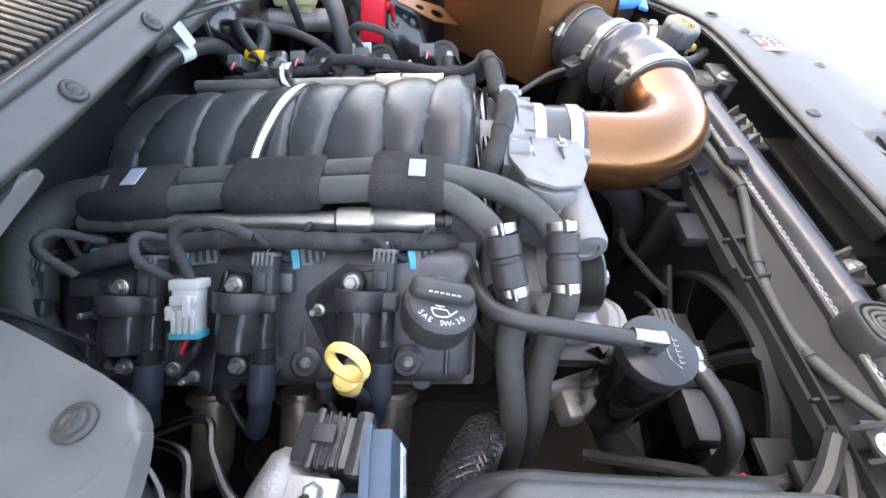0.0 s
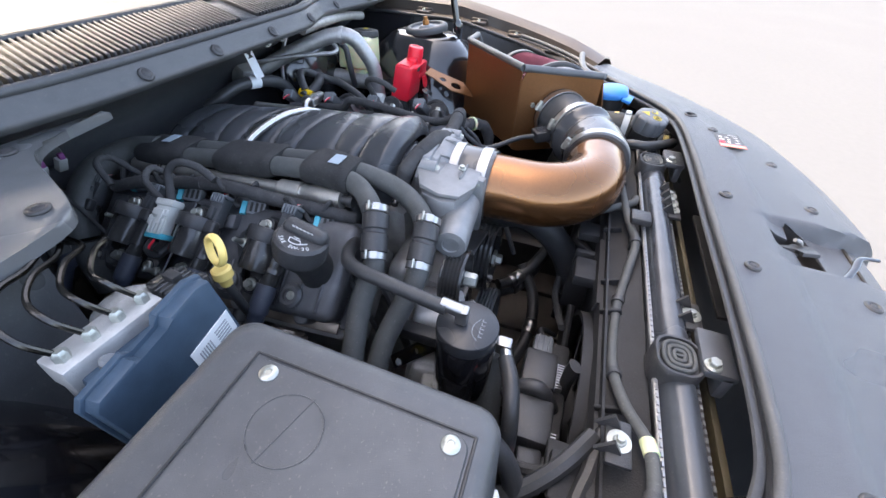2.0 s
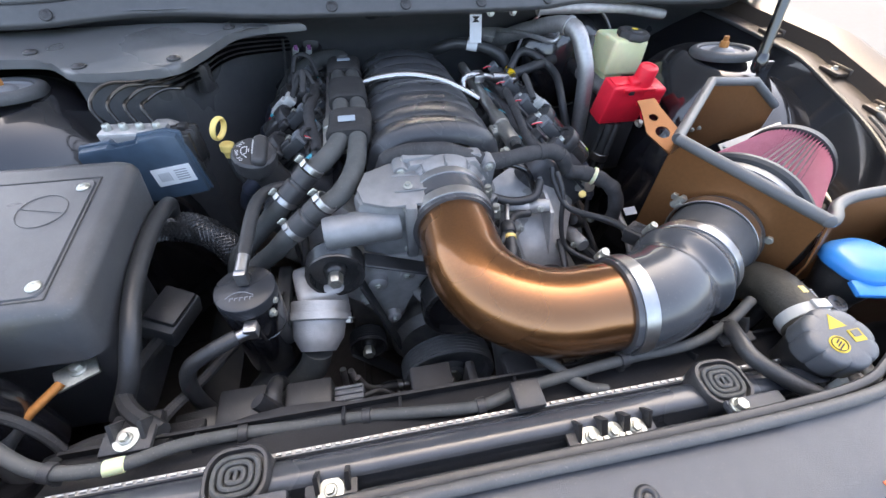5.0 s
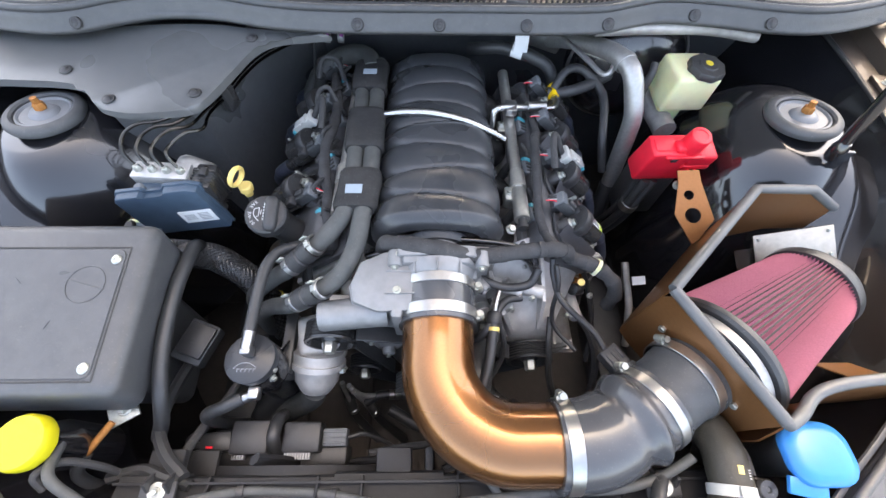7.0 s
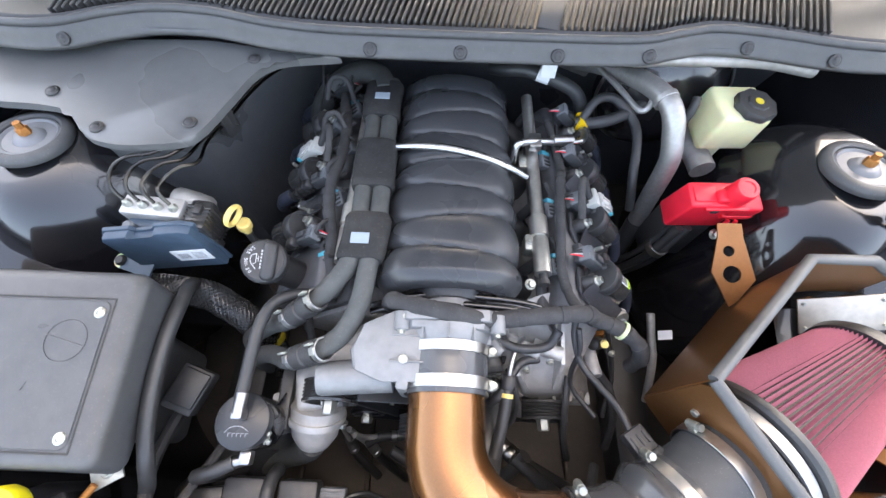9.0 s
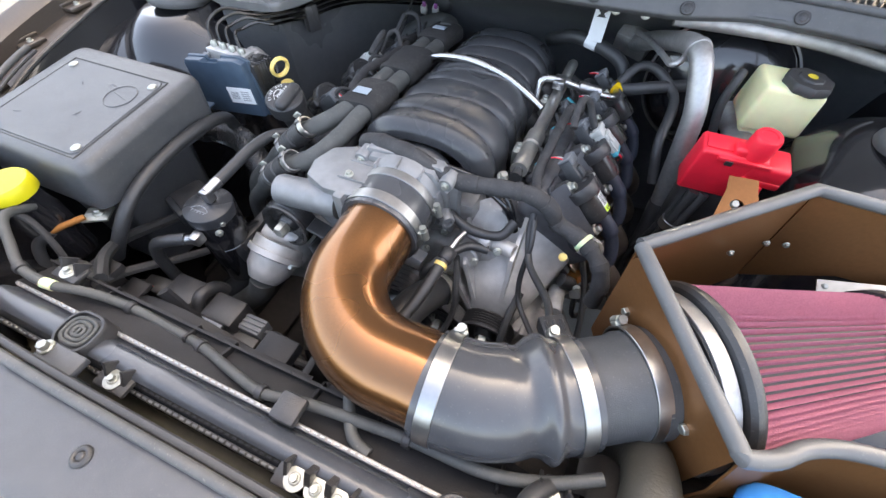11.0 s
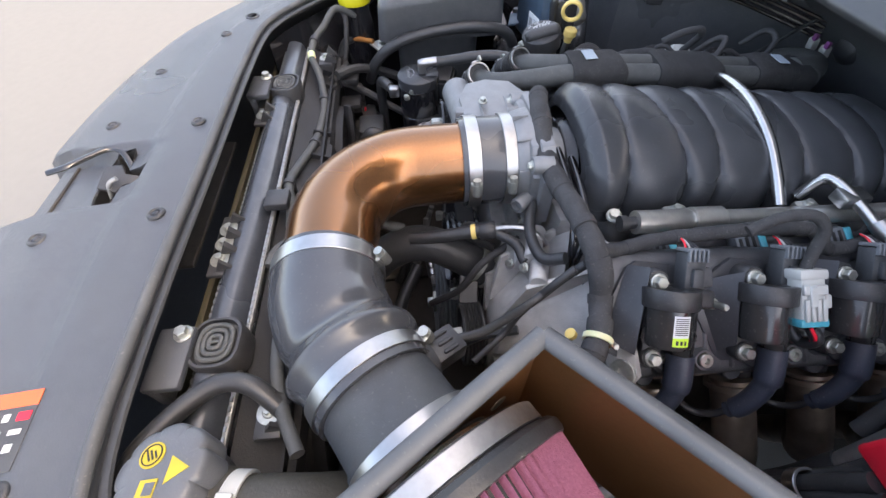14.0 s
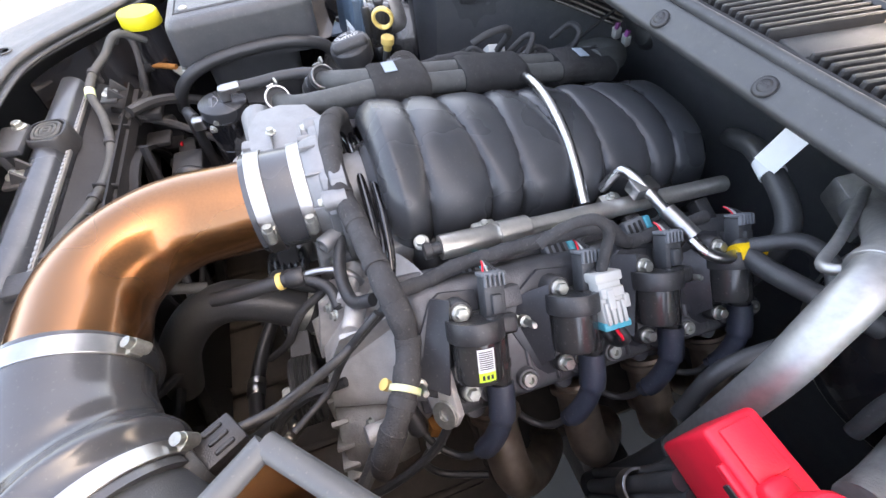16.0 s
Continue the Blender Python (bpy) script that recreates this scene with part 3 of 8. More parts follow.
def cowl_rows(prof):
    return [[(p.x, p.y + u, 0.952 + h) for u, h in prof] for p in CXS]
part("flange", strip(B(), cowl_rows([(0.026, -0.032), (0.018, -0.025), (0.0172, -0.021), (0.0195, -0.018), (0.0275, -0.008), (0.030, 0.002), (0.034, 0.004)]), 0.003), COWLP, cowl, "grey plastic cowl flange", sharp=50)
part("seal", tube(B(), [(p.x, p.y + 0.037, 0.9605) for p in CXS], 0.006, seg=12, smooth=False), SEAL, cowl, "grey rubber hood seal")
part("channel", strip(B(), cowl_rows([(0.036, 0.002), (0.042, 0.001), (0.046, 0.003), (0.049, 0.010), (0.052, 0.011)]), 0.002), PLASTIC, cowl, "black cowl channel", sharp=50)
part("base", strip(B(), cowl_rows([(0.051, 0.004), (0.12, -0.006), (0.20, 0.012), (0.28, 0.04)]), 0.002), DARK, cowl, "black cowl base")
slat = B()
box(slat, 0.0045, 0.115, 0.016, Matrix(), 0.0012, 1)
sme = bpy.data.meshes.new("slat")
slat.to_mesh(sme)
slat.free()
sme.materials.append(PLASTIC)
x = -0.60
while x < 0.60:
    y = min((abs(p.x - x), p.y) for p in CXS)[1]
    if not 0.142 < x < 0.182:
        put("slat", sme, cowl, Matrix.Translation((x, y + 0.108, 0.968)) @ pose(0, 0, 0, 7, 0, -14))
    x += 0.0098
bm = B()
box(bm, 0.036, 0.112, 0.006, Matrix.Translation((0.162, 0.678, 0.967)) @ pose(0, 0, 0, 7, 0, -14), 0.002)
part("blank_panel", bm, COWLP, cowl, "plain panel between the vent slats")
bm = B()
tube(bm, [(p.x, p.y + 0.168, 0.981) for p in CXS], 0.006, seg=8, smooth=False)
part("rear_rib", bm, PLASTIC, cowl)
for x in (-0.60, -0.124, 0.016, 0.167, 0.31, 0.47, 0.60):
    y = min((abs(p.x - x), p.y) for p in CXS)[1]
    put("fastener", CLIP, cowl, axes((x, y + 0.0235, 0.940), (0, -0.75, 0.66)))
bm = B()
strip(bm, [[(-0.8 + 0.16 * i, 0.86 + 0.02 * abs(i - 5) ** 1.5 * 0.3, 0.99) for i in range(11)], [(-0.72 + 0.144 * i, 1.35, 1.25) for i in range(11)]], 0.005)
part("windscreen", bm, GLASS, body, "windscreen glass")

# firewall cover plate with its side wall
cover = thing("plenum_cover", (-0.5, 0.5, 0.9), "dark grey plastic plenum cover plate with round fasteners", "cover")
outline = [(-0.80, 0.62), (-0.80, 0.50), (-0.70, 0.492), (-0.62, 0.488), (-0.575, 0.478), (-0.55, 0.455), (-0.525, 0.430), (-0.48, 0.418), (-0.434, 0.419), (-0.385, 0.428), (-0.362, 0.45), (-0.336, 0.51), (-0.31, 0.57), (-0.27, 0.60), (-0.18, 0.615), (-0.30, 0.625), (-0.42, 0.64), (-0.6, 0.63)]
soft = [(p.x, p.y) for p in spline([(x, y, 0) for x, y in outline], 4)]
bm = prism(B(), soft, 0.014, Matrix.Translation((0, 0, 0.893)), 0.006)
part("plate", bm, PLENUM, cover, "smooth grey plate", sharp=50)
for x, y in ((-0.61, 0.515), (-0.515, 0.447), (-0.382, 0.462), (-0.318, 0.60)):
    put("fastener", CLIP, cover, axes((x, y, 0.9075), (0, 0, 1)))
bm = B()
strip(bm, [[(x, y, z) for x, y in ((-0.535, 0.455), (-0.45, 0.452), (-0.405, 0.47), (-0.385, 0.53), (-0.35, 0.63), (-0.315, 0.71), (-0.25, 0.80))] for z in (0.898, 0.86, 0.80, 0.65, 0.45)], 0.004)
part("side_wall", bm, BOX, cover, "dark side wall of the plenum")

# open hood above the bay, leaning back on its strut
bm = B()
rows = []
for j in range(7):
    u = j / 6
    y, z = 0.82 - 0.27 * u, 1.035 + 1.195 * u
    w = 0.88 - 0.06 * u * u
    rows.append([(-w + 2 * w * i / 8, y - 0.03 * math.sin(math.pi * i / 8) * u, z + 0.04 * math.sin(math.pi * i / 8)) for i in range(9)])
strip(bm, rows, 0.025)
part("hood", bm, LINER, body, "open hood with grey liner")
st = thing("hood_strut", (0.652, 0.363, 0.885), "black gas strut holding up the hood", "gas strut")
bm = tube(B(), [(0.652, 0.363, 0.89), (0.66, 0.40, 1.04), (0.675, 0.46, 1.26)], 0.009, smooth=False)
part("cylinder", bm, PAINT, st)
part("rod", tube(B(), [(0.675, 0.46, 1.25), (0.69, 0.53, 1.42)], 0.004, smooth=False), STEEL, st)
part("ball_end", lathe(B(), [(0.008, -0.018), (0.012, -0.012), (0.0125, 0.006), (0.0095, 0.016), (0, 0.018)], axes((0.652, 0.362, 0.888), (0.05, 0.2, 1)), 16), PAINT, st)
part("bracket", box(B(), 0.022, 0.006, 0.05, Matrix.Translation((0.664, 0.356, 0.868)), 0.002), PAINT, st)
# ---- engine ----
engine = thing("engine", (0.012, 0.4, 0.3), "vee eight engine with cast aluminium front and grey valve covers", "engine")
EX = 0.012
TILT = -0.10

def bank(sx, x0=None, z0=0.80):
    """Frame of one bank at y = 0: local x along the engine, y down the slope outwards, z out of the cover."""
    slope = Vector((sx * 0.74, 0, -0.67))
    out = Vector((sx * 0.67, 0, 0.74))
    u = Vector((0, 1, TILT)).normalized()
    return u, slope, out

bm = B()
box(bm, 0.30, 0.46, 0.30, Matrix.Translation((EX, 0.42, 0.50)), 0.02)
box(bm, 0.20, 0.44, 0.16, Matrix.Translation((EX, 0.43, 0.70)), 0.02)
part("block", bm, DULLCAST, engine, "grey cast engine block")

def lump(sx, v, y, n, base):
    """A point on a bank: v down the slope, y along, n off the cover."""
    u, s, o = bank(sx)
    p = Vector(base) + s * v + o * n
    return Vector((p.x, y, p.z + TILT * (y - 0.32)))

BASE = {1: (0.228, 0, 0.806), -1: (-0.214, 0, 0.804)}

for sx in (1, -1):
    u, s, o = bank(sx)
    y0, y1 = (0.225, 0.665) if sx > 0 else (0.238, 0.69)
    c = lump(sx, 0.041, (y0 + y1) / 2, -0.045, BASE[sx])
    m = Matrix((u, s, o)).transposed().to_4x4()
    m.translation = c
    bm = B()
    box(bm, y1 - y0, 0.14, 0.05, m, 0.016, 4)
    for k in range(14):
        box(bm, 0.006, 0.05, 0.006, m @ Matrix.Translation((-0.2 + 0.03 * k, 0.035, 0.024)), 0.002, 1)
    box(bm, y1 - y0 + 0.01, 0.154, 0.014, m @ Matrix.Translation((0, 0, -0.03)), 0.004)
    for k in range(4):
        lathe(bm, [(0.017, -0.03), (0.017, 0.018), (0.013, 0.022), (0.009, 0.022), (0.009, 0.018), (0, 0.018)], m @ Matrix.Translation((-0.16 + 0.106 * k, 0.043, 0.012)), 18)
        lathe(bm, [(0.012, -0.03), (0.012, 0.01), (0.010, 0.012), (0, 0.012)], m @ Matrix.Translation((-0.175 + 0.106 * k, 0.068, 0.0)), 16)
    vc = part("valve_cover", bm, COVER, engine, "grey ribbed valve cover")
    for k in range(4):
        p = lump(sx, 0.084, (y0 + y1) / 2 - 0.16 + 0.106 * k, -0.016, BASE[sx])
        put("bolt", HEXS, vc, axes(p, o))
    for k in range(4):
        p = lump(sx, 0.088, y0 + 0.103 + 0.104 * k, -0.017, BASE[sx])
        lathe_m = axes(p, o)
        cs = part("cover_screw", lathe(B(), [(0.0115, -0.012), (0.0115, 0.004), (0.0105, 0.0055), (0.0085, 0.0055), (0.0085, 0.002), (0, 0.002)], lathe_m, 24), COVER, vc, "grey screw collar")
        part("screw_head", lathe(B(), [(0.0075, 0.0), (0.0075, 0.008), (0.0065, 0.009), (0.0035, 0.009), (0.0030, 0.005), (0, 0.005)], lathe_m, 20), ZINC, cs, "zinc socket screw")
        lug = m @ Matrix.Translation((0.5 * (y0 - y1) + 0.098 + 0.104 * k, -0.041, 0.024))
        part("lug", box(B(), 0.034, 0.022, 0.026, lug, 0.004), COVER, vc, "raised lug on the valve cover")
    if sx > 0:
        ear = (0.290, 0.237, 0.741)
        part("ear", prism(B(), [(-0.012, -0.013), (0.008, -0.014), (0.015, 0.0), (0.010, 0.012), (-0.03, 0.03), (-0.046, 0.018), (-0.03, -0.008)], 0.008, axes(ear, (0.35, -0.75, 0.55), (1, 0, 0)) @ Matrix.Translation((0, 0, -0.008)), 0.002), CAST, engine, "cast ear of the cylinder head")
        part("washer", ring(B(), 0.0055, 0.0135, 0.004, axes(ear, (0.35, -0.75, 0.55)) @ Matrix.Translation((0, 0, 0.002)), 28), ZINC, engine, "bright zinc washer")
    # cylinder head and gasket edge
    bm = B()
    box(bm, y1 - y0 + 0.02, 0.15, 0.08, m @ Matrix.Translation((0, 0.02, -0.08)), 0.006)
    part("cylinder_head", bm, CAST, engine, "cast aluminium cylinder head")
    part("gasket", box(B(), y1 - y0 - 0.01, 0.016, 0.004, m @ Matrix.Translation((0, 0.077, -0.02)), 0.001), HEADER, engine, "bright steel exhaust gasket edge")

# front cover, water pump and housings
bm = B()
box(bm, 0.34, 0.05, 0.34, Matrix.Translation((EX, 0.195, 0.56)), 0.03, 3)
lathe(bm, [(0.10, 0), (0.10, 0.03), (0.085, 0.045), (0, 0.045)], axes((EX, 0.17, 0.47), (0, -1, 0)), 32)
part("front_cover", bm, DULLCAST, engine, "cast aluminium timing cover")
wpm = axes((0.170, 0.222, 0.722), (0.12, -0.86, 0.5), (1, 0, 0.1))
wps = axes((0.178, 0.128, 0.655), (0.0, -1, 0.15), (1, 0, 0))
bm = B()
loops = []
for u in (0.0, 0.12, 0.3, 0.55, 0.8, 1.0):
    w = u ** 0.7
    loop = []
    for k in range(36):
        a = 2 * math.pi * k / 36
        big = wpm @ Vector((0.088 * math.cos(a) * (1 + 0.10 * math.cos(3 * a)), 0.075 * math.sin(a) * (1 + 0.10 * math.sin(2 * a)), 0))
        small = wps @ Vector((0.036 * math.cos(a), 0.036 * math.sin(a), 0))
        loop.append(bm.verts.new(big.lerp(small, w)))
    loops.append(loop)
for a, b in zip(loops, loops[1:]):
    for k in range(36):
        bm.faces.new((a[k], a[(k + 1) % 36], b[(k + 1) % 36], b[k]))
bm.faces.new(loops[-1])
bm.faces.new(loops[0][::-1])
part("pump_cone", bm, CAST, engine, "cast aluminium pump housing", sharp=50)
for a in (75, 150, 200):
    r = radians(a)
    p0 = wpm @ Vector((0.080 * math.cos(r), 0.066 * math.sin(r), 0.012))
    p1 = wps @ Vector((0.036 * math.cos(r), 0.036 * math.sin(r), 0.004))
    mid = (p0 + p1) / 2 + Vector((0.0, -0.03, 0.02))
    bm = B()
    prof = [p0, mid, p1, (p0 + p1) / 2 + Vector((0, 0.03, -0.02))]
    n = (p1 - p0).cross(mid - p0).normalized() * 0.0028
    va = [bm.verts.new(q - n) for q in prof]
    vb = [bm.verts.new(q + n) for q in prof]
    bm.faces.new(va)
    bm.faces.new(vb[::-1])
    for k in range(4):
        bm.faces.new((va[k], va[(k + 1) % 4], vb[(k + 1) % 4], vb[k]))
    part("web", bm, CAST, engine, "cast stiffening web")
for at, d, r, l in (((0.115, 0.20, 0.72), (0.1, -1, 0.3), 0.02, 0.05), ((0.145, 0.185, 0.752), (0.9, -0.3, 0.2), 0.011, 0.045), ((0.105, 0.19, 0.757), (0.9, -0.35, 0.1), 0.01, 0.05), ((0.09, 0.2, 0.69), (0.1, -1, 0.1), 0.024, 0.045), ((0.26, 0.205, 0.66), (0.1, -1, 0.2), 0.012, 0.05), ((0.105, 0.19, 0.635), (0, -1, 0.1), 0.02, 0.05)):
    part("boss", lathe(B(), [(r * 1.1, 0), (r, l * 0.6), (r, l * 0.95), (r * 0.85, l), (0, l)], axes(at, d), 20), CAST, engine, "cast boss")
bm = B()
tube(bm, [(0.102, 0.127, 0.764), (0.106, 0.150, 0.770), (0.113, 0.172, 0.772), (0.122, 0.187, 0.767), (0.129, 0.195, 0.757)], 0.0042)
part("steel_line", bm, BRIGHT, engine, "thin bent steel line")
part("alternator", lathe(B(), [(0.06, -0.02), (0.064, 0.0), (0.064, 0.05), (0.055, 0.065), (0.03, 0.07), (0, 0.07)], axes((0.215, 0.19, 0.575), (0, -1, 0)), 32), DULLCAST, engine, "grey alternator body")
for k in range(7):
    part("alternator_fin", box(B(), 0.006, 0.02, 0.04, axes((0.215 + 0.045 * math.cos(0.45 * k), 0.128, 0.575 + 0.045 * math.sin(0.45 * k)), (math.cos(0.45 * k), 0, math.sin(0.45 * k)), (math.sin(0.45 * k), 0, -math.cos(0.45 * k))), 0.001), DULLCAST, engine)
for p in ((0.135, 0.152, 0.735), (0.165, 0.16, 0.765), (0.25, 0.165, 0.665), (0.285, 0.19, 0.70), (0.10, 0.148, 0.695), (0.05, 0.165, 0.71), (-0.03, 0.165, 0.70)):
    bolt(engine, p, (0.15, -0.8, 0.5), HEXS)
bm = B()
box(bm, 0.07, 0.07, 0.075, Matrix.Translation((-0.186, 0.120, 0.680)) @ pose(0, 0, 0, 0, 0, 12), 0.012, 3)
lathe(bm, [(0.042, -0.02), (0.042, 0.0), (0.038, 0.012), (0.036, 0.03), (0.028, 0.044), (0.024, 0.05), (0, 0.05)], axes((-0.190, 0.080, 0.676), (-0.10, -0.80, -0.50)), 30)
lathe(bm, [(0.046, -0.004), (0.046, 0.006), (0.042, 0.008)], axes((-0.190, 0.080, 0.676), (-0.10, -0.80, -0.50)), 30)
part("thermostat_housing", bm, CAST, engine, "cast aluminium thermostat housing")
for p in ((-0.232, 0.080, 0.677), (-0.148, 0.070, 0.678)):
    bolt(engine, p, (-0.08, -0.8, -0.5), HEX)
bm = B()
for x, z in ((-0.14, 0.70), (-0.09, 0.66), (-0.16, 0.645), (-0.05, 0.63)):
    lathe(bm, [(0.014, 0), (0.014, 0.035), (0.009, 0.04), (0, 0.04)], axes((x, 0.175, z), (0, -1, 0.1)), 16)
prism(bm, [(-0.11, -0.03), (0.10, -0.06), (0.12, 0.02), (0.02, 0.05), (-0.10, 0.06)], 0.03, axes((-0.07, 0.175, 0.67), (0, -1, 0.1)), 0.006)
part("accessory_bracket", bm, CAST, engine, "cast aluminium accessory bracket")

fb = prism(B(), [(-0.15, 0.715), (-0.085, 0.742), (-0.03, 0.735), (-0.01, 0.70), (-0.05, 0.65), (-0.062, 0.585), (-0.095, 0.578), (-0.118, 0.63), (-0.16, 0.665)], 0.03, axes((0, 0.152, 0.0), (0, -1, 0), (1, 0, 0)), 0.006)
part("front_bracket", fb, CAST, engine, "cast aluminium pulley bracket")
for x, z, r in ((-0.10, 0.69, 0.015), (-0.055, 0.705, 0.012), (-0.08, 0.60, 0.012), (-0.12, 0.655, 0.010)):
    part("boss", lathe(B(), [(r * 1.1, 0), (r, 0.012), (r * 0.8, 0.014), (0, 0.014)], axes((x, 0.124, z), (0, -1, 0)), 18), CAST, engine, "cast boss")
    bolt(engine, (x, 0.110, z), (0, -1, 0), HEXS)
part("bracket_arm", tube(B(), [(-0.05, 0.135, 0.66), (-0.02, 0.115, 0.615), (-0.005, 0.105, 0.59)], lambda u: 0.009 - 0.003 * u, seg=12), CAST, engine, "cast bracket arm")

def pulley(name, at, r, w, label, grooves=5, spokes=False, material=DARK, nut=True):
    p = thing(name, at, label, "pulley")
    m = axes(at, (0, -1, 0.04))
    prof = [(0.008, -w / 2), (r * 0.9, -w / 2), (r, -w / 2 + 0.002)]
    for k in range(grooves):
        h = -w / 2 + 0.004 + (w - 0.008) * (k + 0.5) / grooves
        q = (w - 0.008) / grooves / 2
        prof += [(r, h - q * 0.9), (r - 0.003, h)]
    prof += [(r, w / 2 - 0.003), (r * 0.97, w / 2), (r * 0.86, w / 2), (r * 0.82, w / 2 - 0.012), (r * 0.42, w / 2 - 0.013), (r * 0.36, w / 2 - 0.004), (r * 0.3, w / 2 - 0.002), (0, w / 2 - 0.002)]
    part("wheel", lathe(B(), prof, m, 44), material, p)
    if nut:
        lathe_nut = lathe(B(), [(r * 0.26, 0), (r * 0.26, 0.005), (0.0105, 0.006), (0.0105, 0.015), (0.009, 0.017), (0, 0.017)], m @ Matrix.Translation((0, 0, w / 2 - 0.002)), 6)
        part("centre_bolt", lathe_nut, ZINC, p, "zinc centre bolt")
    return p

pulley("idler_pulley", (-0.156, 0.108, 0.744), 0.041, 0.032, "ribbed black idler pulley with zinc bolt", material=GLOSS)
pulley("crank_pulley", (0.010, 0.078, 0.455), 0.088, 0.04, "large dished grey-black crankshaft pulley", material=RIBS)
pulley("pump_pulley", (0.03, 0.105, 0.634), 0.066, 0.05, "black water pump pulley", material=GLOSS)
pulley("alternator_pulley", (0.10, 0.11, 0.62), 0.03, 0.03, "small black alternator pulley")
pulley("tensioner_pulley", (0.178, 0.10, 0.64), 0.042, 0.03, "black belt tensioner pulley")
pulley("lower_idler_pulley", (-0.13, 0.105, 0.55), 0.032, 0.03, "small black lower idler pulley")
bm = B()
for a, b in (((-0.115, 0.108, 0.755), (0.06, 0.112, 0.68)), ((-0.125, 0.108, 0.708), (-0.075, 0.102, 0.53)), ((0.14, 0.10, 0.655), (0.075, 0.11, 0.70)), ((0.09, 0.10, 0.48), (0.215, 0.10, 0.625)), ((-0.16, 0.10, 0.54), (-0.06, 0.10, 0.40))):
    a, b = Vector(a), Vector(b)
    d = b - a
    box(bm, d.length, 0.026, 0.005, axes((a + b) / 2, d.cross(Vector((0, 1, 0))), d), 0.0015, 1)
tagged(part("drive_belt", bm, RUBBER), "black ribbed rubber drive belt round the pulleys", "belt")

# ---- exhaust headers ----
for sx in (1, -1):
    hd = thing("exhaust_header", (sx * 0.33, 0.42, 0.6), "heat-stained steel exhaust header with four pipes", "exhaust header", "exhaust headers")
    for k in range(4):
        y = (0.30 if sx > 0 else 0.325) + 0.107 * k
        a = lump(sx, 0.135, y, -0.075, BASE[sx])
        part("flange_ring", ring(B(), 0.0225, 0.0295, 0.007, axes(a + Vector((sx * 0.006, 0, -0.005)), (sx * 0.035, 0, -0.03)), 28), HEADER, hd, "heat-tinted port ring")
        part("pipe", tube(B(), [a, a + Vector((sx * 0.035, 0, -0.03)), a + Vector((sx * 0.065, 0.01, -0.075)), a + Vector((sx * 0.06, 0.05, -0.14)), a + Vector((sx * 0.03, 0.10, -0.20)), a + Vector((sx * 0.0, 0.13, -0.3))], 0.0235, seg=18), HEADER, hd)

# ---- intake manifold ----
man = thing("intake_manifold", (EX, 0.44, 0.75), "matte black plastic intake manifold with eight arched runners", "intake manifold")
bm = B()
Y0, P, HW, LOBES = 0.238, 0.0565, 0.107, 8
rows = []
ny, na = LOBES * 26, 40
for j in range(ny + 1):
    row = []
    for i in range(na + 1):
        a = math.pi * (-0.03 + 1.06 * i / na)
        ca, sa = math.cos(a), math.sin(a)
        x = -HW * math.copysign(abs(ca) ** 0.85, ca)
        z = 0.797 + 0.079 * math.copysign(abs(sa) ** 0.8, sa)
        q = j / 26
        d = [(kk + (0.16 * (-1) ** kk) * (x / HW)) if 0 < kk < LOBES else float(kk) for kk in range(LOBES + 1)]
        lo = max(0, min(LOBES - 1, max(kk for kk in range(LOBES + 1) if d[kk] <= q + 1e-9) if q >= d[0] else 0))
        c = (q - d[lo]) / (d[lo + 1] - d[lo])
        bulge = math.sqrt(max(0.0, 1 - (2 * c - 1) ** 2)) ** 0.8
        e = min(q, LOBES - q)
        n = Vector((ca * -1, 0, sa)).normalized()
        groove = 0.015 - 0.0075 * max(0.0, sa) ** 2
        depth = 0.002 - groove + groove * bulge - (0.02 * (1 - math.sqrt(min(1, e / 0.35))) if e < 0.35 else 0)
        taper = 1 - 0.03 * q / LOBES
        y = Y0 + P * q
        row.append(((EX + x * taper + n.x * depth), y, z + n.z * depth - 0.115 * (y - Y0)))
    rows.append(row)
strip(bm, rows)
part("runner_shell", bm, MANIFOLD, man, "matte black arched runners", sharp=50)
bm = B()
box(bm, 0.19, 0.43, 0.10, Matrix.Translation((EX, 0.452, 0.715)), 0.02)
for f, y in ((1, 0.243), (-1, 0.684)):
    lathe(bm, [(0.06, 0), (0.055, 0.012), (0, 0.014)], axes((EX, y, 0.785 - 0.095 * (y - 0.24)), (0, -f, 0)), 30)
part("plenum", bm, MANIFOLD, man)
for sx in (1, -1):
    for k in range(4):
        y = 0.285 + 0.107 * k + (0 if sx > 0 else 0.024)
        part("runner_foot", tube(B(), [(EX + sx * 0.085, y, 0.765 + TILT * 0.35 * (y - Y0)), (EX + sx * 0.115, y, 0.735), (EX + sx * 0.12, y, 0.69)], 0.026, seg=14), DARK, man)
bolt(man, (0.133, 0.265, 0.805), (0.3, -0.2, 1), HEX)
bolt(man, (-0.108, 0.30, 0.79), (-0.3, -0.2, 1), HEX)

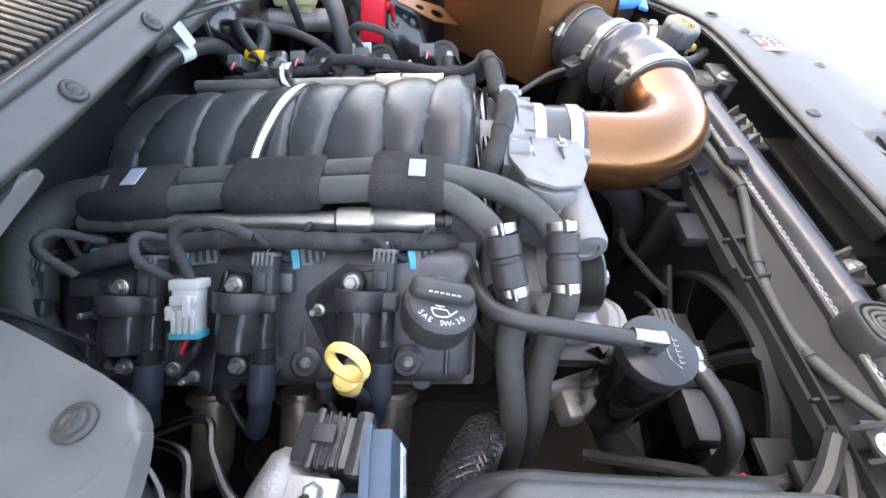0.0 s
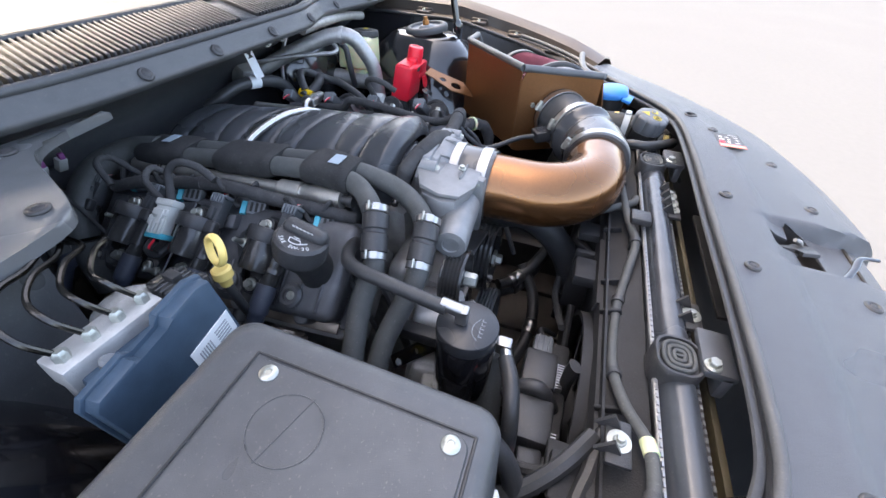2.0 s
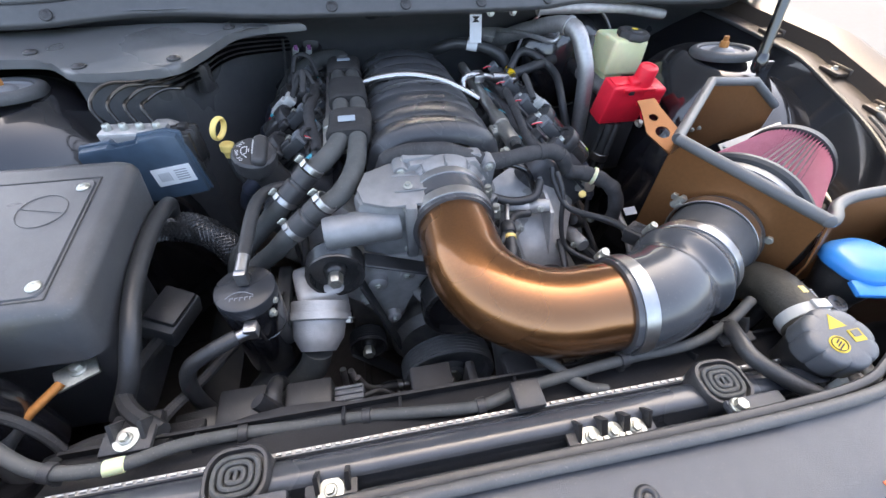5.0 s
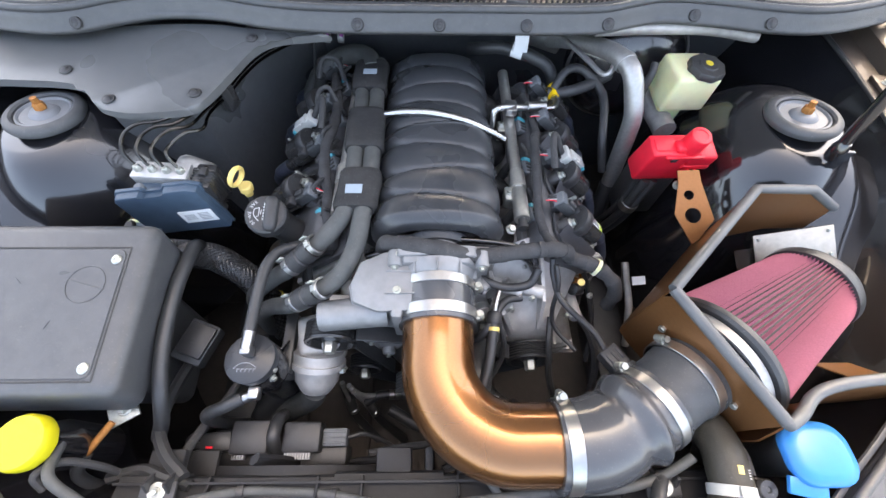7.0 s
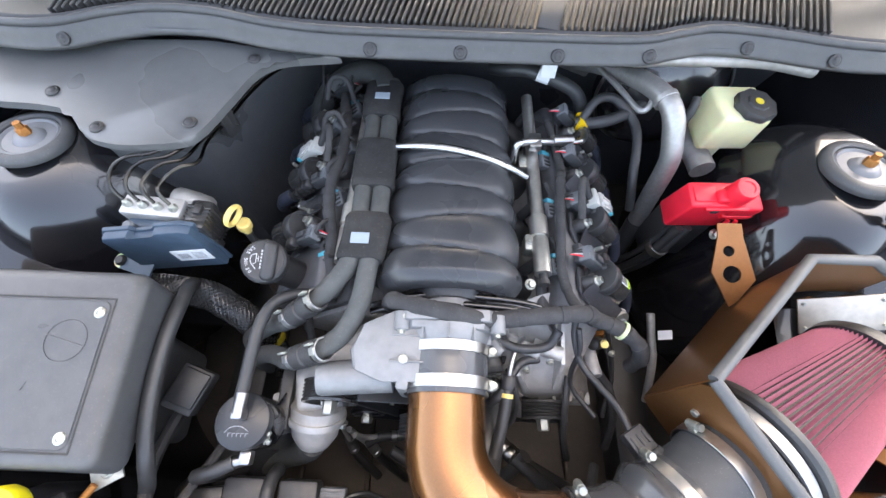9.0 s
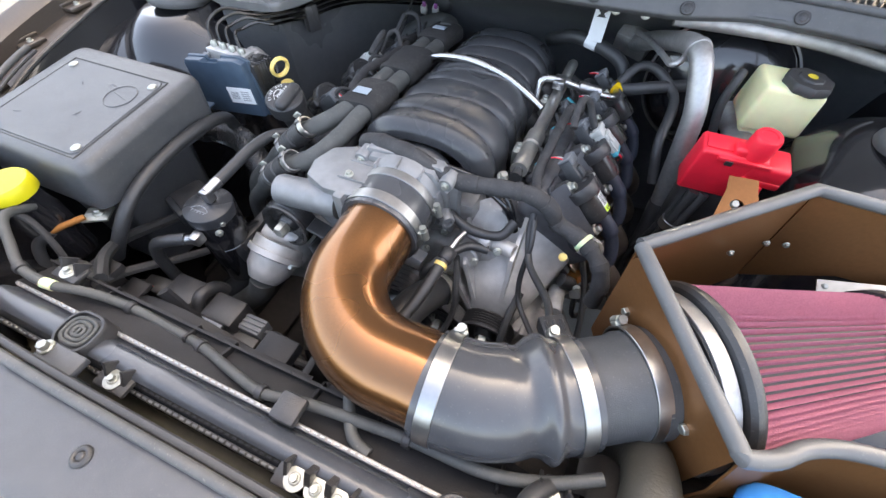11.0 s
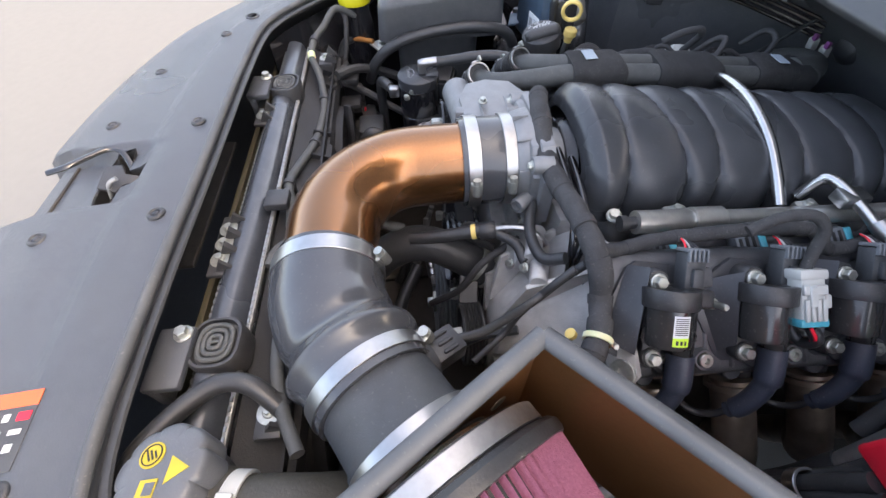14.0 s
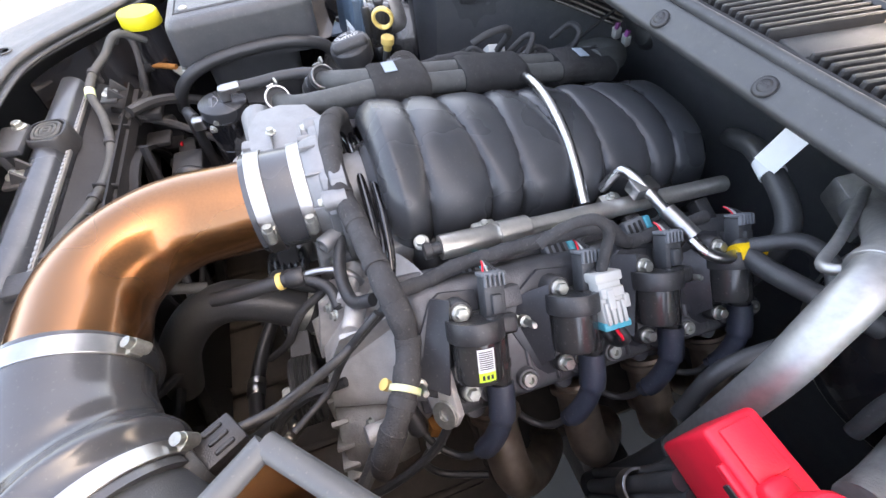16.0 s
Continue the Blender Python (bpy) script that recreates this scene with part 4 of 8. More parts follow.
# ---- throttle body ----
thr = thing("throttle_assembly", (EX, 0.18, 0.8), "silver cast aluminium throttle assembly with round motor housing", "throttle")
bm = B()
octo = [(-0.078, -0.034), (-0.056, -0.064), (0.050, -0.068), (0.078, -0.044), (0.080, 0.026), (0.054, 0.058), (0.0, 0.064), (-0.056, 0.060), (-0.078, 0.034)]
prism(bm, octo, 0.016, axes((EX, 0.206, 0.80), (0, -1, 0), (1, 0, 0)), 0.003)
small = [(x * 0.86, z * 0.93) for x, z in octo]
prism(bm, small, 0.012, axes((EX, 0.192, 0.80), (0, -1, 0), (1, 0, 0)), 0.005)
lathe(bm, [(0.064, 0.0), (0.0625, 0.010), (0.059, 0.020), (0.057, 0.022), (0.0545, 0.024), (0.0545, 0.068), (0.05, 0.070), (0.047, 0.070), (0.045, 0.01)], axes((EX, 0.188, 0.80), (0, -1, 0)), 56)
lathe(bm, [(0.044, 0.0), (0.044, 0.05), (0.04, 0.051), (0, 0.051)], axes((EX, 0.25, 0.79), (0, -1, 0)), 32)
for a in (25, 58, 90, 122, 155, 205, 335):
    c, sn = math.cos(radians(a)), math.sin(radians(a))
    box(bm, 0.010, 0.018, 0.003, axes((EX + 0.060 * c, 0.176, 0.80 + 0.060 * sn), (-sn, 0, c), (c, 0, sn)), 0.001)
for x, z in ((0.066, 0.842), (-0.062, 0.846), (0.064, 0.748), (-0.060, 0.750)):
    lathe(bm, [(0.0105, 0), (0.0105, 0.022), (0.0095, 0.024), (0, 0.024)], axes((EX + x, 0.202, z), (0, -1, 0)), 18)
lathe(bm, [(0.010, 0), (0.010, 0.022), (0.009, 0.024), (0.0065, 0.024), (0.006, 0.018), (0, 0.018)], axes((0.074, 0.182, 0.787), (0.6, -0.75, 0.05)), 20)
part("casting", bm, THROTTLE, thr, "silver cast body with ribs", sharp=35)
for x, z in ((0.066, 0.842), (-0.062, 0.846), (0.064, 0.748)):
    bolt(thr, (EX + x, 0.179, z), (0, -1, 0), HEXS)
bm = B()
prism(bm, [(-0.040, -0.004), (-0.024, -0.040), (0.006, -0.052), (0.028, -0.046), (0.040, -0.012), (0.040, 0.030), (-0.040, 0.030)], 0.088, axes((-0.066, 0.158, 0.749), (0.0, 0.0, 1), (0, -1, 0)), 0.008)
prism(bm, [(-0.046, -0.016), (-0.030, -0.050), (0.002, -0.062), (0.030, -0.056), (0.044, -0.022), (0.042, 0.034), (0.028, 0.05), (-0.03, 0.05), (-0.05, 0.034)], 0.005, axes((-0.05, 0.156, 0.840), (0.0, -0.05, 1), (0, -1, 0)), 0.002)
for q in (-0.018, 0.016):
    part("rib", box(B(), 0.046, 0.003, 0.004, Matrix.Translation((-0.04, 0.156 + q, 0.8455)), 0.0015, 2), THROTTLE, thr)
box(bm, 0.016, 0.10, 0.092, Matrix.Translation((-0.042, 0.153, 0.797)) @ pose(0, 0, 0, 0, 0, -4), 0.004, 2)
lathe(bm, [(0.0245, 0.0), (0.0235, 0.03), (0.0225, 0.095), (0.0205, 0.1), (0.012, 0.101), (0.011, 0.0985), (0, 0.0985)], axes((-0.062, 0.128, 0.802), (-1, -0.1, 0.0)), 32)
box(bm, 0.06, 0.03, 0.03, Matrix.Translation((-0.09, 0.137, 0.80)), 0.008, 3)
part("motor_housing", bm, THROTTLE, thr, "silver motor housing")
for p, d in (((-0.05, 0.116, 0.835), (0, -1, 0.1)), ((-0.05, 0.118, 0.757), (0, -1, 0)), ((-0.045, 0.14, 0.851), (0, 0, 1)), ((-0.045, 0.195, 0.851), (0, 0, 1))):
    bolt(thr, p, d, HEXS)

# ---- bronze intake pipe ----
Z = 0.80
PIPE = [(EX, 0.118, Z), (EX + 0.001, 0.085, Z)] + [(0.118 + 0.105 * math.cos(radians(a)), 0.05 + 0.105 * math.sin(radians(a)), Z) for a in range(180, 271, 5)] + [(0.15, -0.055, Z), (0.178, -0.056, Z)]
tagged(part("intake_pipe", tube(B(), PIPE, 0.0515, seg=64, res=4), COPPER), "polished bronze-coated metal intake pipe with one wide bend", "intake pipe")

cp = thing("throttle_coupler", (EX, 0.135, 0.8), "black rubber coupler with two band clamps", "coupler")
part("sleeve", lathe(B(), [(0.052, -0.036), (0.0565, -0.036), (0.057, -0.034), (0.057, 0.034), (0.0565, 0.036), (0.052, 0.036)], axes((EX, 0.138, Z), (0, -1, 0)), 48), SILICONE, cp, "black rubber sleeve")
clamp(cp, (EX, 0.116, Z), (0, -1, 0), 0.058, 0.016, (0.9, 0, 0.15))
clamp(cp, (EX, 0.160, Z), (0, -1, 0), 0.058, 0.014, (0.9, 0, 0.15))

# ---- rubber elbow, sensor housing ----
DIRV = Vector((0.848, 0.53, 0.0)).normalized()
PB = Vector((0.298, -0.010, Z))
el = thing("intake_elbow", (0.235, -0.04, 0.8), "glossy dark silicone rubber elbow with a raised rib", "elbow hose")
EPTS = [(0.162, -0.056, Z), (0.185, -0.056, Z), (0.215, -0.052, Z), (0.243, -0.041, Z), (0.268, -0.027, Z), PB - DIRV * 0.012, PB + DIRV * 0.012]
def elbow_r(u):
    return 0.0565 + 0.0075 * math.exp(-((u - 0.70) / 0.065) ** 2) - 0.003 * math.exp(-((u - 0.57) / 0.05) ** 2) + 0.001 * math.exp(-((u - 0.3) / 0.2) ** 2)
part("elbow", tube(B(), EPTS, elbow_r, seg=56, res=10), SILICONE, el)
clamp(el, (0.176, -0.056, Z), (1, 0.03, 0), 0.0575, 0.017, (-0.15, 0.95, 0.35))
clamp(el, PB - DIRV * 0.002, DIRV, 0.0575, 0.014, (-0.5, 0.8, 0.25))

PC = Vector((0.366, 0.035, Z))
mf = thing("air_flow_sensor", (0.33, 0.01, 0.8), "black plastic air flow sensor housing with plug", "sensor housing")
m = axes(PB, DIRV)
L = (PC - PB).length
part("housing", lathe(B(), [(0.05, -0.005), (0.0515, 0.012), (0.0525, 0.014), (0.0525, L - 0.03), (0.055, L - 0.026), (0.055, L - 0.012), (0.057, L - 0.01), (0.057, L + 0.03), (0.05, L + 0.03)], m, 56), MAFP, mf)
bm = B()
sd = Vector((-0.53, 0.848, -0.12)).normalized()
sp = PB + DIRV * 0.008 + sd * 0.05
lathe(bm, [(0.021, -0.02), (0.021, 0.004), (0.019, 0.007), (0, 0.007)], axes(sp, sd), 22)
part("sensor_boss", bm, MAFP, mf)
bm = B()
box(bm, 0.03, 0.022, 0.036, axes(sp + sd * 0.022, sd, DIRV), 0.003)
for k in range(3):
    box(bm, 0.004, 0.026, 0.016, axes(sp + sd * 0.024 + DIRV * (0.009 * (k - 1)), sd, DIRV), 0.001, 1)
part("plug", bm, PLASTIC, mf, "black wiring plug")
clamp(mf, PC - DIRV * 0.014, DIRV, 0.0575, 0.015, (-0.5, 0.8, 0.45))
part("sensor_wire", tube(B(), [sp + sd * 0.038, (0.248, 0.10, 0.782), (0.213, 0.155, 0.765), (0.199, 0.19, 0.785), (0.196, 0.212, 0.805)], 0.005), RUBBER, mf)

# ---- cone filter ----
flt = thing("cone_air_filter", (0.5, 0.11, 0.8), "pink pleated cone air filter with black rubber ends", "air filter")
FD = Vector((0.205, 0.118, -0.005)).normalized()
FB = Vector((0.398, 0.052, 0.803))
FL = 0.222
m = axes(FB, FD)
bm = B()
pl = 80
rings = []
for h, r in ((0.0, 0.094), (0.003, 0.0955), (FL * 0.5, 0.080), (FL - 0.003, 0.066), (FL, 0.064)):
    rings.append([bm.verts.new(m @ Vector(((r - (0.0088 if k % 2 else 0)) * math.cos(math.pi * k / pl), (r - (0.0088 if k % 2 else 0)) * math.sin(math.pi * k / pl), h))) for k in range(2 * pl)])
for a, b in zip(rings, rings[1:]):
    for k in range(2 * pl):
        bm.faces.new((a[k], a[(k + 1) % (2 * pl)], b[(k + 1) % (2 * pl)], b[k]))
part("pleats", bm, FILTER, flt, "pink cotton gauze pleats", sharp=25)
part("base_ring", lathe(B(), [(0.055, -0.03), (0.058, -0.03), (0.058, -0.024), (0.0872, -0.023), (0.0872, -0.006), (0.095, -0.005), (0.0985, -0.001), (0.0985, 0.005), (0.097, 0.008), (0.09, 0.0085)], m, 60, lambda u: 1), RUBBER, flt, "black rubber base ring")
part("end_cap", lathe(B(), [(0.064, FL - 0.011), (0.0695, FL - 0.010), (0.0695, FL + 0.004), (0.066, FL + 0.010), (0.06, FL + 0.011), (0.0, FL + 0.008)], m, 60), RUBBER, flt, "black rubber end cap")
part("clamp_band", ring(B(), 0.057, 0.0605, 0.006, m @ Matrix.Translation((0, 0, -0.028))), STEEL, flt, "steel band clamp")
part("base_band", ring(B(), 0.0868, 0.0905, 0.014, m @ Matrix.Translation((0, 0, -0.0145)), 60), ALU, flt, "wide bright steel band at the base")
# solid black cone that paints shade into the pleat valleys
part("groove_shade", lathe(B(), [(0.0895, 0.002), (0.0746, FL * 0.5), (0.0600, FL - 0.002)], m, 72), INK_GROOVE, flt, "black cone standing in for shade between the pleats")

# ---- heat shield ----
sh = thing("heat_shield", (0.45, 0.12, 0.75), "bronze sheet metal heat shield with black rubber edge trim", "heat shield")
C = [(0.65, 0.285, 0.84), (0.577, 0.284, 0.889), (0.485, 0.280, 0.896), (0.316, 0.120, 0.899), (0.418, -0.040, 0.878), (0.445, -0.028, 0.87), (0.47, -0.008, 0.866), (0.502, 0.004, 0.866), (0.56, 0.012, 0.863), (0.65, 0.016, 0.86)]

def sheet(a, b, drop_a, drop_b, hole=None, thick=0.0022):
    a, b = Vector(a), Vector(b)
    bm = B()
    n = 24
    rows = []
    la, lb = a - Vector((0, 0, drop_a)), b - Vector((0, 0, drop_b))
    strip(bm, [[a.lerp(b, i / n) for i in range(n + 1)], [a.lerp(la, 0.5).lerp(b.lerp(lb, 0.5), i / n) for i in range(n + 1)], [la.lerp(lb, i / n) for i in range(n + 1)]], thick)
    return bm

def front_sheet(a, b, drop, centre, rad):
    """Front wall of the shield with the round hole for the housing."""
    a, b = Vector(a), Vector(b)
    ux = (b - a)
    ux.z = 0
    w = ux.length
    ux.normalize()
    bm = B()
    n = 48
    c = Vector(centre)
    cx, cz = (c - a).dot(ux), c.z
    inner, outer = [], []
    for k in range(n):
        t = 2 * math.pi * k / n
        dx, dz = math.cos(t), math.sin(t)
        s = 9.0
        if dx > 1e-6: s = min(s, (w - cx) / dx)
        if dx < -1e-6: s = min(s, -cx / dx)
        top = a.z + (b.z - a.z) * 0.5
        if dz > 1e-6: s = min(s, (top - cz) / dz)
        if dz < -1e-6: s = min(s, (cz - (top - drop)) / -dz)
        px, pz = cx + dx * s, cz + dz * s
        if dz > 1e-6 and abs(pz - top) < 1e-4:
            pz = a.z + (b.z - a.z) * px / w
        inner.append(bm.verts.new(a + ux * (cx + dx * rad) + Vector((0, 0, cz + dz * rad - a.z))))
        outer.append(bm.verts.new(a + ux * px + Vector((0, 0, pz - a.z))))
    for k in range(n):
        j = (k + 1) % n
        bm.faces.new((inner[k], inner[j], outer[j], outer[k]))
    bmesh.ops.recalc_face_normals(bm, faces=bm.faces)
    bmesh.ops.solidify(bm, geom=bm.faces[:], thickness=0.0022)
    return bm

part("front_wall", front_sheet(C[3], C[4], 0.17, PC, 0.056), SHIELD, sh, "bronze front wall with a round opening", sharp=30)
part("engine_wall", sheet(C[2], C[3], 0.17, 0.17), SHIELD, sh, "bronze engine-side wall")
part("rear_wall", sheet(C[1], C[2], 0.11, 0.16), SHIELD, sh, "bronze rear wall")
part("corner_wall", sheet(C[0], C[1], 0.06, 0.11), SHIELD, sh, "bronze sloping end of the rear wall")
bm = B()
strip(bm, [[Vector(p) + Vector((0.002, -w, -d)) for p in C[4:]] for w, d in ((0.0, 0.0), (0.006, 0.02), (0.015, 0.06), (0.012, 0.16))], 0.0022)
part("outer_wall", bm, SHIELD, sh, "bronze outer wall")
part("edge_trim", tube(B(), [Vector(p) + Vector((0, 0, 0.002)) for p in C[:4]], 0.0075, seg=12, smooth=False), TRIMRUB, sh, "black rubber edge trim")
part("edge_trim", tube(B(), [Vector(C[3]) + Vector((0, 0, 0.002)), Vector(C[3]).lerp(Vector(C[4]), 0.5) + Vector((0, 0, 0.002)), Vector(C[4]).lerp(Vector(C[3]), 0.06) + Vector((0, 0, 0.002))] + [Vector(p) + Vector((0, 0, 0.002)) for p in C[4:]], 0.0075, seg=12, res=5), TRIMRUB, sh, "black rubber edge trim")
FN = Vector((-0.838, -0.545, 0))
for p in ((0.334, 0.093, 0.825), (0.400, -0.010, 0.827)):
    put("bolt", HEXS, sh, axes(p, FN) @ Matrix.Scale(1.3, 4))
for p in ((0.43, 0.218, 0.83), (0.475, 0.262, 0.82), (0.50, 0.274, 0.815)):
    put("rivet", HEXS, sh, axes(p, (0.2, -1, 0)) @ Matrix.Scale(0.7, 4))
bm = B()
prism(bm, [(-0.058, -0.028), (0.058, -0.028), (0.058, 0.028), (-0.058, 0.028)], 0.003, axes((0.615, 0.245, 0.782), (-0.25, -0.55, 0.75), (1, 0, 0.35)), 0.001)
pl8 = part("mount_plate", bm, BRUSHED, sh, "brushed aluminium mounting plate")
for dx, dy in ((-0.05, -0.02), (0.05, -0.02), (0.05, 0.02), (-0.05, 0.02)):
    put("rivet", HEXS, pl8, axes((0.615, 0.245, 0.782), (-0.25, -0.55, 0.75), (1, 0, 0.35)) @ Matrix.Translation((dx, dy, 0.003)) @ Matrix.Scale(0.6, 4))
bm = B()
strip(bm, [[(0.60, 0.03, 0.79), (0.66, 0.03, 0.79)], [(0.60, 0.06, 0.74), (0.66, 0.06, 0.74)]], 0.002)
part("lower_tab", bm, SHIELD, sh)
# arm bracket with two holes from shield to tower
ab = thing("shield_bracket", (0.45, 0.3, 0.79), "bronze sheet bracket with two round holes", "bracket")
def holed_plate(poly, holes, t, m):
    """A flat plate with round holes cut through it."""
    bm = B()
    loops = [poly] + [[(x + r * math.cos(math.tau * k / 24), y + r * math.sin(math.tau * k / 24)) for k in range(24)] for x, y, r in holes]
    edges = []
    for loop in loops:
        vs = [bm.verts.new((x, y, 0)) for x, y in loop]
        edges += [bm.edges.new((a, b)) for a, b in zip(vs, vs[1:] + vs[:1])]
    bmesh.ops.triangle_fill(bm, edges=edges, use_beauty=True)
    r = bmesh.ops.extrude_face_region(bm, geom=bm.faces[:])
    bmesh.ops.translate(bm, vec=(0, 0, t), verts=[g for g in r["geom"] if isinstance(g, bmesh.types.BMVert)])
    bmesh.ops.transform(bm, matrix=m, verts=bm.verts[:])
    return bm
part("plate", holed_plate([(-0.004, -0.008), (0.008, 0.0), (0.036, 0.034), (0.020, 0.10), (0.018, 0.122), (-0.018, 0.122), (-0.018, 0.10), (-0.028, 0.045)], [(0.002, 0.042, 0.0135), (-0.002, 0.078, 0.0085)], 0.0025, axes((0.449, 0.259, 0.780), (-0.1, -0.35, 0.95), (1, 0, 0))), SHIELD, ab)
# ---- ignition coils ----
def cpart(name, bm, material, parent, label=""):
    """A part of the coil, turned round so that the plug lies behind the bolt."""
    for v in bm.verts:
        v.co.x = -v.co.x
    return part(name, bm, material, parent, label)

def make_coil(low, sv):
    """A coil in its own frame: x along the engine, y down the slope, z off the cover; the upper bolt is at the origin."""
    c = thing("ignition_coil", (0, 0, 0), "black ignition coil with zinc bolts, plug and rubber boot", "ignition coil", "ignition coils")
    bm = B()
    if low:
        prism(bm, [(-0.024, -0.010), (-0.014, -0.018), (0.022, -0.016), (0.028, 0.08), (0.018, 0.094), (0.0, 0.096), (-0.036, sv + 0.014), (-0.05, sv + 0.010), (-0.053, sv - 0.002)], 0.004, Matrix.Translation((0, 0, -0.018)), 0.001)
    else:
        prism(bm, [(-0.052, 0.030), (-0.050, 0.016), (-0.040, 0.006), (-0.012, -0.018), (0.022, -0.016), (0.024, 0.085), (0.016, 0.094), (-0.010, 0.094), (-0.020, 0.086)], 0.004, Matrix.Translation((0, 0, -0.018)), 0.001)
    br = cpart("bracket", bm, BRACKET, c, "black bracket plate")
    # raised side of the bracket, sloping up to the coil
    edge = [((-0.022, -0.014), (-0.009, -0.014)), ((-0.034, 0.04), (-0.014, 0.035)), ((-0.050, sv - 0.002), (-0.018, sv + 0.010))] if low else [((-0.036, 0.006), (-0.012, -0.006)), ((-0.042, 0.026), (-0.014, 0.03)), ((-0.016, 0.084), (-0.012, 0.070))]
    bm = B()
    strip(bm, [[(a[0], a[1], -0.0145), ((a[0] + b[0]) / 2, (a[1] + b[1]) / 2, -0.006), (b[0], b[1], 0.006)] for a, b in edge], 0.002)
    cpart("side", bm, BRACKET, br, "sloping side of the bracket")
    bm = B()
    lathe(bm, [(0.0215, 0.013), (0.0228, 0.0135), (0.0228, 0.064), (0.0215, 0.068), (0, 0.068)], axes((0.011, -0.006, 0.008), (0, 1, 0)), 36)
    box(bm, 0.036, 0.05, 0.022, Matrix.Translation((0.011, 0.036, -0.006)), 0.003)
    cpart("body", bm, GLOSS, c, "gloss black coil body")
    bm = B()
    lathe(bm, [(0.0205, 0.0125), (0.0205, 0.0105), (0.0262, 0.0105), (0.0268, 0.0115), (0.0268, 0.0285), (0.0262, 0.0295), (0.0225, 0.0295)], axes((0.011, -0.006, 0.008), (0, 1, 0)), 36)
    box(bm, 0.030, 0.0185, 0.014, Matrix.Translation((0.034, 0.0140, 0.014)), 0.004, 3)
    lathe(bm, [(0.0125, -0.016), (0.0125, 0.002), (0.011, 0.004), (0, 0.004)], Matrix(), 20)
    box(bm, 0.022, 0.026, 0.018, Matrix.Translation((0.0, 0.014, -0.007)), 0.004, 2)
    lathe(bm, [(0.011, -0.016), (0.011, -0.004), (0.010, -0.002), (0, -0.002)], Matrix.Translation((0.005, 0.080, 0)), 18)
    box(bm, 0.020, 0.02, 0.012, Matrix.Translation((0.005, 0.071, -0.010)), 0.004, 2)
    cpart("band", bm, PLASTIC, c, "satin black mounting band")
    cpart("potting", lathe(B(), [(0.0, 0.0), (0.0205, 0.0), (0.0205, 0.0015), (0, 0.0015)], axes((0.011, 0.0085, 0.008), (0, -1, 0)), 28), POT, c, "yellowish potting")
    bm = B()
    lathe(bm, [(0.0115, 0.02), (0.0115, 0.086), (0.010, 0.088), (0, 0.088)], axes((0.0325, -0.006, 0.002), (0, 1, 0)), 20)
    lathe(bm, [(0.0125, 0.058), (0.0125, 0.064), (0.0115, 0.065)], axes((0.0325, -0.006, 0.002), (0, 1, 0)), 20)
    cpart("tower", bm, GLOSS, c, "black coil tower")
    bm = B()
    box(bm, 0.021, 0.042, 0.019, Matrix.Translation((0.0315, -0.010, 0.004)), 0.003)
    box(bm, 0.010, 0.018, 0.006, Matrix.Translation((0.0315, -0.006, 0.015)), 0.0015)
    plug = cpart("plug", bm, MAFP, c, "black wiring plug")
    bm = B()
    for k in range(5):
        box(bm, 0.0022, 0.012, 0.004, Matrix.Translation((0.0225 + 0.0045 * k, -0.028, 0.0145)), 0.0006, 1)
    box(bm, 0.023, 0.004, 0.018, Matrix.Translation((0.0315, -0.033, 0.005)), 0.001, 1)
    cpart("plug_crown", bm, RIBS, plug, "grey ribbed plug crown")
    for x, mt, lb in ((0.026, RED, "red wire"), (0.030, LTGREY, "pale wire"), (0.034, LOOM, "black wire"), (0.038, LOOM, "black wire")):
        cpart("wire", tube(B(), [(x, -0.032, 0.004), (x, -0.036, 0.002), (0.5 * x + 0.0155, -0.040, -0.004), (0.031, -0.043, -0.012)], 0.0010, seg=6), mt, plug, lb)
    bt = cpart("boot", tube(B(), [(0.0325, 0.074, 0.002), (0.0325, 0.090, 0.002), (0.032, 0.107, 0.001), (0.029, 0.126, -0.005), (0.022, 0.146, -0.016), (0.016, 0.157, -0.028)], lambda u: 0.0132 if u < 0.45 else (0.0108 if u < 0.92 else 0.0085), seg=18), BOOT, c, "dark blue rubber boot")
    cpart("plug_lead", tube(B(), [(0.017, 0.155, -0.026), (0.009, 0.168, -0.040), (-0.004, 0.172, -0.055), (-0.022, 0.16, -0.062), (-0.036, 0.140, -0.064)], 0.0042, seg=10), RUBBER, bt, "black spark plug lead")
    cpart("plug_cap", lathe(B(), [(0.007, -0.014), (0.0105, -0.012), (0.0115, 0.010), (0.008, 0.016), (0, 0.016)], axes((-0.042, 0.128, -0.066), (0.35, 0.8, 0.1)), 16), PLASTIC, bt, "black spark plug cap")
    put("bolt", HEX, c, Matrix.Translation((0, 0, 0.004)))
    put("bolt", HEX, c, Matrix.Translation((-0.005, 0.080, -0.002)))
    put("stud", STUD, c, Matrix.Translation((0.042, sv, -0.016) if low else (0.034, 0.03, -0.016)))
    return c

first = {}
COILS = []
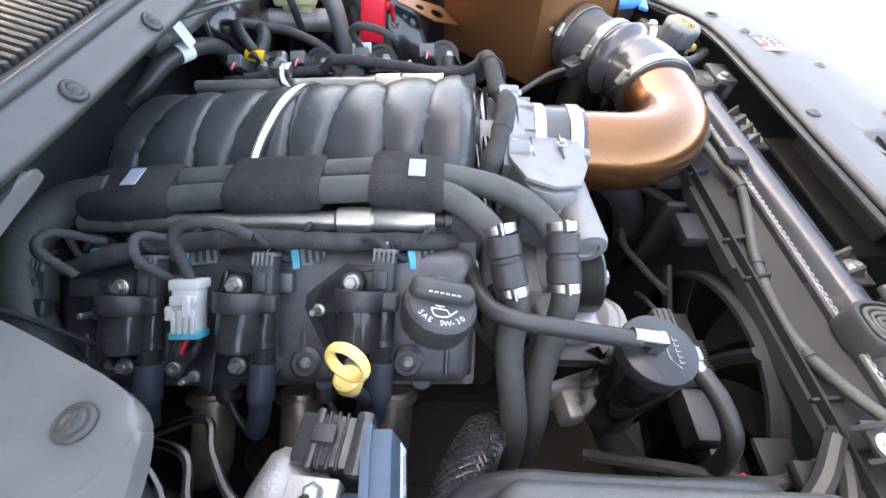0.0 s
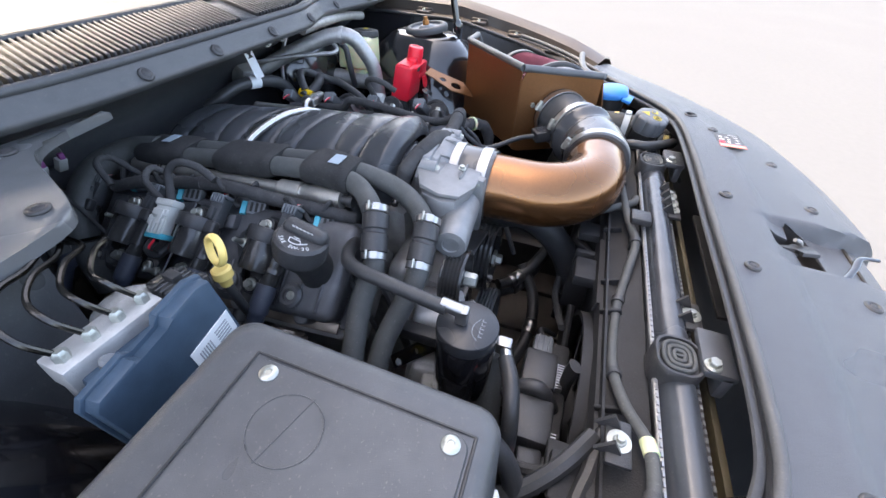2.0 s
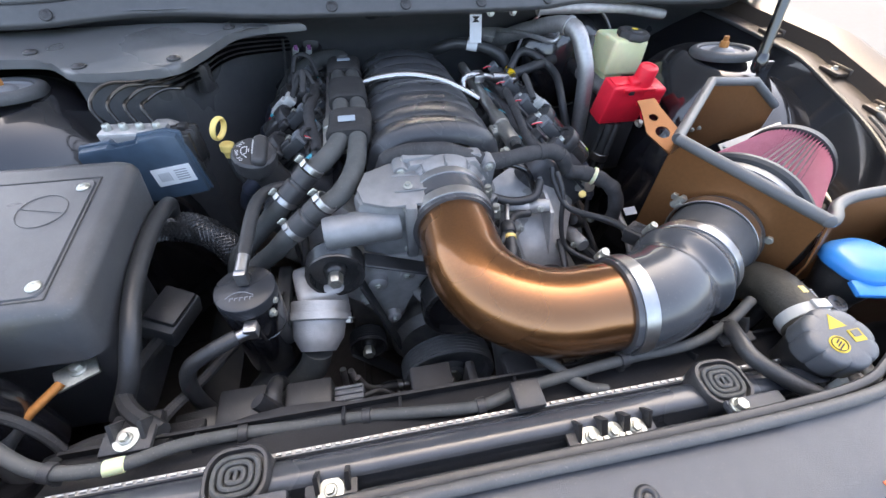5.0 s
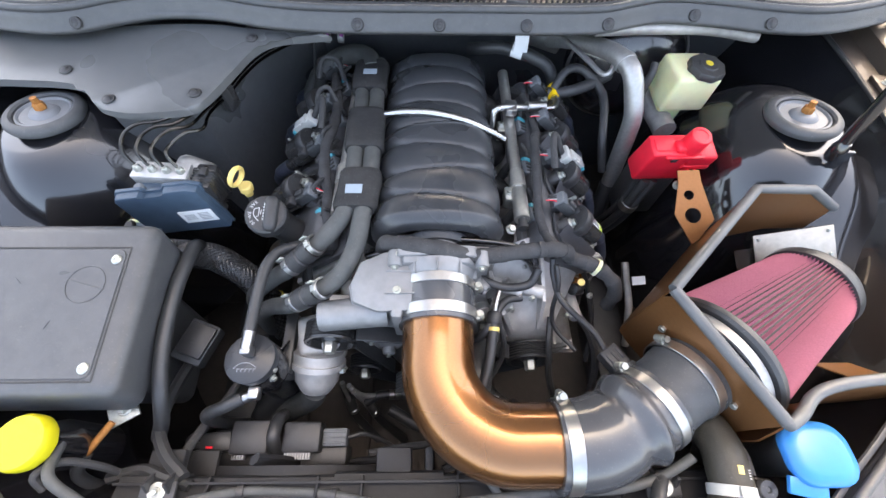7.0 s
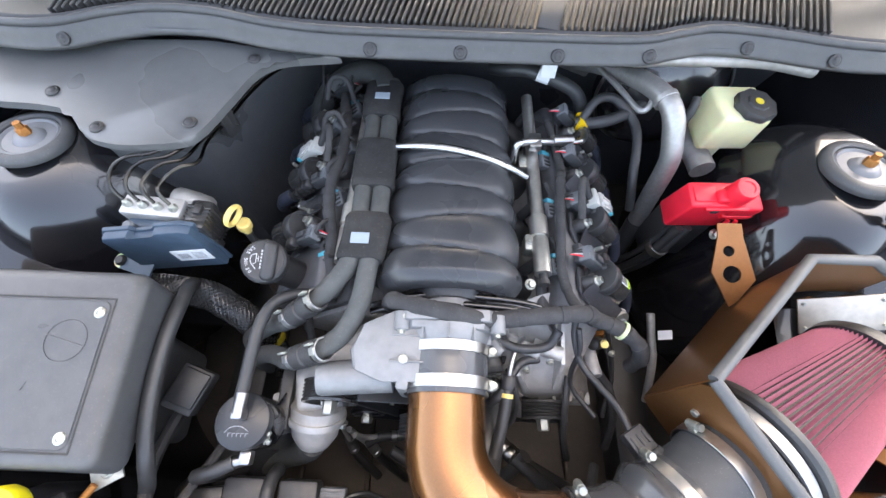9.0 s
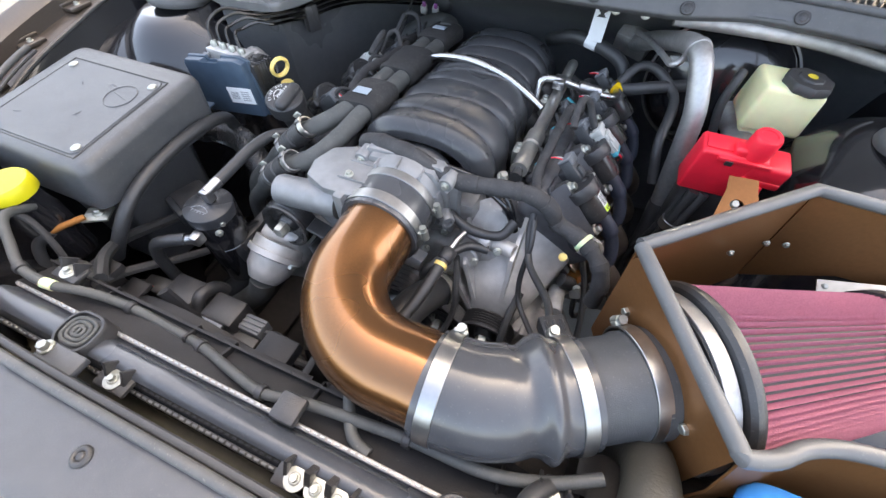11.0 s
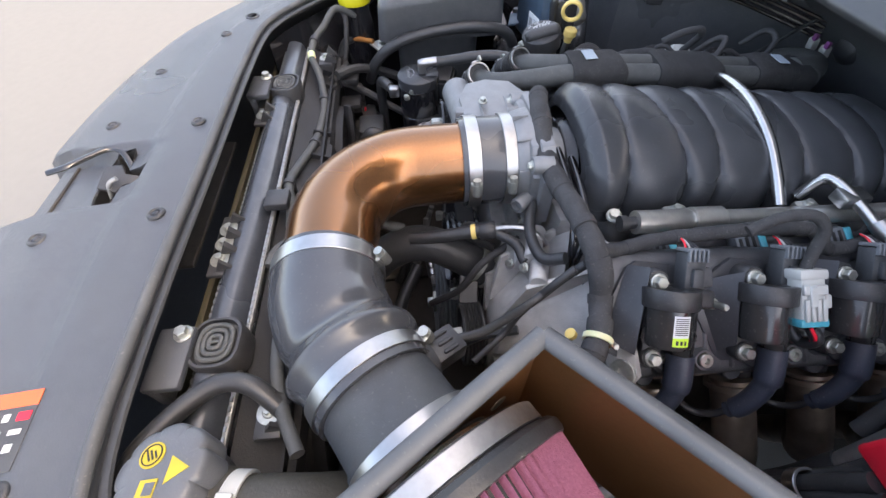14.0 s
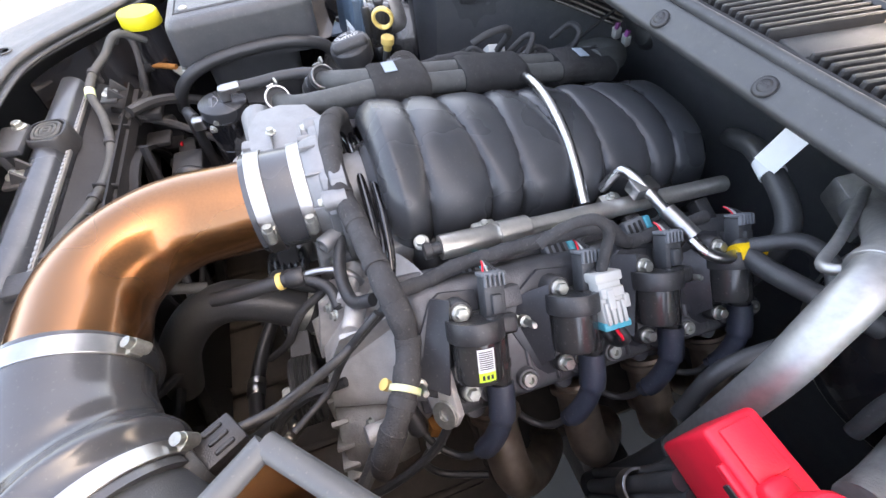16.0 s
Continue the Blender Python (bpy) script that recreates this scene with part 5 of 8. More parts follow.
for sx in (1, -1):
    for k in range(4):
        y = (0.271 + 0.104 * k) if sx > 0 else (0.363 + 0.117 * k - 0.003)
        low = (k % 2 == 0) == (sx > 0)
        u, s, o = bank(sx)
        m = Matrix((u * (-1 if sx > 0 else 1), s, o)).transposed().to_4x4()
        m = m @ Matrix.Rotation(-0.11 if sx > 0 else -0.04, 4, "Z")
        m.translation = lump(sx, 0.0, y, 0.0, BASE[sx])
        kind = (low, sx)
        if kind not in first:
            first[kind] = make_coil(low, 0.064 if sx > 0 else 0.096)
            first[kind].matrix_basis = m
            COILS.append(first[kind])
        else:
            COILS.append(copy_thing(first[kind], m))
# barcode sticker on one coil
bm = B()
mst = COILS[0].matrix_basis.copy()
stk = thing("coil_sticker", mst @ Vector((-0.011, 0.05, 0.031)), "white barcode sticker with a lime green end on the coil", "sticker")
def wrapped(y0, y1, r, a0, a1):
    """A small sheet bent round the coil body."""
    return [[mst @ Vector((-0.011 + r * math.sin(a0 + (a1 - a0) * k / 5), y, 0.008 + r * math.cos(a0 + (a1 - a0) * k / 5))) for k in range(6)] for y in (y0, y1)]
part("paper", strip(B(), wrapped(0.028, 0.049, 0.0231, -0.32, 0.36), 0.0002), WHITE, stk)
part("lime_end", strip(B(), wrapped(0.049, 0.0575, 0.0231, -0.32, 0.36), 0.0002), LIME, stk, "lime green end")
bm = B()
for k in range(9):
    y = 0.030 + 0.0019 * k
    strip(bm, wrapped(y, y + 0.0009, 0.0235, -0.24, 0.30))
part("bars", bm, INK_GROOVE, stk)
bm = B()
for k in range(3):
    strip(bm, wrapped(0.0515, 0.0555, 0.0235, -0.20 + 0.17 * k, -0.10 + 0.17 * k))
part("lime_marks", bm, INK_GROOVE, stk)

# white multi-plug connectors on each bank
def white_plug(sx, y, name="wiring_connector"):
    u, s, o = bank(sx)
    m = Matrix((u, s, o)).transposed().to_4x4()
    m.translation = lump(sx, 0.018, y, 0.022, BASE[sx])
    c = thing(name, m.translation, "pale grey multi-pin wiring connector with teal clip", "connector", "bank connectors")
    bm = B()
    box(bm, 0.027, 0.052, 0.018, m, 0.003)
    box(bm, 0.026, 0.010, 0.004, m @ Matrix.Translation((0, -0.008, 0.010)), 0.001, 1)
    box(bm, 0.008, 0.02, 0.006, m @ Matrix.Translation((-0.004, -0.002, 0.011)), 0.001, 1)
    box(bm, 0.031, 0.010, 0.021, m @ Matrix.Translation((0, -0.023, 0)), 0.002)
    box(bm, 0.007, 0.014, 0.010, m @ Matrix.Translation((0.0165, 0.004, 0.004)), 0.002)
    shell = part("shell", bm, LTGREY, c)
    for k in range(4):
        part("rib", box(B(), 0.0045, 0.022, 0.003, m @ Matrix.Translation((-0.0095 + 0.0063 * k, 0.012, 0.0105)), 0.0008, 1), LTGREY, shell)
    bm = B()
    box(bm, 0.031, 0.008, 0.020, m @ Matrix.Translation((0, 0.025, 0)), 0.002)
    part("clip", bm, TEAL, c, "teal locking clip")
    bm = B()
    tube(bm, [m @ Vector((0.004, 0.03, 0)), m @ Vector((0.012, 0.045, -0.002)), m @ Vector((0.01, 0.05, -0.02)), m @ Vector((0.0, 0.02, -0.03))], 0.006)
    part("lead", bm, RUBBER, c)
    bm = B()
    tube(bm, [m @ Vector((0.0, 0.03, 0.004)), m @ Vector((0.006, 0.042, 0.003)), m @ Vector((0.008, 0.046, -0.004))], 0.0018, seg=6)
    part("wire", bm, RED, c, "red wire")
    bm = B()
    tube(bm, [m @ Vector((0, -0.028, 0)), m @ Vector((0.004, -0.045, 0.006)), m @ Vector((0.008, -0.066, 0.014)), m @ Vector((-0.006, -0.08, 0.016)), m @ Vector((-0.035, -0.078, 0.010)), m @ Vector((-0.06, -0.066, 0.0))], 0.0055)
    part("loom", bm, LOOM, c)
    return c
white_plug(1, 0.415)
white_plug(-1, 0.512)

# ---- fuel rails and injectors ----
for sx, x, z in ((1, 0.152, 0.812), (-1, -0.147, 0.822)):
    fr = thing("fuel_rail", (x, 0.45, z), "polished steel fuel rail with injectors", "fuel rail", "fuel rails")
    y0, y1 = (0.282, 0.66) if sx > 0 else (0.285, 0.66)
    dz = lambda y: z + TILT * 0.7 * (y - 0.30)
    part("rail", tube(B(), [(x, y0, dz(y0)), (x, y1, dz(y1))], 0.0105, seg=20, smooth=False), NICKEL, fr)
    bm = B()
    lathe(bm, [(0.0132, 0), (0.0132, 0.06), (0.0115, 0.063), (0, 0.063)], axes((x, y0 - 0.003, dz(y0)), (0, 1, TILT * 0.7)), 20)
    lathe(bm, [(0.0145, 0.0), (0.0145, 0.035), (0.012, 0.038), (0, 0.038)], axes((x, y0 + 0.062, dz(y0 + 0.062)), (0, 1, TILT * 0.7)), 20)
    part("sleeve", bm, NICKEL, fr, "bright end sleeve")
    part("end_plug", lathe(B(), [(0.007, 0), (0.007, 0.012), (0.009, 0.013), (0.009, 0.02), (0, 0.02)], axes((x, y0, dz(y0)), (0, -1, 0)), 14), DARK, fr, "black end plug")
    for k in range(4):
        y = (0.305 if sx > 0 else 0.33) + 0.105 * k
        inj = part("injector", tube(B(), [(x, y, dz(y)), (x - sx * 0.012, y, dz(y) - 0.03), (x - sx * 0.022, y, dz(y) - 0.06)], 0.009, seg=12), PLASTIC, fr, "black injector")
        bm = B()
        box(bm, 0.03, 0.02, 0.018, axes((x + sx * 0.02, y, dz(y) - 0.02), (sx * 0.4, 0, 1), (1, 0, 0)), 0.003)
        part("injector_plug", bm, PLASTIC, inj, "black injector plug")
    for y in (0.335, 0.50):
        part("rail_clip", box(B(), 0.02, 0.028, 0.03, Matrix.Translation((x - sx * 0.014, y, dz(y) - 0.014)), 0.004), ZINC, fr)
    for y in (0.335, 0.50):
        bolt(fr, (x - sx * 0.016, y, dz(y) + 0.001), (0, 0, 1), HEXS)

# crossover pipe over the manifold
xo = thing("fuel_crossover_pipe", (0, 0.47, 0.85), "bright steel crossover pipe arched over the manifold", "pipe")
part("pipe", tube(B(), [(-0.135, 0.495, 0.79), (-0.115, 0.492, 0.815), (-0.10, 0.489, 0.828), (-0.06, 0.484, 0.846), (0.0, 0.477, 0.853), (0.06, 0.470, 0.843), (0.105, 0.465, 0.823), (0.138, 0.461, 0.803)], 0.0068, seg=16), STEEL, xo)
part("feed_pipe", tube(B(), [(0.118, 0.50, 0.795), (0.12, 0.512, 0.822), (0.135, 0.517, 0.828), (0.165, 0.524, 0.822), (0.20, 0.537, 0.808), (0.238, 0.546, 0.80), (0.252, 0.565, 0.795), (0.25, 0.585, 0.79)], 0.0062, seg=14), STEEL, xo)
bm = B()
box(bm, 0.022, 0.03, 0.016, Matrix.Translation((0.152, 0.522, 0.822)), 0.003)
lathe(bm, [(0.0095, 0), (0.0095, 0.04), (0, 0.04)], axes((0.185, 0.533, 0.815), (0.9, 0.25, -0.2)), 14)
part("fitting", bm, BRIGHT, xo)
part("yellow_cap", lathe(B(), [(0.011, 0), (0.012, 0.012), (0.011, 0.03), (0, 0.03)], axes((0.25, 0.585, 0.79), (0.1, 1, 0.1)), 16), AMBER, xo, "yellow quick-release collar")

# ---- heater hoses: wrapped pair along the right rail ----
def pair(off, r=0.0135):
    a = [(-0.118, 0.66, 0.81), (-0.12, 0.60, 0.818), (-0.116, 0.54, 0.825), (-0.115, 0.48, 0.832), (-0.113, 0.40, 0.84), (-0.112, 0.33, 0.846), (-0.118, 0.275, 0.846)]
    return [(x + off, y, z) for x, y, z in a]
h1 = pair(-0.014) + [(-0.155, 0.238, 0.838), (-0.19, 0.212, 0.822), (-0.225, 0.200, 0.79), (-0.257, 0.203, 0.755), (-0.285, 0.199, 0.728), (-0.310, 0.194, 0.70), (-0.325, 0.192, 0.655), (-0.33, 0.19, 0.60)]
h2 = pair(0.014) + [(-0.112, 0.215, 0.838), (-0.135, 0.172, 0.825), (-0.175, 0.150, 0.812), (-0.213, 0.146, 0.78), (-0.243, 0.157, 0.742), (-0.272, 0.166, 0.712), (-0.298, 0.167, 0.68), (-0.312, 0.168, 0.63), (-0.317, 0.168, 0.58)]
for pts, cl in ((h1, 8), (h2, 9)):
    hh = thing("heater_hose", pts[7], "grey ribbed rubber heater hose with clamped black joiner", "hose", "heater hoses")
    part("hose", tube(B(), pts, 0.0142, seg=18), HEATHOSE, hh)
    a, b = Vector(pts[cl]), Vector(pts[cl + 1])
    d = (b - a).normalized()
    part("joiner", lathe(B(), [(0.016, -0.025), (0.0175, -0.025), (0.0175, -0.006), (0.0155, -0.004), (0.0155, 0.0), (0.0175, 0.002), (0.0175, 0.024), (0.016, 0.025)], axes(a + d * 0.006, d), 24), PLASTIC, hh, "black joiner")
    part("clamp_band", ring(B(), 0.0145, 0.0168, 0.009, axes(a - d * 0.026, d), 24), BRIGHT, hh, "bright spring clamp")
    part("clamp_band", ring(B(), 0.0145, 0.0168, 0.009, axes(a + d * 0.036, d), 24), BRIGHT, hh, "bright spring clamp")
    for off in (-0.026, 0.036):
        up = Vector((-0.6, -0.3, 0.75))
        up = (up - d * up.dot(d)).normalized()
        side = d.cross(up)
        part("clamp_tab", box(B(), 0.010, 0.010, 0.0022, axes(a + d * off + up * 0.0178, up, side), 0.0006, 1), STEEL, hh, "raised clamp tab")
        part("clamp_tab", box(B(), 0.003, 0.012, 0.008, axes(a + d * off + up * 0.020 + side * 0.009, up, side), 0.0008, 1), ZINC, hh, "raised clamp tab")

wrap = thing("hose_wrap", (-0.112, 0.45, 0.84), "black woven sleeves round the heater hoses with pale blue labels", "hose wrap")
def band(y0, y1, w=0.034, h=0.019):
    pts = [p for p in spline(pair(0.0), 10) if y0 <= p.y <= y1]
    bm = B()
    rings = []
    for i, p in enumerate(pts):
        g = 0.0025 if i in (0, len(pts) - 1) else 0
        rings.append([bm.verts.new(p + Vector(((w - g) * math.copysign(abs(math.cos(a)) ** 0.6, math.cos(a)), 0, (h - g) * math.copysign(abs(math.sin(a)) ** 0.7, math.sin(a)))) + 0.0012 * Vector((noise.noise(p * 40 + Vector((a, 0, 0))), 0, noise.noise(p * 55)))) for a in (2 * math.pi * k / 22 for k in range(22))])
    for a, b in zip(rings, rings[1:]):
        for k in range(22):
            bm.faces.new((a[k], a[(k + 1) % 22], b[(k + 1) % 22], b[k]))
    bm.faces.new(rings[0][::-1])
    bm.faces.new(rings[-1])
    return bm
part("sleeve", band(0.275, 0.355), TAPE, wrap)
part("sleeve", band(0.40, 0.50), TAPE, wrap)
part("sleeve", band(0.555, 0.655), TAPE, wrap)
for y, z in ((0.302, 0.8672), (0.600, 0.8395)):
    bm = B()
    box(bm, 0.026, 0.017, 0.0012, Matrix.Translation((-0.117, y, z)) @ pose(0, 0, 0, 0 if y < 0.5 else -7, 0, 0), 0.0004, 1)
    part("label", bm, PALEBLUE, wrap, "pale blue label")
hose("rear_heater_hose", [(-0.119, 0.63, 0.815), (-0.13, 0.675, 0.81), (-0.165, 0.70, 0.80), (-0.205, 0.70, 0.785), (-0.245, 0.685, 0.755), (-0.27, 0.67, 0.71), (-0.28, 0.65, 0.64)], 0.021, HEATHOSE, "thick grey-black heater hose at the firewall", seg=18)

# ---- looms ----
def loom(pts, r, label="black cloth-taped wiring loom", material=None):
    lm = thing("wiring_loom", pts[0], label, "wiring loom")
    line = spline(pts, 8)
    part("sleeve", tube(B(), pts, lambda u: r * (1 + 0.05 * math.sin(90 * u) + 0.04 * math.sin(37 * u)), seg=12, res=8), material or LOOM, lm)
    step = max(4, int(0.05 / max(1e-4, (line[1] - line[0]).length)))
    for k in range(step, len(line) - 3, step):
        d = (line[k + 1] - line[k - 1]).normalized()
        part("tape_band", ring(B(), r * 0.9, r * 1.07, 0.010, axes(line[k], d), 16), LOOM, lm, "band of black cloth tape")
    return lm
loom([(-0.075, 0.225, 0.80), (-0.068, 0.222, 0.835), (-0.05, 0.214, 0.853), (-0.01, 0.204, 0.862), (0.03, 0.199, 0.858), (0.068, 0.198, 0.842), (0.10, 0.203, 0.834), (0.15, 0.208, 0.838), (0.187, 0.212, 0.836), (0.213, 0.218, 0.818), (0.23, 0.22, 0.79), (0.252, 0.213, 0.788), (0.271, 0.205, 0.785), (0.289, 0.193, 0.779), (0.302, 0.182, 0.768), (0.309, 0.173, 0.745), (0.308, 0.168, 0.71)], 0.0118, "thick black cloth-taped wiring loom across the engine front")
loom([(0.198, 0.217, 0.828), (0.187, 0.25, 0.814), (0.18, 0.29, 0.815), (0.182, 0.34, 0.82), (0.185, 0.40, 0.824), (0.19, 0.45, 0.822), (0.20, 0.475, 0.80), (0.198, 0.52, 0.795), (0.19, 0.60, 0.785)], 0.0075)
loom([(-0.155, 0.262, 0.80), (-0.168, 0.285, 0.812), (-0.172, 0.33, 0.815), (-0.181, 0.37, 0.822), (-0.184, 0.42, 0.826), (-0.178, 0.48, 0.818), (-0.180, 0.55, 0.806), (-0.19, 0.60, 0.80), (-0.20, 0.65, 0.785)], 0.0095)
for y, z in ((0.327, 0.822), (0.444, 0.824), (0.561, 0.808), (0.678, 0.79)):
    hose("coil_branch", [(-0.178, y + 0.03, z), (-0.186, y + 0.012, z + 0.012), (-0.192, y + 0.002, z + 0.008), (-0.19, y - 0.001, z)], 0.0034, LOOM, "short taped wire branch to a coil plug", "wire", seg=8)
    hose("injector_branch", [(-0.176, y - 0.03, z - 0.002), (-0.168, y - 0.038, z + 0.008), (-0.164, y - 0.034, z - 0.004)], 0.003, LOOM, "short taped wire branch to an injector", "wire", seg=8)
loom([(-0.18, 0.545, 0.815), (-0.195, 0.56, 0.835), (-0.215, 0.555, 0.825), (-0.22, 0.53, 0.80)], 0.0045)
loom([(-0.175, 0.62, 0.80), (-0.19, 0.645, 0.83), (-0.215, 0.64, 0.835), (-0.225, 0.615, 0.81)], 0.0045)
for a in (0, 1):
    hose("coolant_pipe", [(-0.10, 0.225 - 0.012 * a, 0.80 + 0.01 * a), (-0.02, 0.236 - 0.013 * a, 0.825), (0.06, 0.236 - 0.013 * a, 0.822), (0.12, 0.232 - 0.012 * a, 0.815), (0.155, 0.225 - 0.012 * a, 0.80), (0.175, 0.21, 0.76)], 0.0052, PAINT, "thin black coolant steam pipe", "pipe")
hose("bypass_hose", [(0.08, 0.185, 0.785), (0.12, 0.175, 0.775), (0.16, 0.18, 0.775), (0.175, 0.20, 0.79)], 0.007, RUBBER, "short black rubber bypass hose")
hose("coolant_hose", [(0.08, 0.14, 0.70), (0.075, 0.105, 0.73), (0.09, 0.11, 0.76), (0.12, 0.155, 0.76), (0.15, 0.165, 0.755)], 0.0065, RUBBER, "thin black coolant hose beside the pump")
rh = thing("radiator_hose", (0.085, 0.14, 0.73), "thick black rubber radiator hose with clamp", "hose")
part("hose", tube(B(), [(0.098, 0.135, 0.668), (0.088, 0.105, 0.69), (0.078, 0.065, 0.712), (0.072, 0.03, 0.715), (0.070, -0.01, 0.692), (0.074, -0.05, 0.64), (0.08, -0.08, 0.56)], 0.025, seg=24), RUBBER, rh)
part("clamp_band", ring(B(), 0.0255, 0.0275, 0.010, axes((0.092, 0.117, 0.682), (0.25, 0.8, -0.55)), 28), ZINC, rh, "dull band clamp")
part("inlet", lathe(B(), [(0.024, 0), (0.024, 0.03), (0.0265, 0.032), (0.0265, 0.036), (0, 0.036)], axes((0.108, 0.16, 0.652), (-0.3, -0.8, 0.5)), 24), CAST, rh, "cast hose inlet")
hose("sensor_lead", [(0.20, 0.20, 0.805), (0.206, 0.175, 0.78), (0.205, 0.15, 0.73), (0.215, 0.13, 0.70), (0.245, 0.09, 0.70)], 0.004, RUBBER, "thin black sensor lead", "wire")
tie = thing("cable_tie", (0.271, 0.205, 0.785), "yellow cable tie and cap on the loom", "cable tie")
part("strap", ring(B(), 0.0125, 0.0145, 0.006, axes((0.271, 0.205, 0.785), (0.037, -0.02, -0.009)), 20), CREAM, tie)
part("cap", lathe(B(), [(0.0055, 0), (0.006, 0.006), (0, 0.008)], axes((0.252, 0.192, 0.758), (-0.2, -0.6, 0.8)), 14), DIP, tie, "small yellow cap")

# ---- oil filler cap ----
oc = thing("oil_filler_cap", (-0.26, 0.272, 0.82), "black plastic oil filler cap with white oil can symbol", "oil cap")
od = Vector((0.12, -0.22, 0.96)).normalized()
om = axes((-0.258, 0.275, 0.832), od, (0, 1, 0))
part("neck", lathe(B(), [(0.027, 0.0), (0.027, 0.014), (0.0235, 0.018), (0.024, 0.06), (0.027, 0.085), (0, 0.085)], axes((-0.258, 0.277, 0.822), (0.40, 0.06, -0.88)), 28), DARK, oc, "black filler neck")
part("cap", lathe(B(), [(0.027, -0.022), (0.031, -0.018), (0.0325, 0.0), (0.0315, 0.006), (0.028, 0.009), (0, 0.009)], om, 44, lambda u: 1 + 0.012 * math.cos(2 * math.pi * 22 * u)), PLASTIC, oc)
part("grip", box(B(), 0.058, 0.021, 0.020, om @ Matrix.Translation((0.0, -0.009, 0.010)), 0.009, 4), PLASTIC, oc, "raised grip bar")

# ---- dipstick ----
dp = thing("dipstick", (-0.317, 0.335, 0.83), "yellow plastic dipstick ring on a dark tube", "dipstick")
dm = axes((-0.316, 0.342, 0.844), (0.9, -0.35, -0.2), (0.2, 0.05, 1))
bm = B()
rr = []
for k in range(28):
    a = 2 * math.pi * k / 28
    c = Vector((0.0165 * math.cos(a), 0.0155 * math.sin(a), 0))
    rr.append([bm.verts.new(dm @ (c + Vector((math.cos(a) * 0.0032 * math.cos(b), math.sin(a) * 0.0032 * math.cos(b), 0.0046 * math.sin(b))))) for b in (2 * math.pi * q / 10 for q in range(10))])
for a, b in zip(rr, rr[1:] + rr[:1]):
    for q in range(10):
        bm.faces.new((a[q], a[(q + 1) % 10], b[(q + 1) % 10], b[q]))
part("ring", bm, DIP, dp)
part("collar", lathe(B(), [(0.007, 0), (0.008, 0.008), (0.0115, 0.012), (0.0115, 0.022), (0.009, 0.024), (0, 0.024)], axes((-0.316, 0.345, 0.791), (0.05, 0.1, 1)), 16), DIP, dp)
part("tube", tube(B(), [(-0.316, 0.345, 0.795), (-0.312, 0.34, 0.76), (-0.295, 0.35, 0.70), (-0.28, 0.37, 0.6)], 0.006), RUBBER, dp)

# ---- battery box ----
bx = thing("battery_box", (-0.53, 0.11, 0.75), "matte dark grey plastic battery box with screwed lid", "battery box")
def ringsheet(levels, seg=6):
    bm = B()
    out = []
    for x0, x1, y0, y1, z, r in levels:
        loop = []
        for cx, cy, a0 in ((x1 - r, y1 - r, 0), (x0 + r, y1 - r, 90), (x0 + r, y0 + r, 180), (x1 - r, y0 + r, 270)):
            for k in range(seg + 1):
                a = radians(a0 + 90 * k / seg)
                loop.append((cx + r * math.cos(a), cy + r * math.sin(a), z))
        out.append([bm.verts.new(p) for p in loop])
    for a, b in zip(out, out[1:]):
        n = len(a)
        for k in range(n):
            bm.faces.new((a[k], a[(k + 1) % n], b[(k + 1) % n], b[k]))
    bm.faces.new(out[-1])
    bm.faces.new(out[0][::-1])
    return bm
def tiltz(bm, a, b, c):
    """Lean a form: z grows with y by a about y = b, below nothing under c."""
    for v in bm.verts:
        if v.co.z > c:
            v.co.z += a * (v.co.y - b)
    return bm
bm = ringsheet([(-0.67, -0.45, 0.03, 0.19, 0.56, 0.02), (-0.67, -0.435, 0.03, 0.20, 0.772, 0.02), (-0.69, -0.400, -0.006, 0.240, 0.773, 0.02), (-0.688, -0.400, -0.005, 0.241, 0.782, 0.02), (-0.675, -0.391, 0.000, 0.240, 0.843, 0.02), (-0.672, -0.3925, 0.002, 0.238, 0.850, 0.02), (-0.668, -0.397, 0.006, 0.233, 0.8555, 0.02), (-0.66, -0.405, 0.014, 0.223, 0.858, 0.018)])
part("body", tiltz(bm, 0.085, 0.11, 0.80), BOX, bx, sharp=50)
bm = ringsheet([(-0.636, -0.424, 0.020, 0.198, 0.855, 0.012), (-0.636, -0.424, 0.020, 0.198, 0.8565, 0.012), (-0.634, -0.426, 0.022, 0.196, 0.8598, 0.011)])
part("lid", tiltz(bm, 0.085, 0.11, 0.80), BOX, bx, "flat lid panel")
bm = B()
for a, b in (((-0.638, 0.018), (-0.638, 0.200)), ((-0.638, 0.200), (-0.422, 0.200)), ((-0.422, 0.200), (-0.422, 0.018)), ((-0.422, 0.018), (-0.638, 0.018))):
    za, zb = 0.8583 + 0.085 * (a[1] - 0.11), 0.8583 + 0.085 * (b[1] - 0.11)
    tube(bm, [(a[0], a[1], za), (b[0], b[1], zb)], 0.0013, seg=6, smooth=False)
part("lid_groove", bm, DARK, bx)
for x, y in ((-0.436, 0.181), (-0.435, 0.034), (-0.622, 0.183), (-0.622, 0.036)):
    part("screw", lathe(B(), [(0.0072, 0), (0.0072, 0.0012), (0.005, 0.0028), (0.003, 0.003), (0.0025, 0.002), (0, 0.002)], axes((x, y, 0.8598 + 0.085 * (y - 0.11)), (0, -0.085, 1)), 18), ZINC, bx, "bright lid screw")

ez = lambda y: 0.8602 + 0.085 * (y - 0.11)
bm = B()
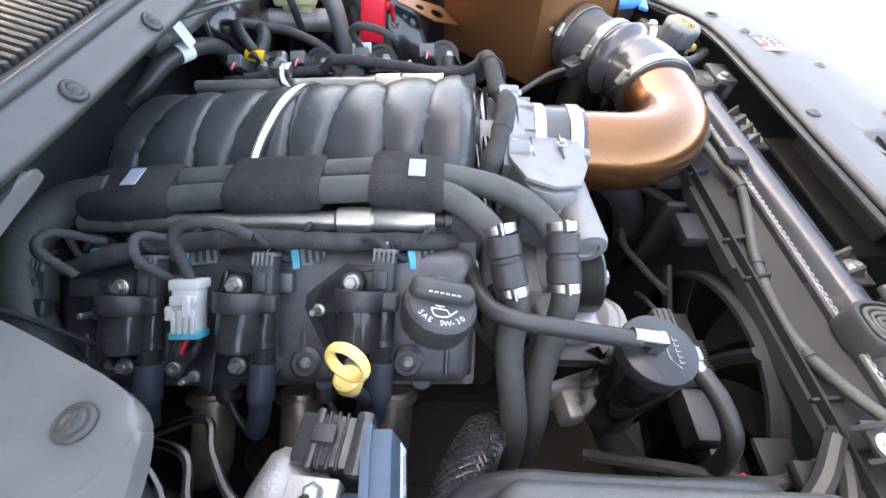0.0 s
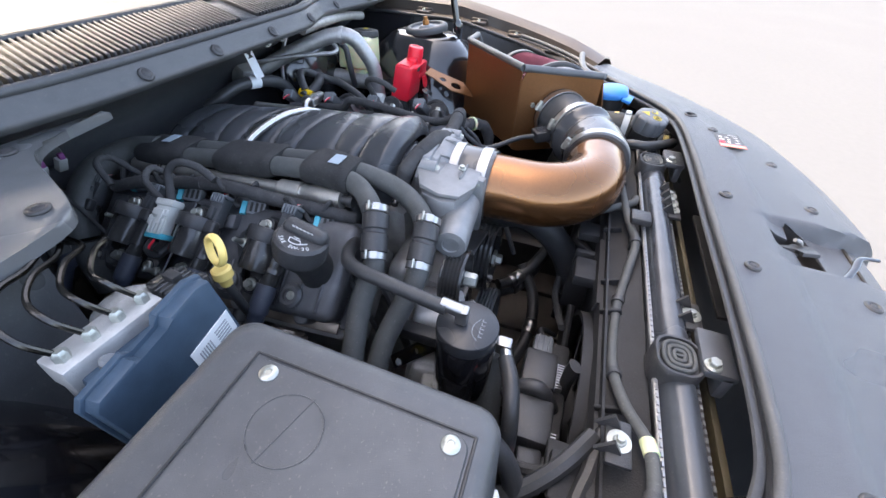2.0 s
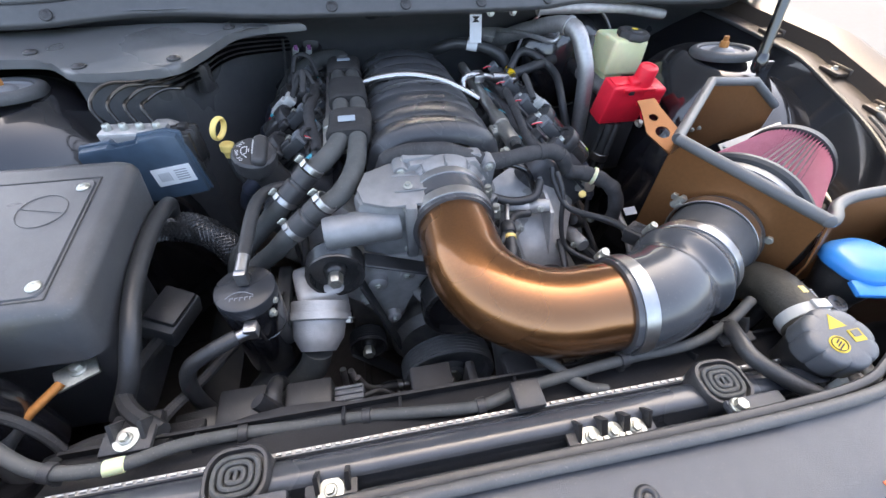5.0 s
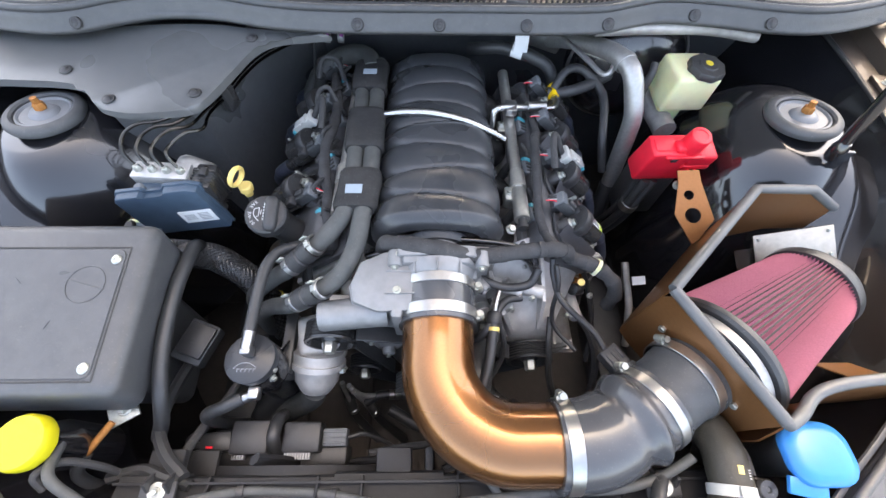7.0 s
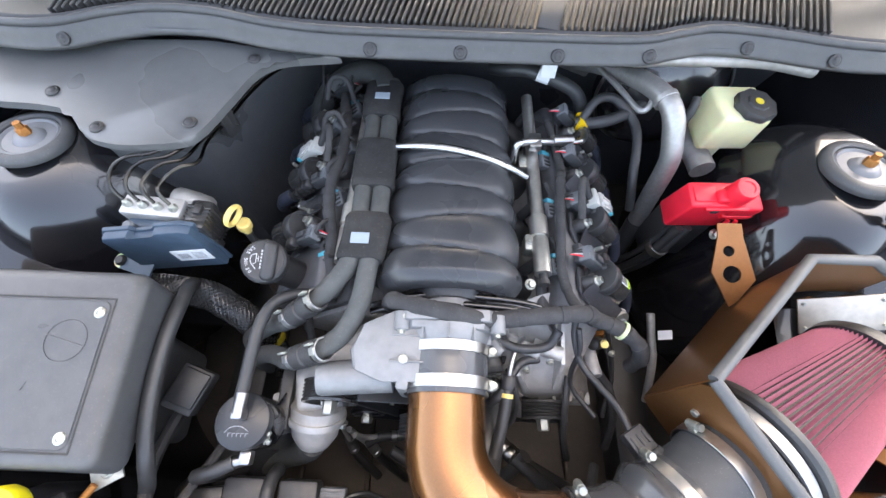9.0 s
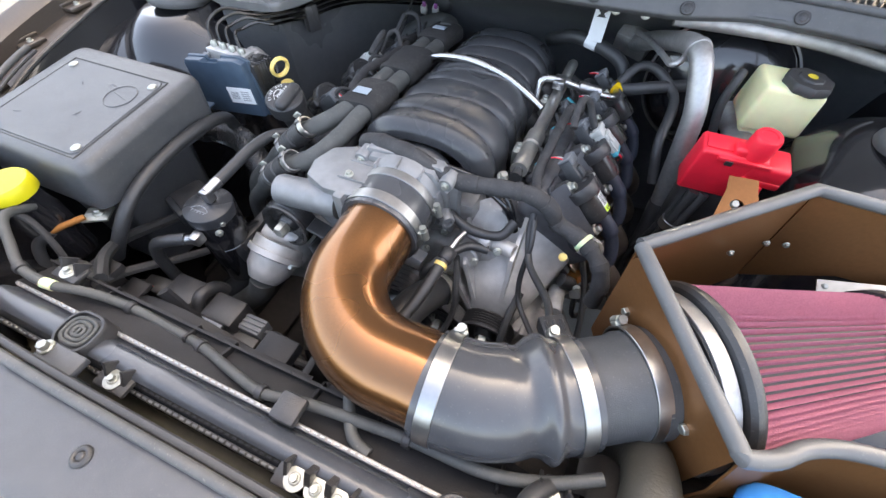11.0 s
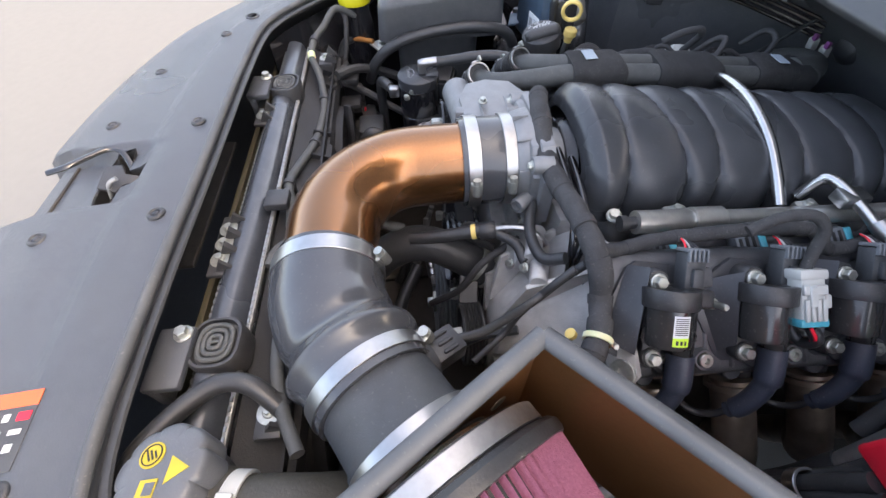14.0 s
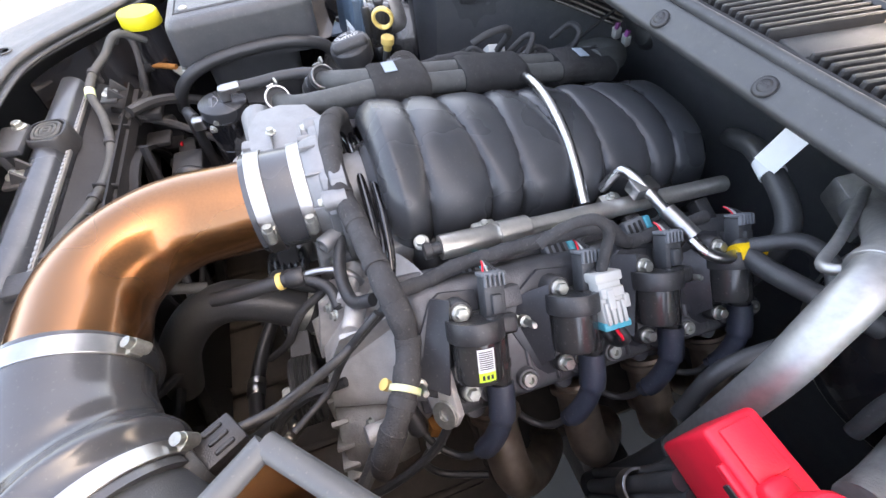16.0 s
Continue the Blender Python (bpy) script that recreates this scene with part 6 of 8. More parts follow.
tube(bm, [(-0.468 + 0.026 * math.cos(a), 0.145 + 0.026 * math.sin(a), ez(0.145 + 0.026 * math.sin(a))) for a in (2 * math.pi * k / 40 for k in range(41))], 0.0005, seg=6, smooth=False)
tube(bm, [(-0.495, 0.152, ez(0.152)), (-0.441, 0.138, ez(0.138))], 0.0006, seg=6, smooth=False)
part("embossed_ring", bm, BOX, bx, "faint embossed ring on the lid")
for x, y, a in ((-0.60, 0.06, 20), (-0.50, 0.09, 70), (-0.56, 0.15, 140)):
    part("scuff", box(B(), 0.012, 0.0014, 0.0006, Matrix.Translation((x, y, ez(y))) @ pose(0, 0, 0, 0, 0, a), 0.0002, 1), GREY, bx, "pale scuff on the lid")

# ---- ABS unit ----
ab = thing("brake_control_unit", (-0.43, 0.32, 0.76), "blue-grey brake control unit with alloy valve block and steel lines", "brake unit")
am = axes((-0.427, 0.314, 0.803), (0.07, -1, 0.06), (1, 0.07, 0.10))
bm = B()
prism(bm, [(-0.066, -0.050), (0.070, -0.052), (0.066, 0.046), (0.052, 0.052), (0.016, 0.052), (0.010, 0.043), (-0.020, 0.043), (-0.026, 0.050), (-0.062, 0.050), (-0.068, 0.042)], 0.013, am @ Matrix.Translation((0, 0, 0.006)), 0.003)
prism(bm, [(-0.069, -0.053), (0.073, -0.055), (0.070, 0.047), (0.054, 0.055), (0.014, 0.055), (0.008, 0.046), (-0.018, 0.046), (-0.024, 0.053), (-0.064, 0.053), (-0.071, 0.044)], 0.006, am, 0.0015)
part("controller", bm, BLUEGREY, ab, "blue-grey plastic controller with rimmed edge and notched top")
part("carrier", box(B(), 0.082, 0.026, 0.070, Matrix.Translation((-0.438, 0.328, 0.798)), 0.004), BLUEGREY, ab, "blue-grey carrier behind the controller")
part("valve_block", box(B(), 0.092, 0.032, 0.030, Matrix.Translation((-0.438, 0.352, 0.834)) @ pose(0, 0, 0, 0, 0, -4), 0.002), CAST, ab, "alloy valve block")
part("lower_block", box(B(), 0.085, 0.034, 0.060, Matrix.Translation((-0.438, 0.356, 0.788)), 0.003), DULLCAST, ab, "dull alloy lower block")
for x in (-0.466, -0.414):
    part("mount_stud", lathe(B(), [(0.007, 0), (0.007, 0.022), (0.0075, 0.023), (0.0075, 0.028), (0.0045, 0.031), (0, 0.031)], axes((x, 0.322, 0.822), (0.15, -0.15, 1)), 12), RIBS, ab, "grey rubber stud")
bm = B()
lathe(bm, [(0.033, 0), (0.033, 0.026), (0.031, 0.034), (0.024, 0.040), (0, 0.042)], axes((-0.408, 0.360, 0.806), (0.28, 0.85, 0.38)), 32)
part("motor", bm, DULLCAST, ab, "dull silver domed pump motor")
bm = B()
pm = Matrix.Translation((-0.370, 0.342, 0.815)) @ pose(0, 0, 0, 0, 0, -6)
box(bm, 0.034, 0.052, 0.062, pm, 0.005)
box(bm, 0.040, 0.012, 0.070, pm @ Matrix.Translation((0, -0.018, 0)), 0.003)
box(bm, 0.038, 0.006, 0.066, pm @ Matrix.Translation((0, 0.012, 0)), 0.002)
plug = part("main_plug", bm, GLOSS, ab, "black ribbed multi-way plug")
for k in range(3):
    part("rib", box(B(), 0.036, 0.0025, 0.064, pm @ Matrix.Translation((0, -0.006 + 0.006 * k, 0)), 0.0008, 1), GLOSS, plug)
part("plug_lock", box(B(), 0.012, 0.016, 0.008, pm @ Matrix.Translation((0.002, 0.006, 0.034)), 0.002), DARK, plug, "black locking tab")
bm = B()
prism(bm, [(-0.026, -0.010), (0.026, -0.016), (0.026, 0.016), (-0.026, 0.010)], 0.004, axes((-0.492, 0.288, 0.762), (0, -0.2, 1), (1, -0.2, 0)), 0.001)
part("mount_tab", bm, BLUEGREY, ab, "blue-grey mounting tab")
part("washer", ring(B(), 0.006, 0.013, 0.004, axes((-0.519, 0.296, 0.764), (0, -0.2, 1)), 20), CREAM, ab, "pale mounting washer")
part("grommet", lathe(B(), [(0.009, 0), (0.009, 0.006), (0.006, 0.010), (0, 0.010)], axes((-0.519, 0.296, 0.764), (0, -0.2, 1)), 16), DARK, ab, "black rubber grommet")
bm = B()
box(bm, 0.056, 0.030, 0.0012, am @ Matrix.Translation((0.036, -0.012, 0.0194)), 0.0003, 1)
lab = part("label", bm, WHITE, ab, "white barcode label")
bm = B()
for k in range(5):
    box(bm, 0.018, 0.0016, 0.0006, am @ Matrix.Translation((0.048, -0.020 + 0.004 * k, 0.0203)), 0, 1)
for k in range(6):
    box(bm, 0.0012, 0.014, 0.0006, am @ Matrix.Translation((0.016 + 0.003 * k, -0.012, 0.0203)), 0, 1)
part("print", bm, LIDMARK, lab)
for k in range(4):
    x, y = -0.473 + 0.0235 * k, 0.353 - 0.002 * k
    n = part("line_nut", lathe(B(), [(0.0065, 0), (0.0065, 0.008), (0.004, 0.011), (0, 0.011)], Matrix.Translation((x, y, 0.848)), 6), ZINC, ab, "zinc line nut")
    ex = 0.009 * k
    top = 0.898 - 0.004 * k
    part("brake_line", tube(B(), [(x, y, 0.852), (x - 0.012, y + 0.012, 0.878), (x - 0.008, y + 0.034, top - 0.006), (x + 0.012, y + 0.050, top), (x + 0.045 - 0.004 * k, y + 0.066, top - 0.006), (-0.378, 0.462, 0.892 - ex), (-0.362, 0.515, 0.884 - ex), (-0.345, 0.57, 0.882 - ex), (-0.325, 0.63, 0.872 - ex), (-0.29, 0.70, 0.852 - ex), (-0.24, 0.77, 0.83 - ex)], 0.0027, seg=8), BRAKE, ab, "dark steel brake line")
part("line_clip", box(B(), 0.022, 0.03, 0.05, Matrix.Translation((-0.366, 0.515, 0.853)) @ pose(0, 0, 0, 0, 0, -20), 0.005), PLASTIC, ab, "black line clip")

# ---- catch can ----
cc = thing("oil_catch_can", (-0.264, 0.06, 0.62), "anodised black oil catch can with grey printed lid and hoses", "catch can")
cm = axes((-0.262, 0.063, 0.008), (0, 0, 1))
part("can", lathe(B(), [(0.034, 0.615), (0.036, 0.619), (0.036, 0.700), (0.0352, 0.701), (0.0352, 0.7025), (0.036, 0.7035), (0.036, 0.7505), (0.0352, 0.752), (0, 0.752)], cm, 40), PAINT, cc)
part("lid", lathe(B(), [(0.0352, 0.7525), (0.0368, 0.754), (0.0368, 0.769), (0.0362, 0.7705), (0.0355, 0.771), (0, 0.771)], cm, 40), CANLID, cc, "satin black lid with grey printed mark")
bm = B()
tube(bm, [(-0.282, 0.048, 0.7795), (-0.274, 0.055, 0.7795), (-0.262, 0.056, 0.7795), (-0.250, 0.050, 0.7795)], 0.0005, seg=6)
for k in range(5):
    box(bm, 0.0042, 0.0009, 0.0005, Matrix.Translation((-0.275 + 0.0058 * k, 0.0475, 0.7795)), 0, 1)
    box(bm, 0.0009, 0.0045, 0.0005, Matrix.Translation((-0.2765 + 0.0058 * k, 0.0455, 0.7795)), 0, 1)
part("lid_mark", bm, LIDMARK, cc, "grey printed mark")
bm = B()
box(bm, 0.015, 0.015, 0.022, Matrix.Translation((-0.262, 0.071, 0.791)), 0.003)
lathe(bm, [(0.008, 0), (0.008, 0.026), (0, 0.026)], axes((-0.262, 0.071, 0.797), (0.05, 1, 0.1)), 14)
part("elbow_fitting", bm, BRIGHT, cc, "bright alloy elbow fitting")
bm = B()
box(bm, 0.016, 0.018, 0.018, Matrix.Translation((-0.256, 0.018, 0.752)), 0.003)
lathe(bm, [(0.0075, 0), (0.0075, 0.026), (0, 0.026)], axes((-0.256, 0.016, 0.752), (-1, -0.3, -0.15)), 14)
part("elbow_fitting", bm, BRIGHT, cc, "bright alloy elbow fitting")
part("breather_hose", tube(B(), [(-0.263, 0.09, 0.796), (-0.261, 0.125, 0.80), (-0.258, 0.165, 0.805), (-0.253, 0.20, 0.806), (-0.24, 0.225, 0.803), (-0.215, 0.238, 0.798), (-0.19, 0.242, 0.79), (-0.165, 0.245, 0.77)], 0.0088, seg=14), RUBBER, cc, "black rubber breather hose")
part("drain_hose", tube(B(), [(-0.272, 0.012, 0.75), (-0.30, 0.0, 0.746), (-0.33, -0.008, 0.728), (-0.343, -0.012, 0.68), (-0.34, -0.01, 0.60), (-0.335, 0.0, 0.5)], 0.0095, seg=14), RUBBER, cc, "black rubber lower hose")
bm = B()
box(bm, 0.02, 0.10, 0.02, Matrix.Translation((-0.235, 0.105, 0.70)), 0.003)
part("bracket", bm, DARK, cc)
for p in ((-0.231, 0.05, 0.765), (-0.234, 0.04, 0.752)):
    bolt(cc, p, (0.9, -0.4, 0), HEXS)

# ---- radiator assembly ----
rad = thing("radiator", (0, -0.15, 0.5), "black radiator with top tank, rubber mounts and bolts", "radiator")
bm = B()
rows = []
for i in range(25):
    x = -0.40 + 0.8 * i / 24
    rows.append([(x, -0.142, 0.70), (x, -0.142, 0.768), (x, -0.1445, 0.771), (x, -0.147, 0.768), (x, -0.149, 0.771), (x, -0.151, 0.7775), (x, -0.1545, 0.783), (x, -0.160, 0.7865), (x, -0.167, 0.7885), (x, -0.174, 0.788), (x, -0.1785, 0.785), (x, -0.181, 0.779), (x, -0.183, 0.769), (x, -0.185, 0.766), (x, -0.189, 0.767), (x, -0.191, 0.763), (x, -0.191, 0.70)])
strip(bm, rows)
part("top_tank", bm, TANK, rad, "black plastic top tank", sharp=30)
bm = B()
box(bm, 0.80, 0.05, 0.42, Matrix.Translation((0, -0.166, 0.48)), 0.004)
part("core", bm, OLIVE, rad, "dark finned core")
bm = B()
box(bm, 0.84, 0.03, 0.02, Matrix.Translation((0, -0.203, 0.722)), 0.004)
box(bm, 0.84, 0.008, 0.03, Matrix.Translation((0, -0.2115, 0.735)), 0.002)
part("condenser_edge", bm, OLIVE, rad, "dull brass-coloured condenser edge")
tooth = B()
box(tooth, 0.0055, 0.0028, 0.0022, Matrix(), 0.0006, 1)
tme = bpy.data.meshes.new("crimp_tooth")
tooth.to_mesh(tme)
tooth.free()
tme.materials.append(BRIGHT)
ume = tme.copy()
ume.materials.clear()
ume.materials.append(RIBS)
part("crimp_strip", box(B(), 0.80, 0.005, 0.006, Matrix.Translation((0, -0.1435, 0.771)), 0.001), DULLCAST, rad)
for k in range(88):
    put("crimp_tooth", tme, rad, Matrix.Translation((-0.396 + 0.009 * k, -0.1435, 0.7752)))
part("front_crimp_strip", box(B(), 0.80, 0.005, 0.006, Matrix.Translation((0, -0.1875, 0.767)), 0.001), DARK, rad, "dark crimped edge strip")
for k in range(88):
    put("crimp_tooth", ume, rad, Matrix.Translation((-0.392 + 0.009 * k, -0.1875, 0.7712)))
def mount(x):
    mt = part("rubber_mount", ringsheet([(x - 0.028, x + 0.028, -0.187, -0.136, 0.765, 0.02), (x - 0.028, x + 0.028, -0.187, -0.136, 0.793, 0.02), (x - 0.026, x + 0.026, -0.185, -0.138, 0.796, 0.018), (x - 0.0235, x + 0.0235, -0.1825, -0.1405, 0.796, 0.016), (x - 0.0225, x + 0.0225, -0.1815, -0.1415, 0.790, 0.015)]), PLASTIC, rad, "black rubber mount with looped core")
    bm = B()
    for s in (1.0, 0.68, 0.36):
        loop = [(x + 0.0185 * s * math.copysign(abs(math.cos(a)) ** 0.7, math.cos(a)), -0.1615 + 0.0155 * s * math.copysign(abs(math.sin(a)) ** 0.7, math.sin(a)), 0.7945) for a in (2 * math.pi * k / 24 for k in range(25))]
        tube(bm, loop, 0.0024, seg=8, smooth=False)
    box(bm, 0.003, 0.010, 0.004, Matrix.Translation((x, -0.1615, 0.7945)), 0.001)
    part("looped_core", bm, HEATHOSE, mt)
    bm = B()
    box(bm, 0.062, 0.034, 0.010, Matrix.Translation((x + 0.014, -0.198, 0.796)), 0.003)
    box(bm, 0.062, 0.012, 0.036, Matrix.Translation((x + 0.014, -0.207, 0.782)), 0.003)
    br = part("bracket", bm, GREY, mt, "grey bracket")
    bolt(br, (x - 0.008, -0.190, 0.801), (0, 0, 1), HEX)
for x in (-0.236, 0.238):
    mount(x)
def bolted_tab(x, y, z):
    bm = B()
    box(bm, 0.045, 0.024, 0.006, Matrix.Translation((x, y, z)), 0.002)
    for s in (-1, 1):
        prism(bm, [(-0.012, 0), (0.014, 0), (0.0, 0.02)], 0.004, axes((x + s * 0.013, y + 0.008, z), (1, 0, 0), (0, 1, 0)), 0.0005)
    t = part("bolt_tab", bm, PLASTIC, rad, "black bolted tab")
    part("washer", lathe(B(), [(0.0045, 0), (0.0112, 0), (0.0112, 0.0014), (0.0045, 0.0018)], Matrix.Translation((x, y, z + 0.003)), 20), ZINC, t, "zinc washer")
    bolt(t, (x, y, z + 0.0048), (0, 0, 1), HEXS)
for x in (-0.158, 0.082, 0.105, 0.128):
    bolted_tab(x, -0.186, 0.782)
bolted_tab(-0.345, -0.105, 0.775)
bolted_tab(0.305, -0.105, 0.775)
part("wire_clip", box(B(), 0.03, 0.03, 0.012, Matrix.Translation((0.037, -0.135, 0.785)), 0.003), PLASTIC, rad, "black wire clip")
bm = B()
box(bm, 0.05, 0.024, 0.0015, Matrix.Translation((-0.330, -0.166, 0.7795)), 0.0004, 1)
part("label", bm, PALEBLUE, rad, "faded paper label")

# fan shroud
SHROUD = mat("shroud_plastic", (0.022, 0.022, 0.024), 0.55, spec=0.3, bump=0.2, bscale=600, dust=0.06)
fs = thing("fan_shroud", (0, -0.08, 0.55), "black plastic radiator fan shroud with two round openings and ribs", "fan shroud")
def holed_wall(x0, x1, z0, z1, y, cx, cz, r, n=64):
    bm = B()
    inner, lip, outer = [], [], []
    for k in range(n):
        t = 2 * math.pi * (k + 0.5) / n
        dx, dz = math.cos(t), math.sin(t)
        s = min(((x1 - cx) if dx > 0 else (x0 - cx)) / dx, ((z1 - cz) if dz > 0 else (z0 - cz)) / dz)
        s = max(s, r * 1.01)
        inner.append(bm.verts.new((cx + dx * r, y + 0.012, cz + dz * r)))
        lip.append(bm.verts.new((cx + dx * (r + 0.006), y, cz + dz * (r + 0.006))))
        outer.append(bm.verts.new((cx + dx * s, y, cz + dz * s)))
    for k in range(n):
        j = (k + 1) % n
        bm.faces.new((inner[k], inner[j], lip[j], lip[k]))
        bm.faces.new((lip[k], lip[j], outer[j], outer[k]))
    bmesh.ops.recalc_face_normals(bm, faces=bm.faces)
    bmesh.ops.solidify(bm, geom=bm.faces[:], thickness=0.003)
    return bm
for cx, x0, x1 in ((-0.21, -0.42, 0.0), (0.21, 0.0, 0.42)):
    part("shroud_half", holed_wall(x0, x1, 0.34, 0.755, -0.098, cx, 0.565, 0.160), SHROUD, fs, "black shroud half with a round opening", sharp=30)
    part("opening_rim", ring(B(), 0.158, 0.165, 0.014, axes((cx, -0.083, 0.565), (0, 1, 0)), 56), SHROUD, fs)
    part("hub", lathe(B(), [(0.055, 0), (0.055, 0.03), (0.048, 0.035), (0, 0.035)], axes((cx, -0.095, 0.57), (0, 1, 0)), 30), SHROUD, fs, "black fan hub")
    for k in range(5):
        a = radians(18 + 72 * k)
        c, sn = math.cos(a), math.sin(a)
        bm = B()
        tube(bm, [(cx + 0.05 * c, -0.075, 0.57 + 0.05 * sn), (cx + 0.11 * math.cos(a + 0.12), -0.07, 0.57 + 0.11 * math.sin(a + 0.12)), (cx + 0.172 * math.cos(a + 0.2), -0.068, 0.57 + 0.172 * math.sin(a + 0.2))], 0.006, seg=8, flat=1.6)
        part("spoke", bm, SHROUD, fs)
    for k in range(7):
        a = 2 * math.pi * k / 7
        bm = B()
        rows = []
        for u in range(6):
            rr = 0.05 + 0.108 * u / 5
            a0 = a + 0.35 * u / 5
            rows.append([(cx + rr * math.cos(a0 + w), -0.098 + 0.02 * w, 0.57 + rr * math.sin(a0 + w)) for w in (0.0, 0.2, 0.4)])
        strip(bm, rows, 0.002)
        part("fan_blade", bm, SHROUD, fs)
for x0, x1, yb, zb in ((-0.42, -0.33, -0.088, 0.741), (-0.33, -0.13, -0.091, 0.742), (-0.13, 0.02, -0.087, 0.740), (0.02, 0.20, -0.091, 0.742), (0.20, 0.42, -0.088, 0.741)):
    bm = B()
    strip(bm, [[(x0 + (x1 - x0) * i / 4, y, z) for i in range(5)] for y, z in ((-0.140, 0.762), (-0.130, 0.756), (-0.11, 0.747), (yb, zb), (yb + 0.003, zb - 0.016))], 0.003)
    part("top_panel", bm, SHROUD, fs, "sloped black top panel", sharp=30)
for x in (-0.34, -0.295, -0.15, -0.09, 0.04, 0.12, 0.26):
    part("top_rib", box(B(), 0.004, 0.028, 0.010, Matrix.Translation((x, -0.103, 0.749)) @ pose(0, 0, 0, -22, 0, 0), 0.001, 1), SHROUD, fs)
for x, z, w, h in ((-0.37, 0.725, 0.05, 0.014), (-0.05, 0.722, 0.05, 0.02), (0.0, 0.66, 0.012, 0.13), (0.06, 0.722, 0.04, 0.016), (-0.405, 0.58, 0.012, 0.22), (-0.335, 0.690, 0.04, 0.01), (-0.385, 0.645, 0.04, 0.01)):
    part("rib", box(B(), w, 0.04, h, Matrix.Translation((x, -0.074, z)), 0.004), SHROUD, fs)
fc = thing("fan_control_module", (-0.24, -0.035, 0.64), "black fan control module with ribbed heat sink and plugs", "control module")
FZ = 0.652
part("case", box(B(), 0.06, 0.05, 0.04, Matrix.Translation((-0.285, -0.036, FZ)), 0.005), PLASTIC, fc)
part("case", box(B(), 0.06, 0.046, 0.038, Matrix.Translation((-0.205, -0.036, FZ - 0.004)), 0.005), PLASTIC, fc)
part("centre_rib", tube(B(), [(-0.246, -0.064, FZ - 0.02), (-0.246, -0.04, FZ + 0.022), (-0.246, -0.012, FZ + 0.014), (-0.246, 0.0, FZ - 0.01)], 0.0105), PLASTIC, fc)
for k in range(15):
    part("heat_fin", box(B(), 0.0014, 0.016, 0.010, Matrix.Translation(((-0.31 if k < 5 else -0.228) + 0.0042 * (k if k < 5 else k - 5), -0.06, FZ + 0.006)), 0, 1), BRIGHT, fc, "bright heat sink fin")
part("plug", box(B(), 0.05, 0.03, 0.028, Matrix.Translation((-0.342, -0.042, FZ - 0.004)) @ pose(0, 0, 0, 0, 0, 6), 0.004), DARK, fc, "black plug")
part("red_lock", box(B(), 0.010, 0.004, 0.006, Matrix.Translation((-0.348, -0.050, FZ + 0.0115)), 0.001), RED, fc, "red plug lock")
part("plug", box(B(), 0.04, 0.028, 0.026, Matrix.Translation((-0.155, -0.036, FZ - 0.012)), 0.004), RIBS, fc, "grey plug")
for k in range(3):
    part("plug_rib", box(B(), 0.036, 0.003, 0.004, Matrix.Translation((-0.155, -0.044 + 0.008 * k, FZ + 0.002)), 0.0008, 1), RIBS, fc)
part("plug_lead", tube(B(), [(-0.136, -0.036, FZ - 0.012), (-0.11, -0.03, FZ - 0.02), (-0.08, -0.04, FZ - 0.05), (-0.05, -0.06, FZ - 0.09)], 0.004), RUBBER, fc)
part("plug_lead", tube(B(), [(-0.366, -0.045, FZ - 0.004), (-0.39, -0.045, FZ - 0.01), (-0.41, -0.03, FZ - 0.05), (-0.415, 0.0, 0.5)], 0.005), RUBBER, fc)
part("carrier", box(B(), 0.22, 0.03, 0.05, Matrix.Translation((-0.245, -0.062, FZ - 0.035)), 0.005), PLASTIC, fc)

# wire hose along the radiator
RL = [(-0.47, -0.05, 0.80), (-0.455, -0.085, 0.82), (-0.43, -0.11, 0.80), (-0.394, -0.128, 0.79), (-0.345, -0.130, 0.783), (-0.30, -0.115, 0.768), (-0.25, -0.107, 0.752), (-0.20, -0.107, 0.745), (-0.126, -0.112, 0.75), (-0.06, -0.124, 0.762), (-0.009, -0.131, 0.770), (0.047, -0.121, 0.771), (0.161, -0.110, 0.772), (0.242, -0.108, 0.776), (0.30, -0.094, 0.784), (0.346, -0.072, 0.79)]
rl = thing("radiator_loom", RL[0], "grey-brown wiring conduit clipped along the radiator", "wiring loom")
part("conduit", tube(B(), RL, 0.0062, seg=14), HEATHOSE, rl)
for k in (3, 6, 8, 10, 12):
    d = (Vector(RL[k + 1]) - Vector(RL[k - 1])).normalized()
    cl = part("clip", ring(B(), 0.006, 0.0085, 0.009, axes(RL[k], d), 16), PLASTIC, rl, "black conduit clip")
    part("clip_foot", box(B(), 0.008, 0.014, 0.012, Matrix.Translation(Vector(RL[k]) + Vector((0, 0, -0.011))), 0.002), PLASTIC, cl)
tp = thing("conduit_tape", (-0.33, -0.143, 0.79), "yellow tape band on the conduit", "tape")
part("band", ring(B(), 0.006, 0.0072, 0.016, axes((-0.345, -0.130, 0.783), (1, 0.15, -0.2)), 18), CREAM, tp)
hose("vent_hose", [(0.055, 0.02, 0.73), (0.058, -0.03, 0.752), (0.064, -0.066, 0.76), (0.085, -0.102, 0.766), (0.107, -0.130, 0.768), (0.13, -0.138, 0.766)], 0.0065, HEATHOSE, "grey rubber vent hose under the intake pipe")
hose("overflow_hose", [(0.305, -0.092, 0.78), (0.286, -0.118, 0.797), (0.283, -0.146, 0.80), (0.300, -0.172, 0.799), (0.328, -0.198, 0.796), (0.348, -0.208, 0.79), (0.375, -0.212, 0.775)], 0.0088, RUBBER, "black rubber overflow hose round the coolant cap")

# ---- coolant filler ----
cf = thing("coolant_filler", (0.357, -0.15, 0.78), "black coolant filler with grey printed cap and side hose", "coolant filler")
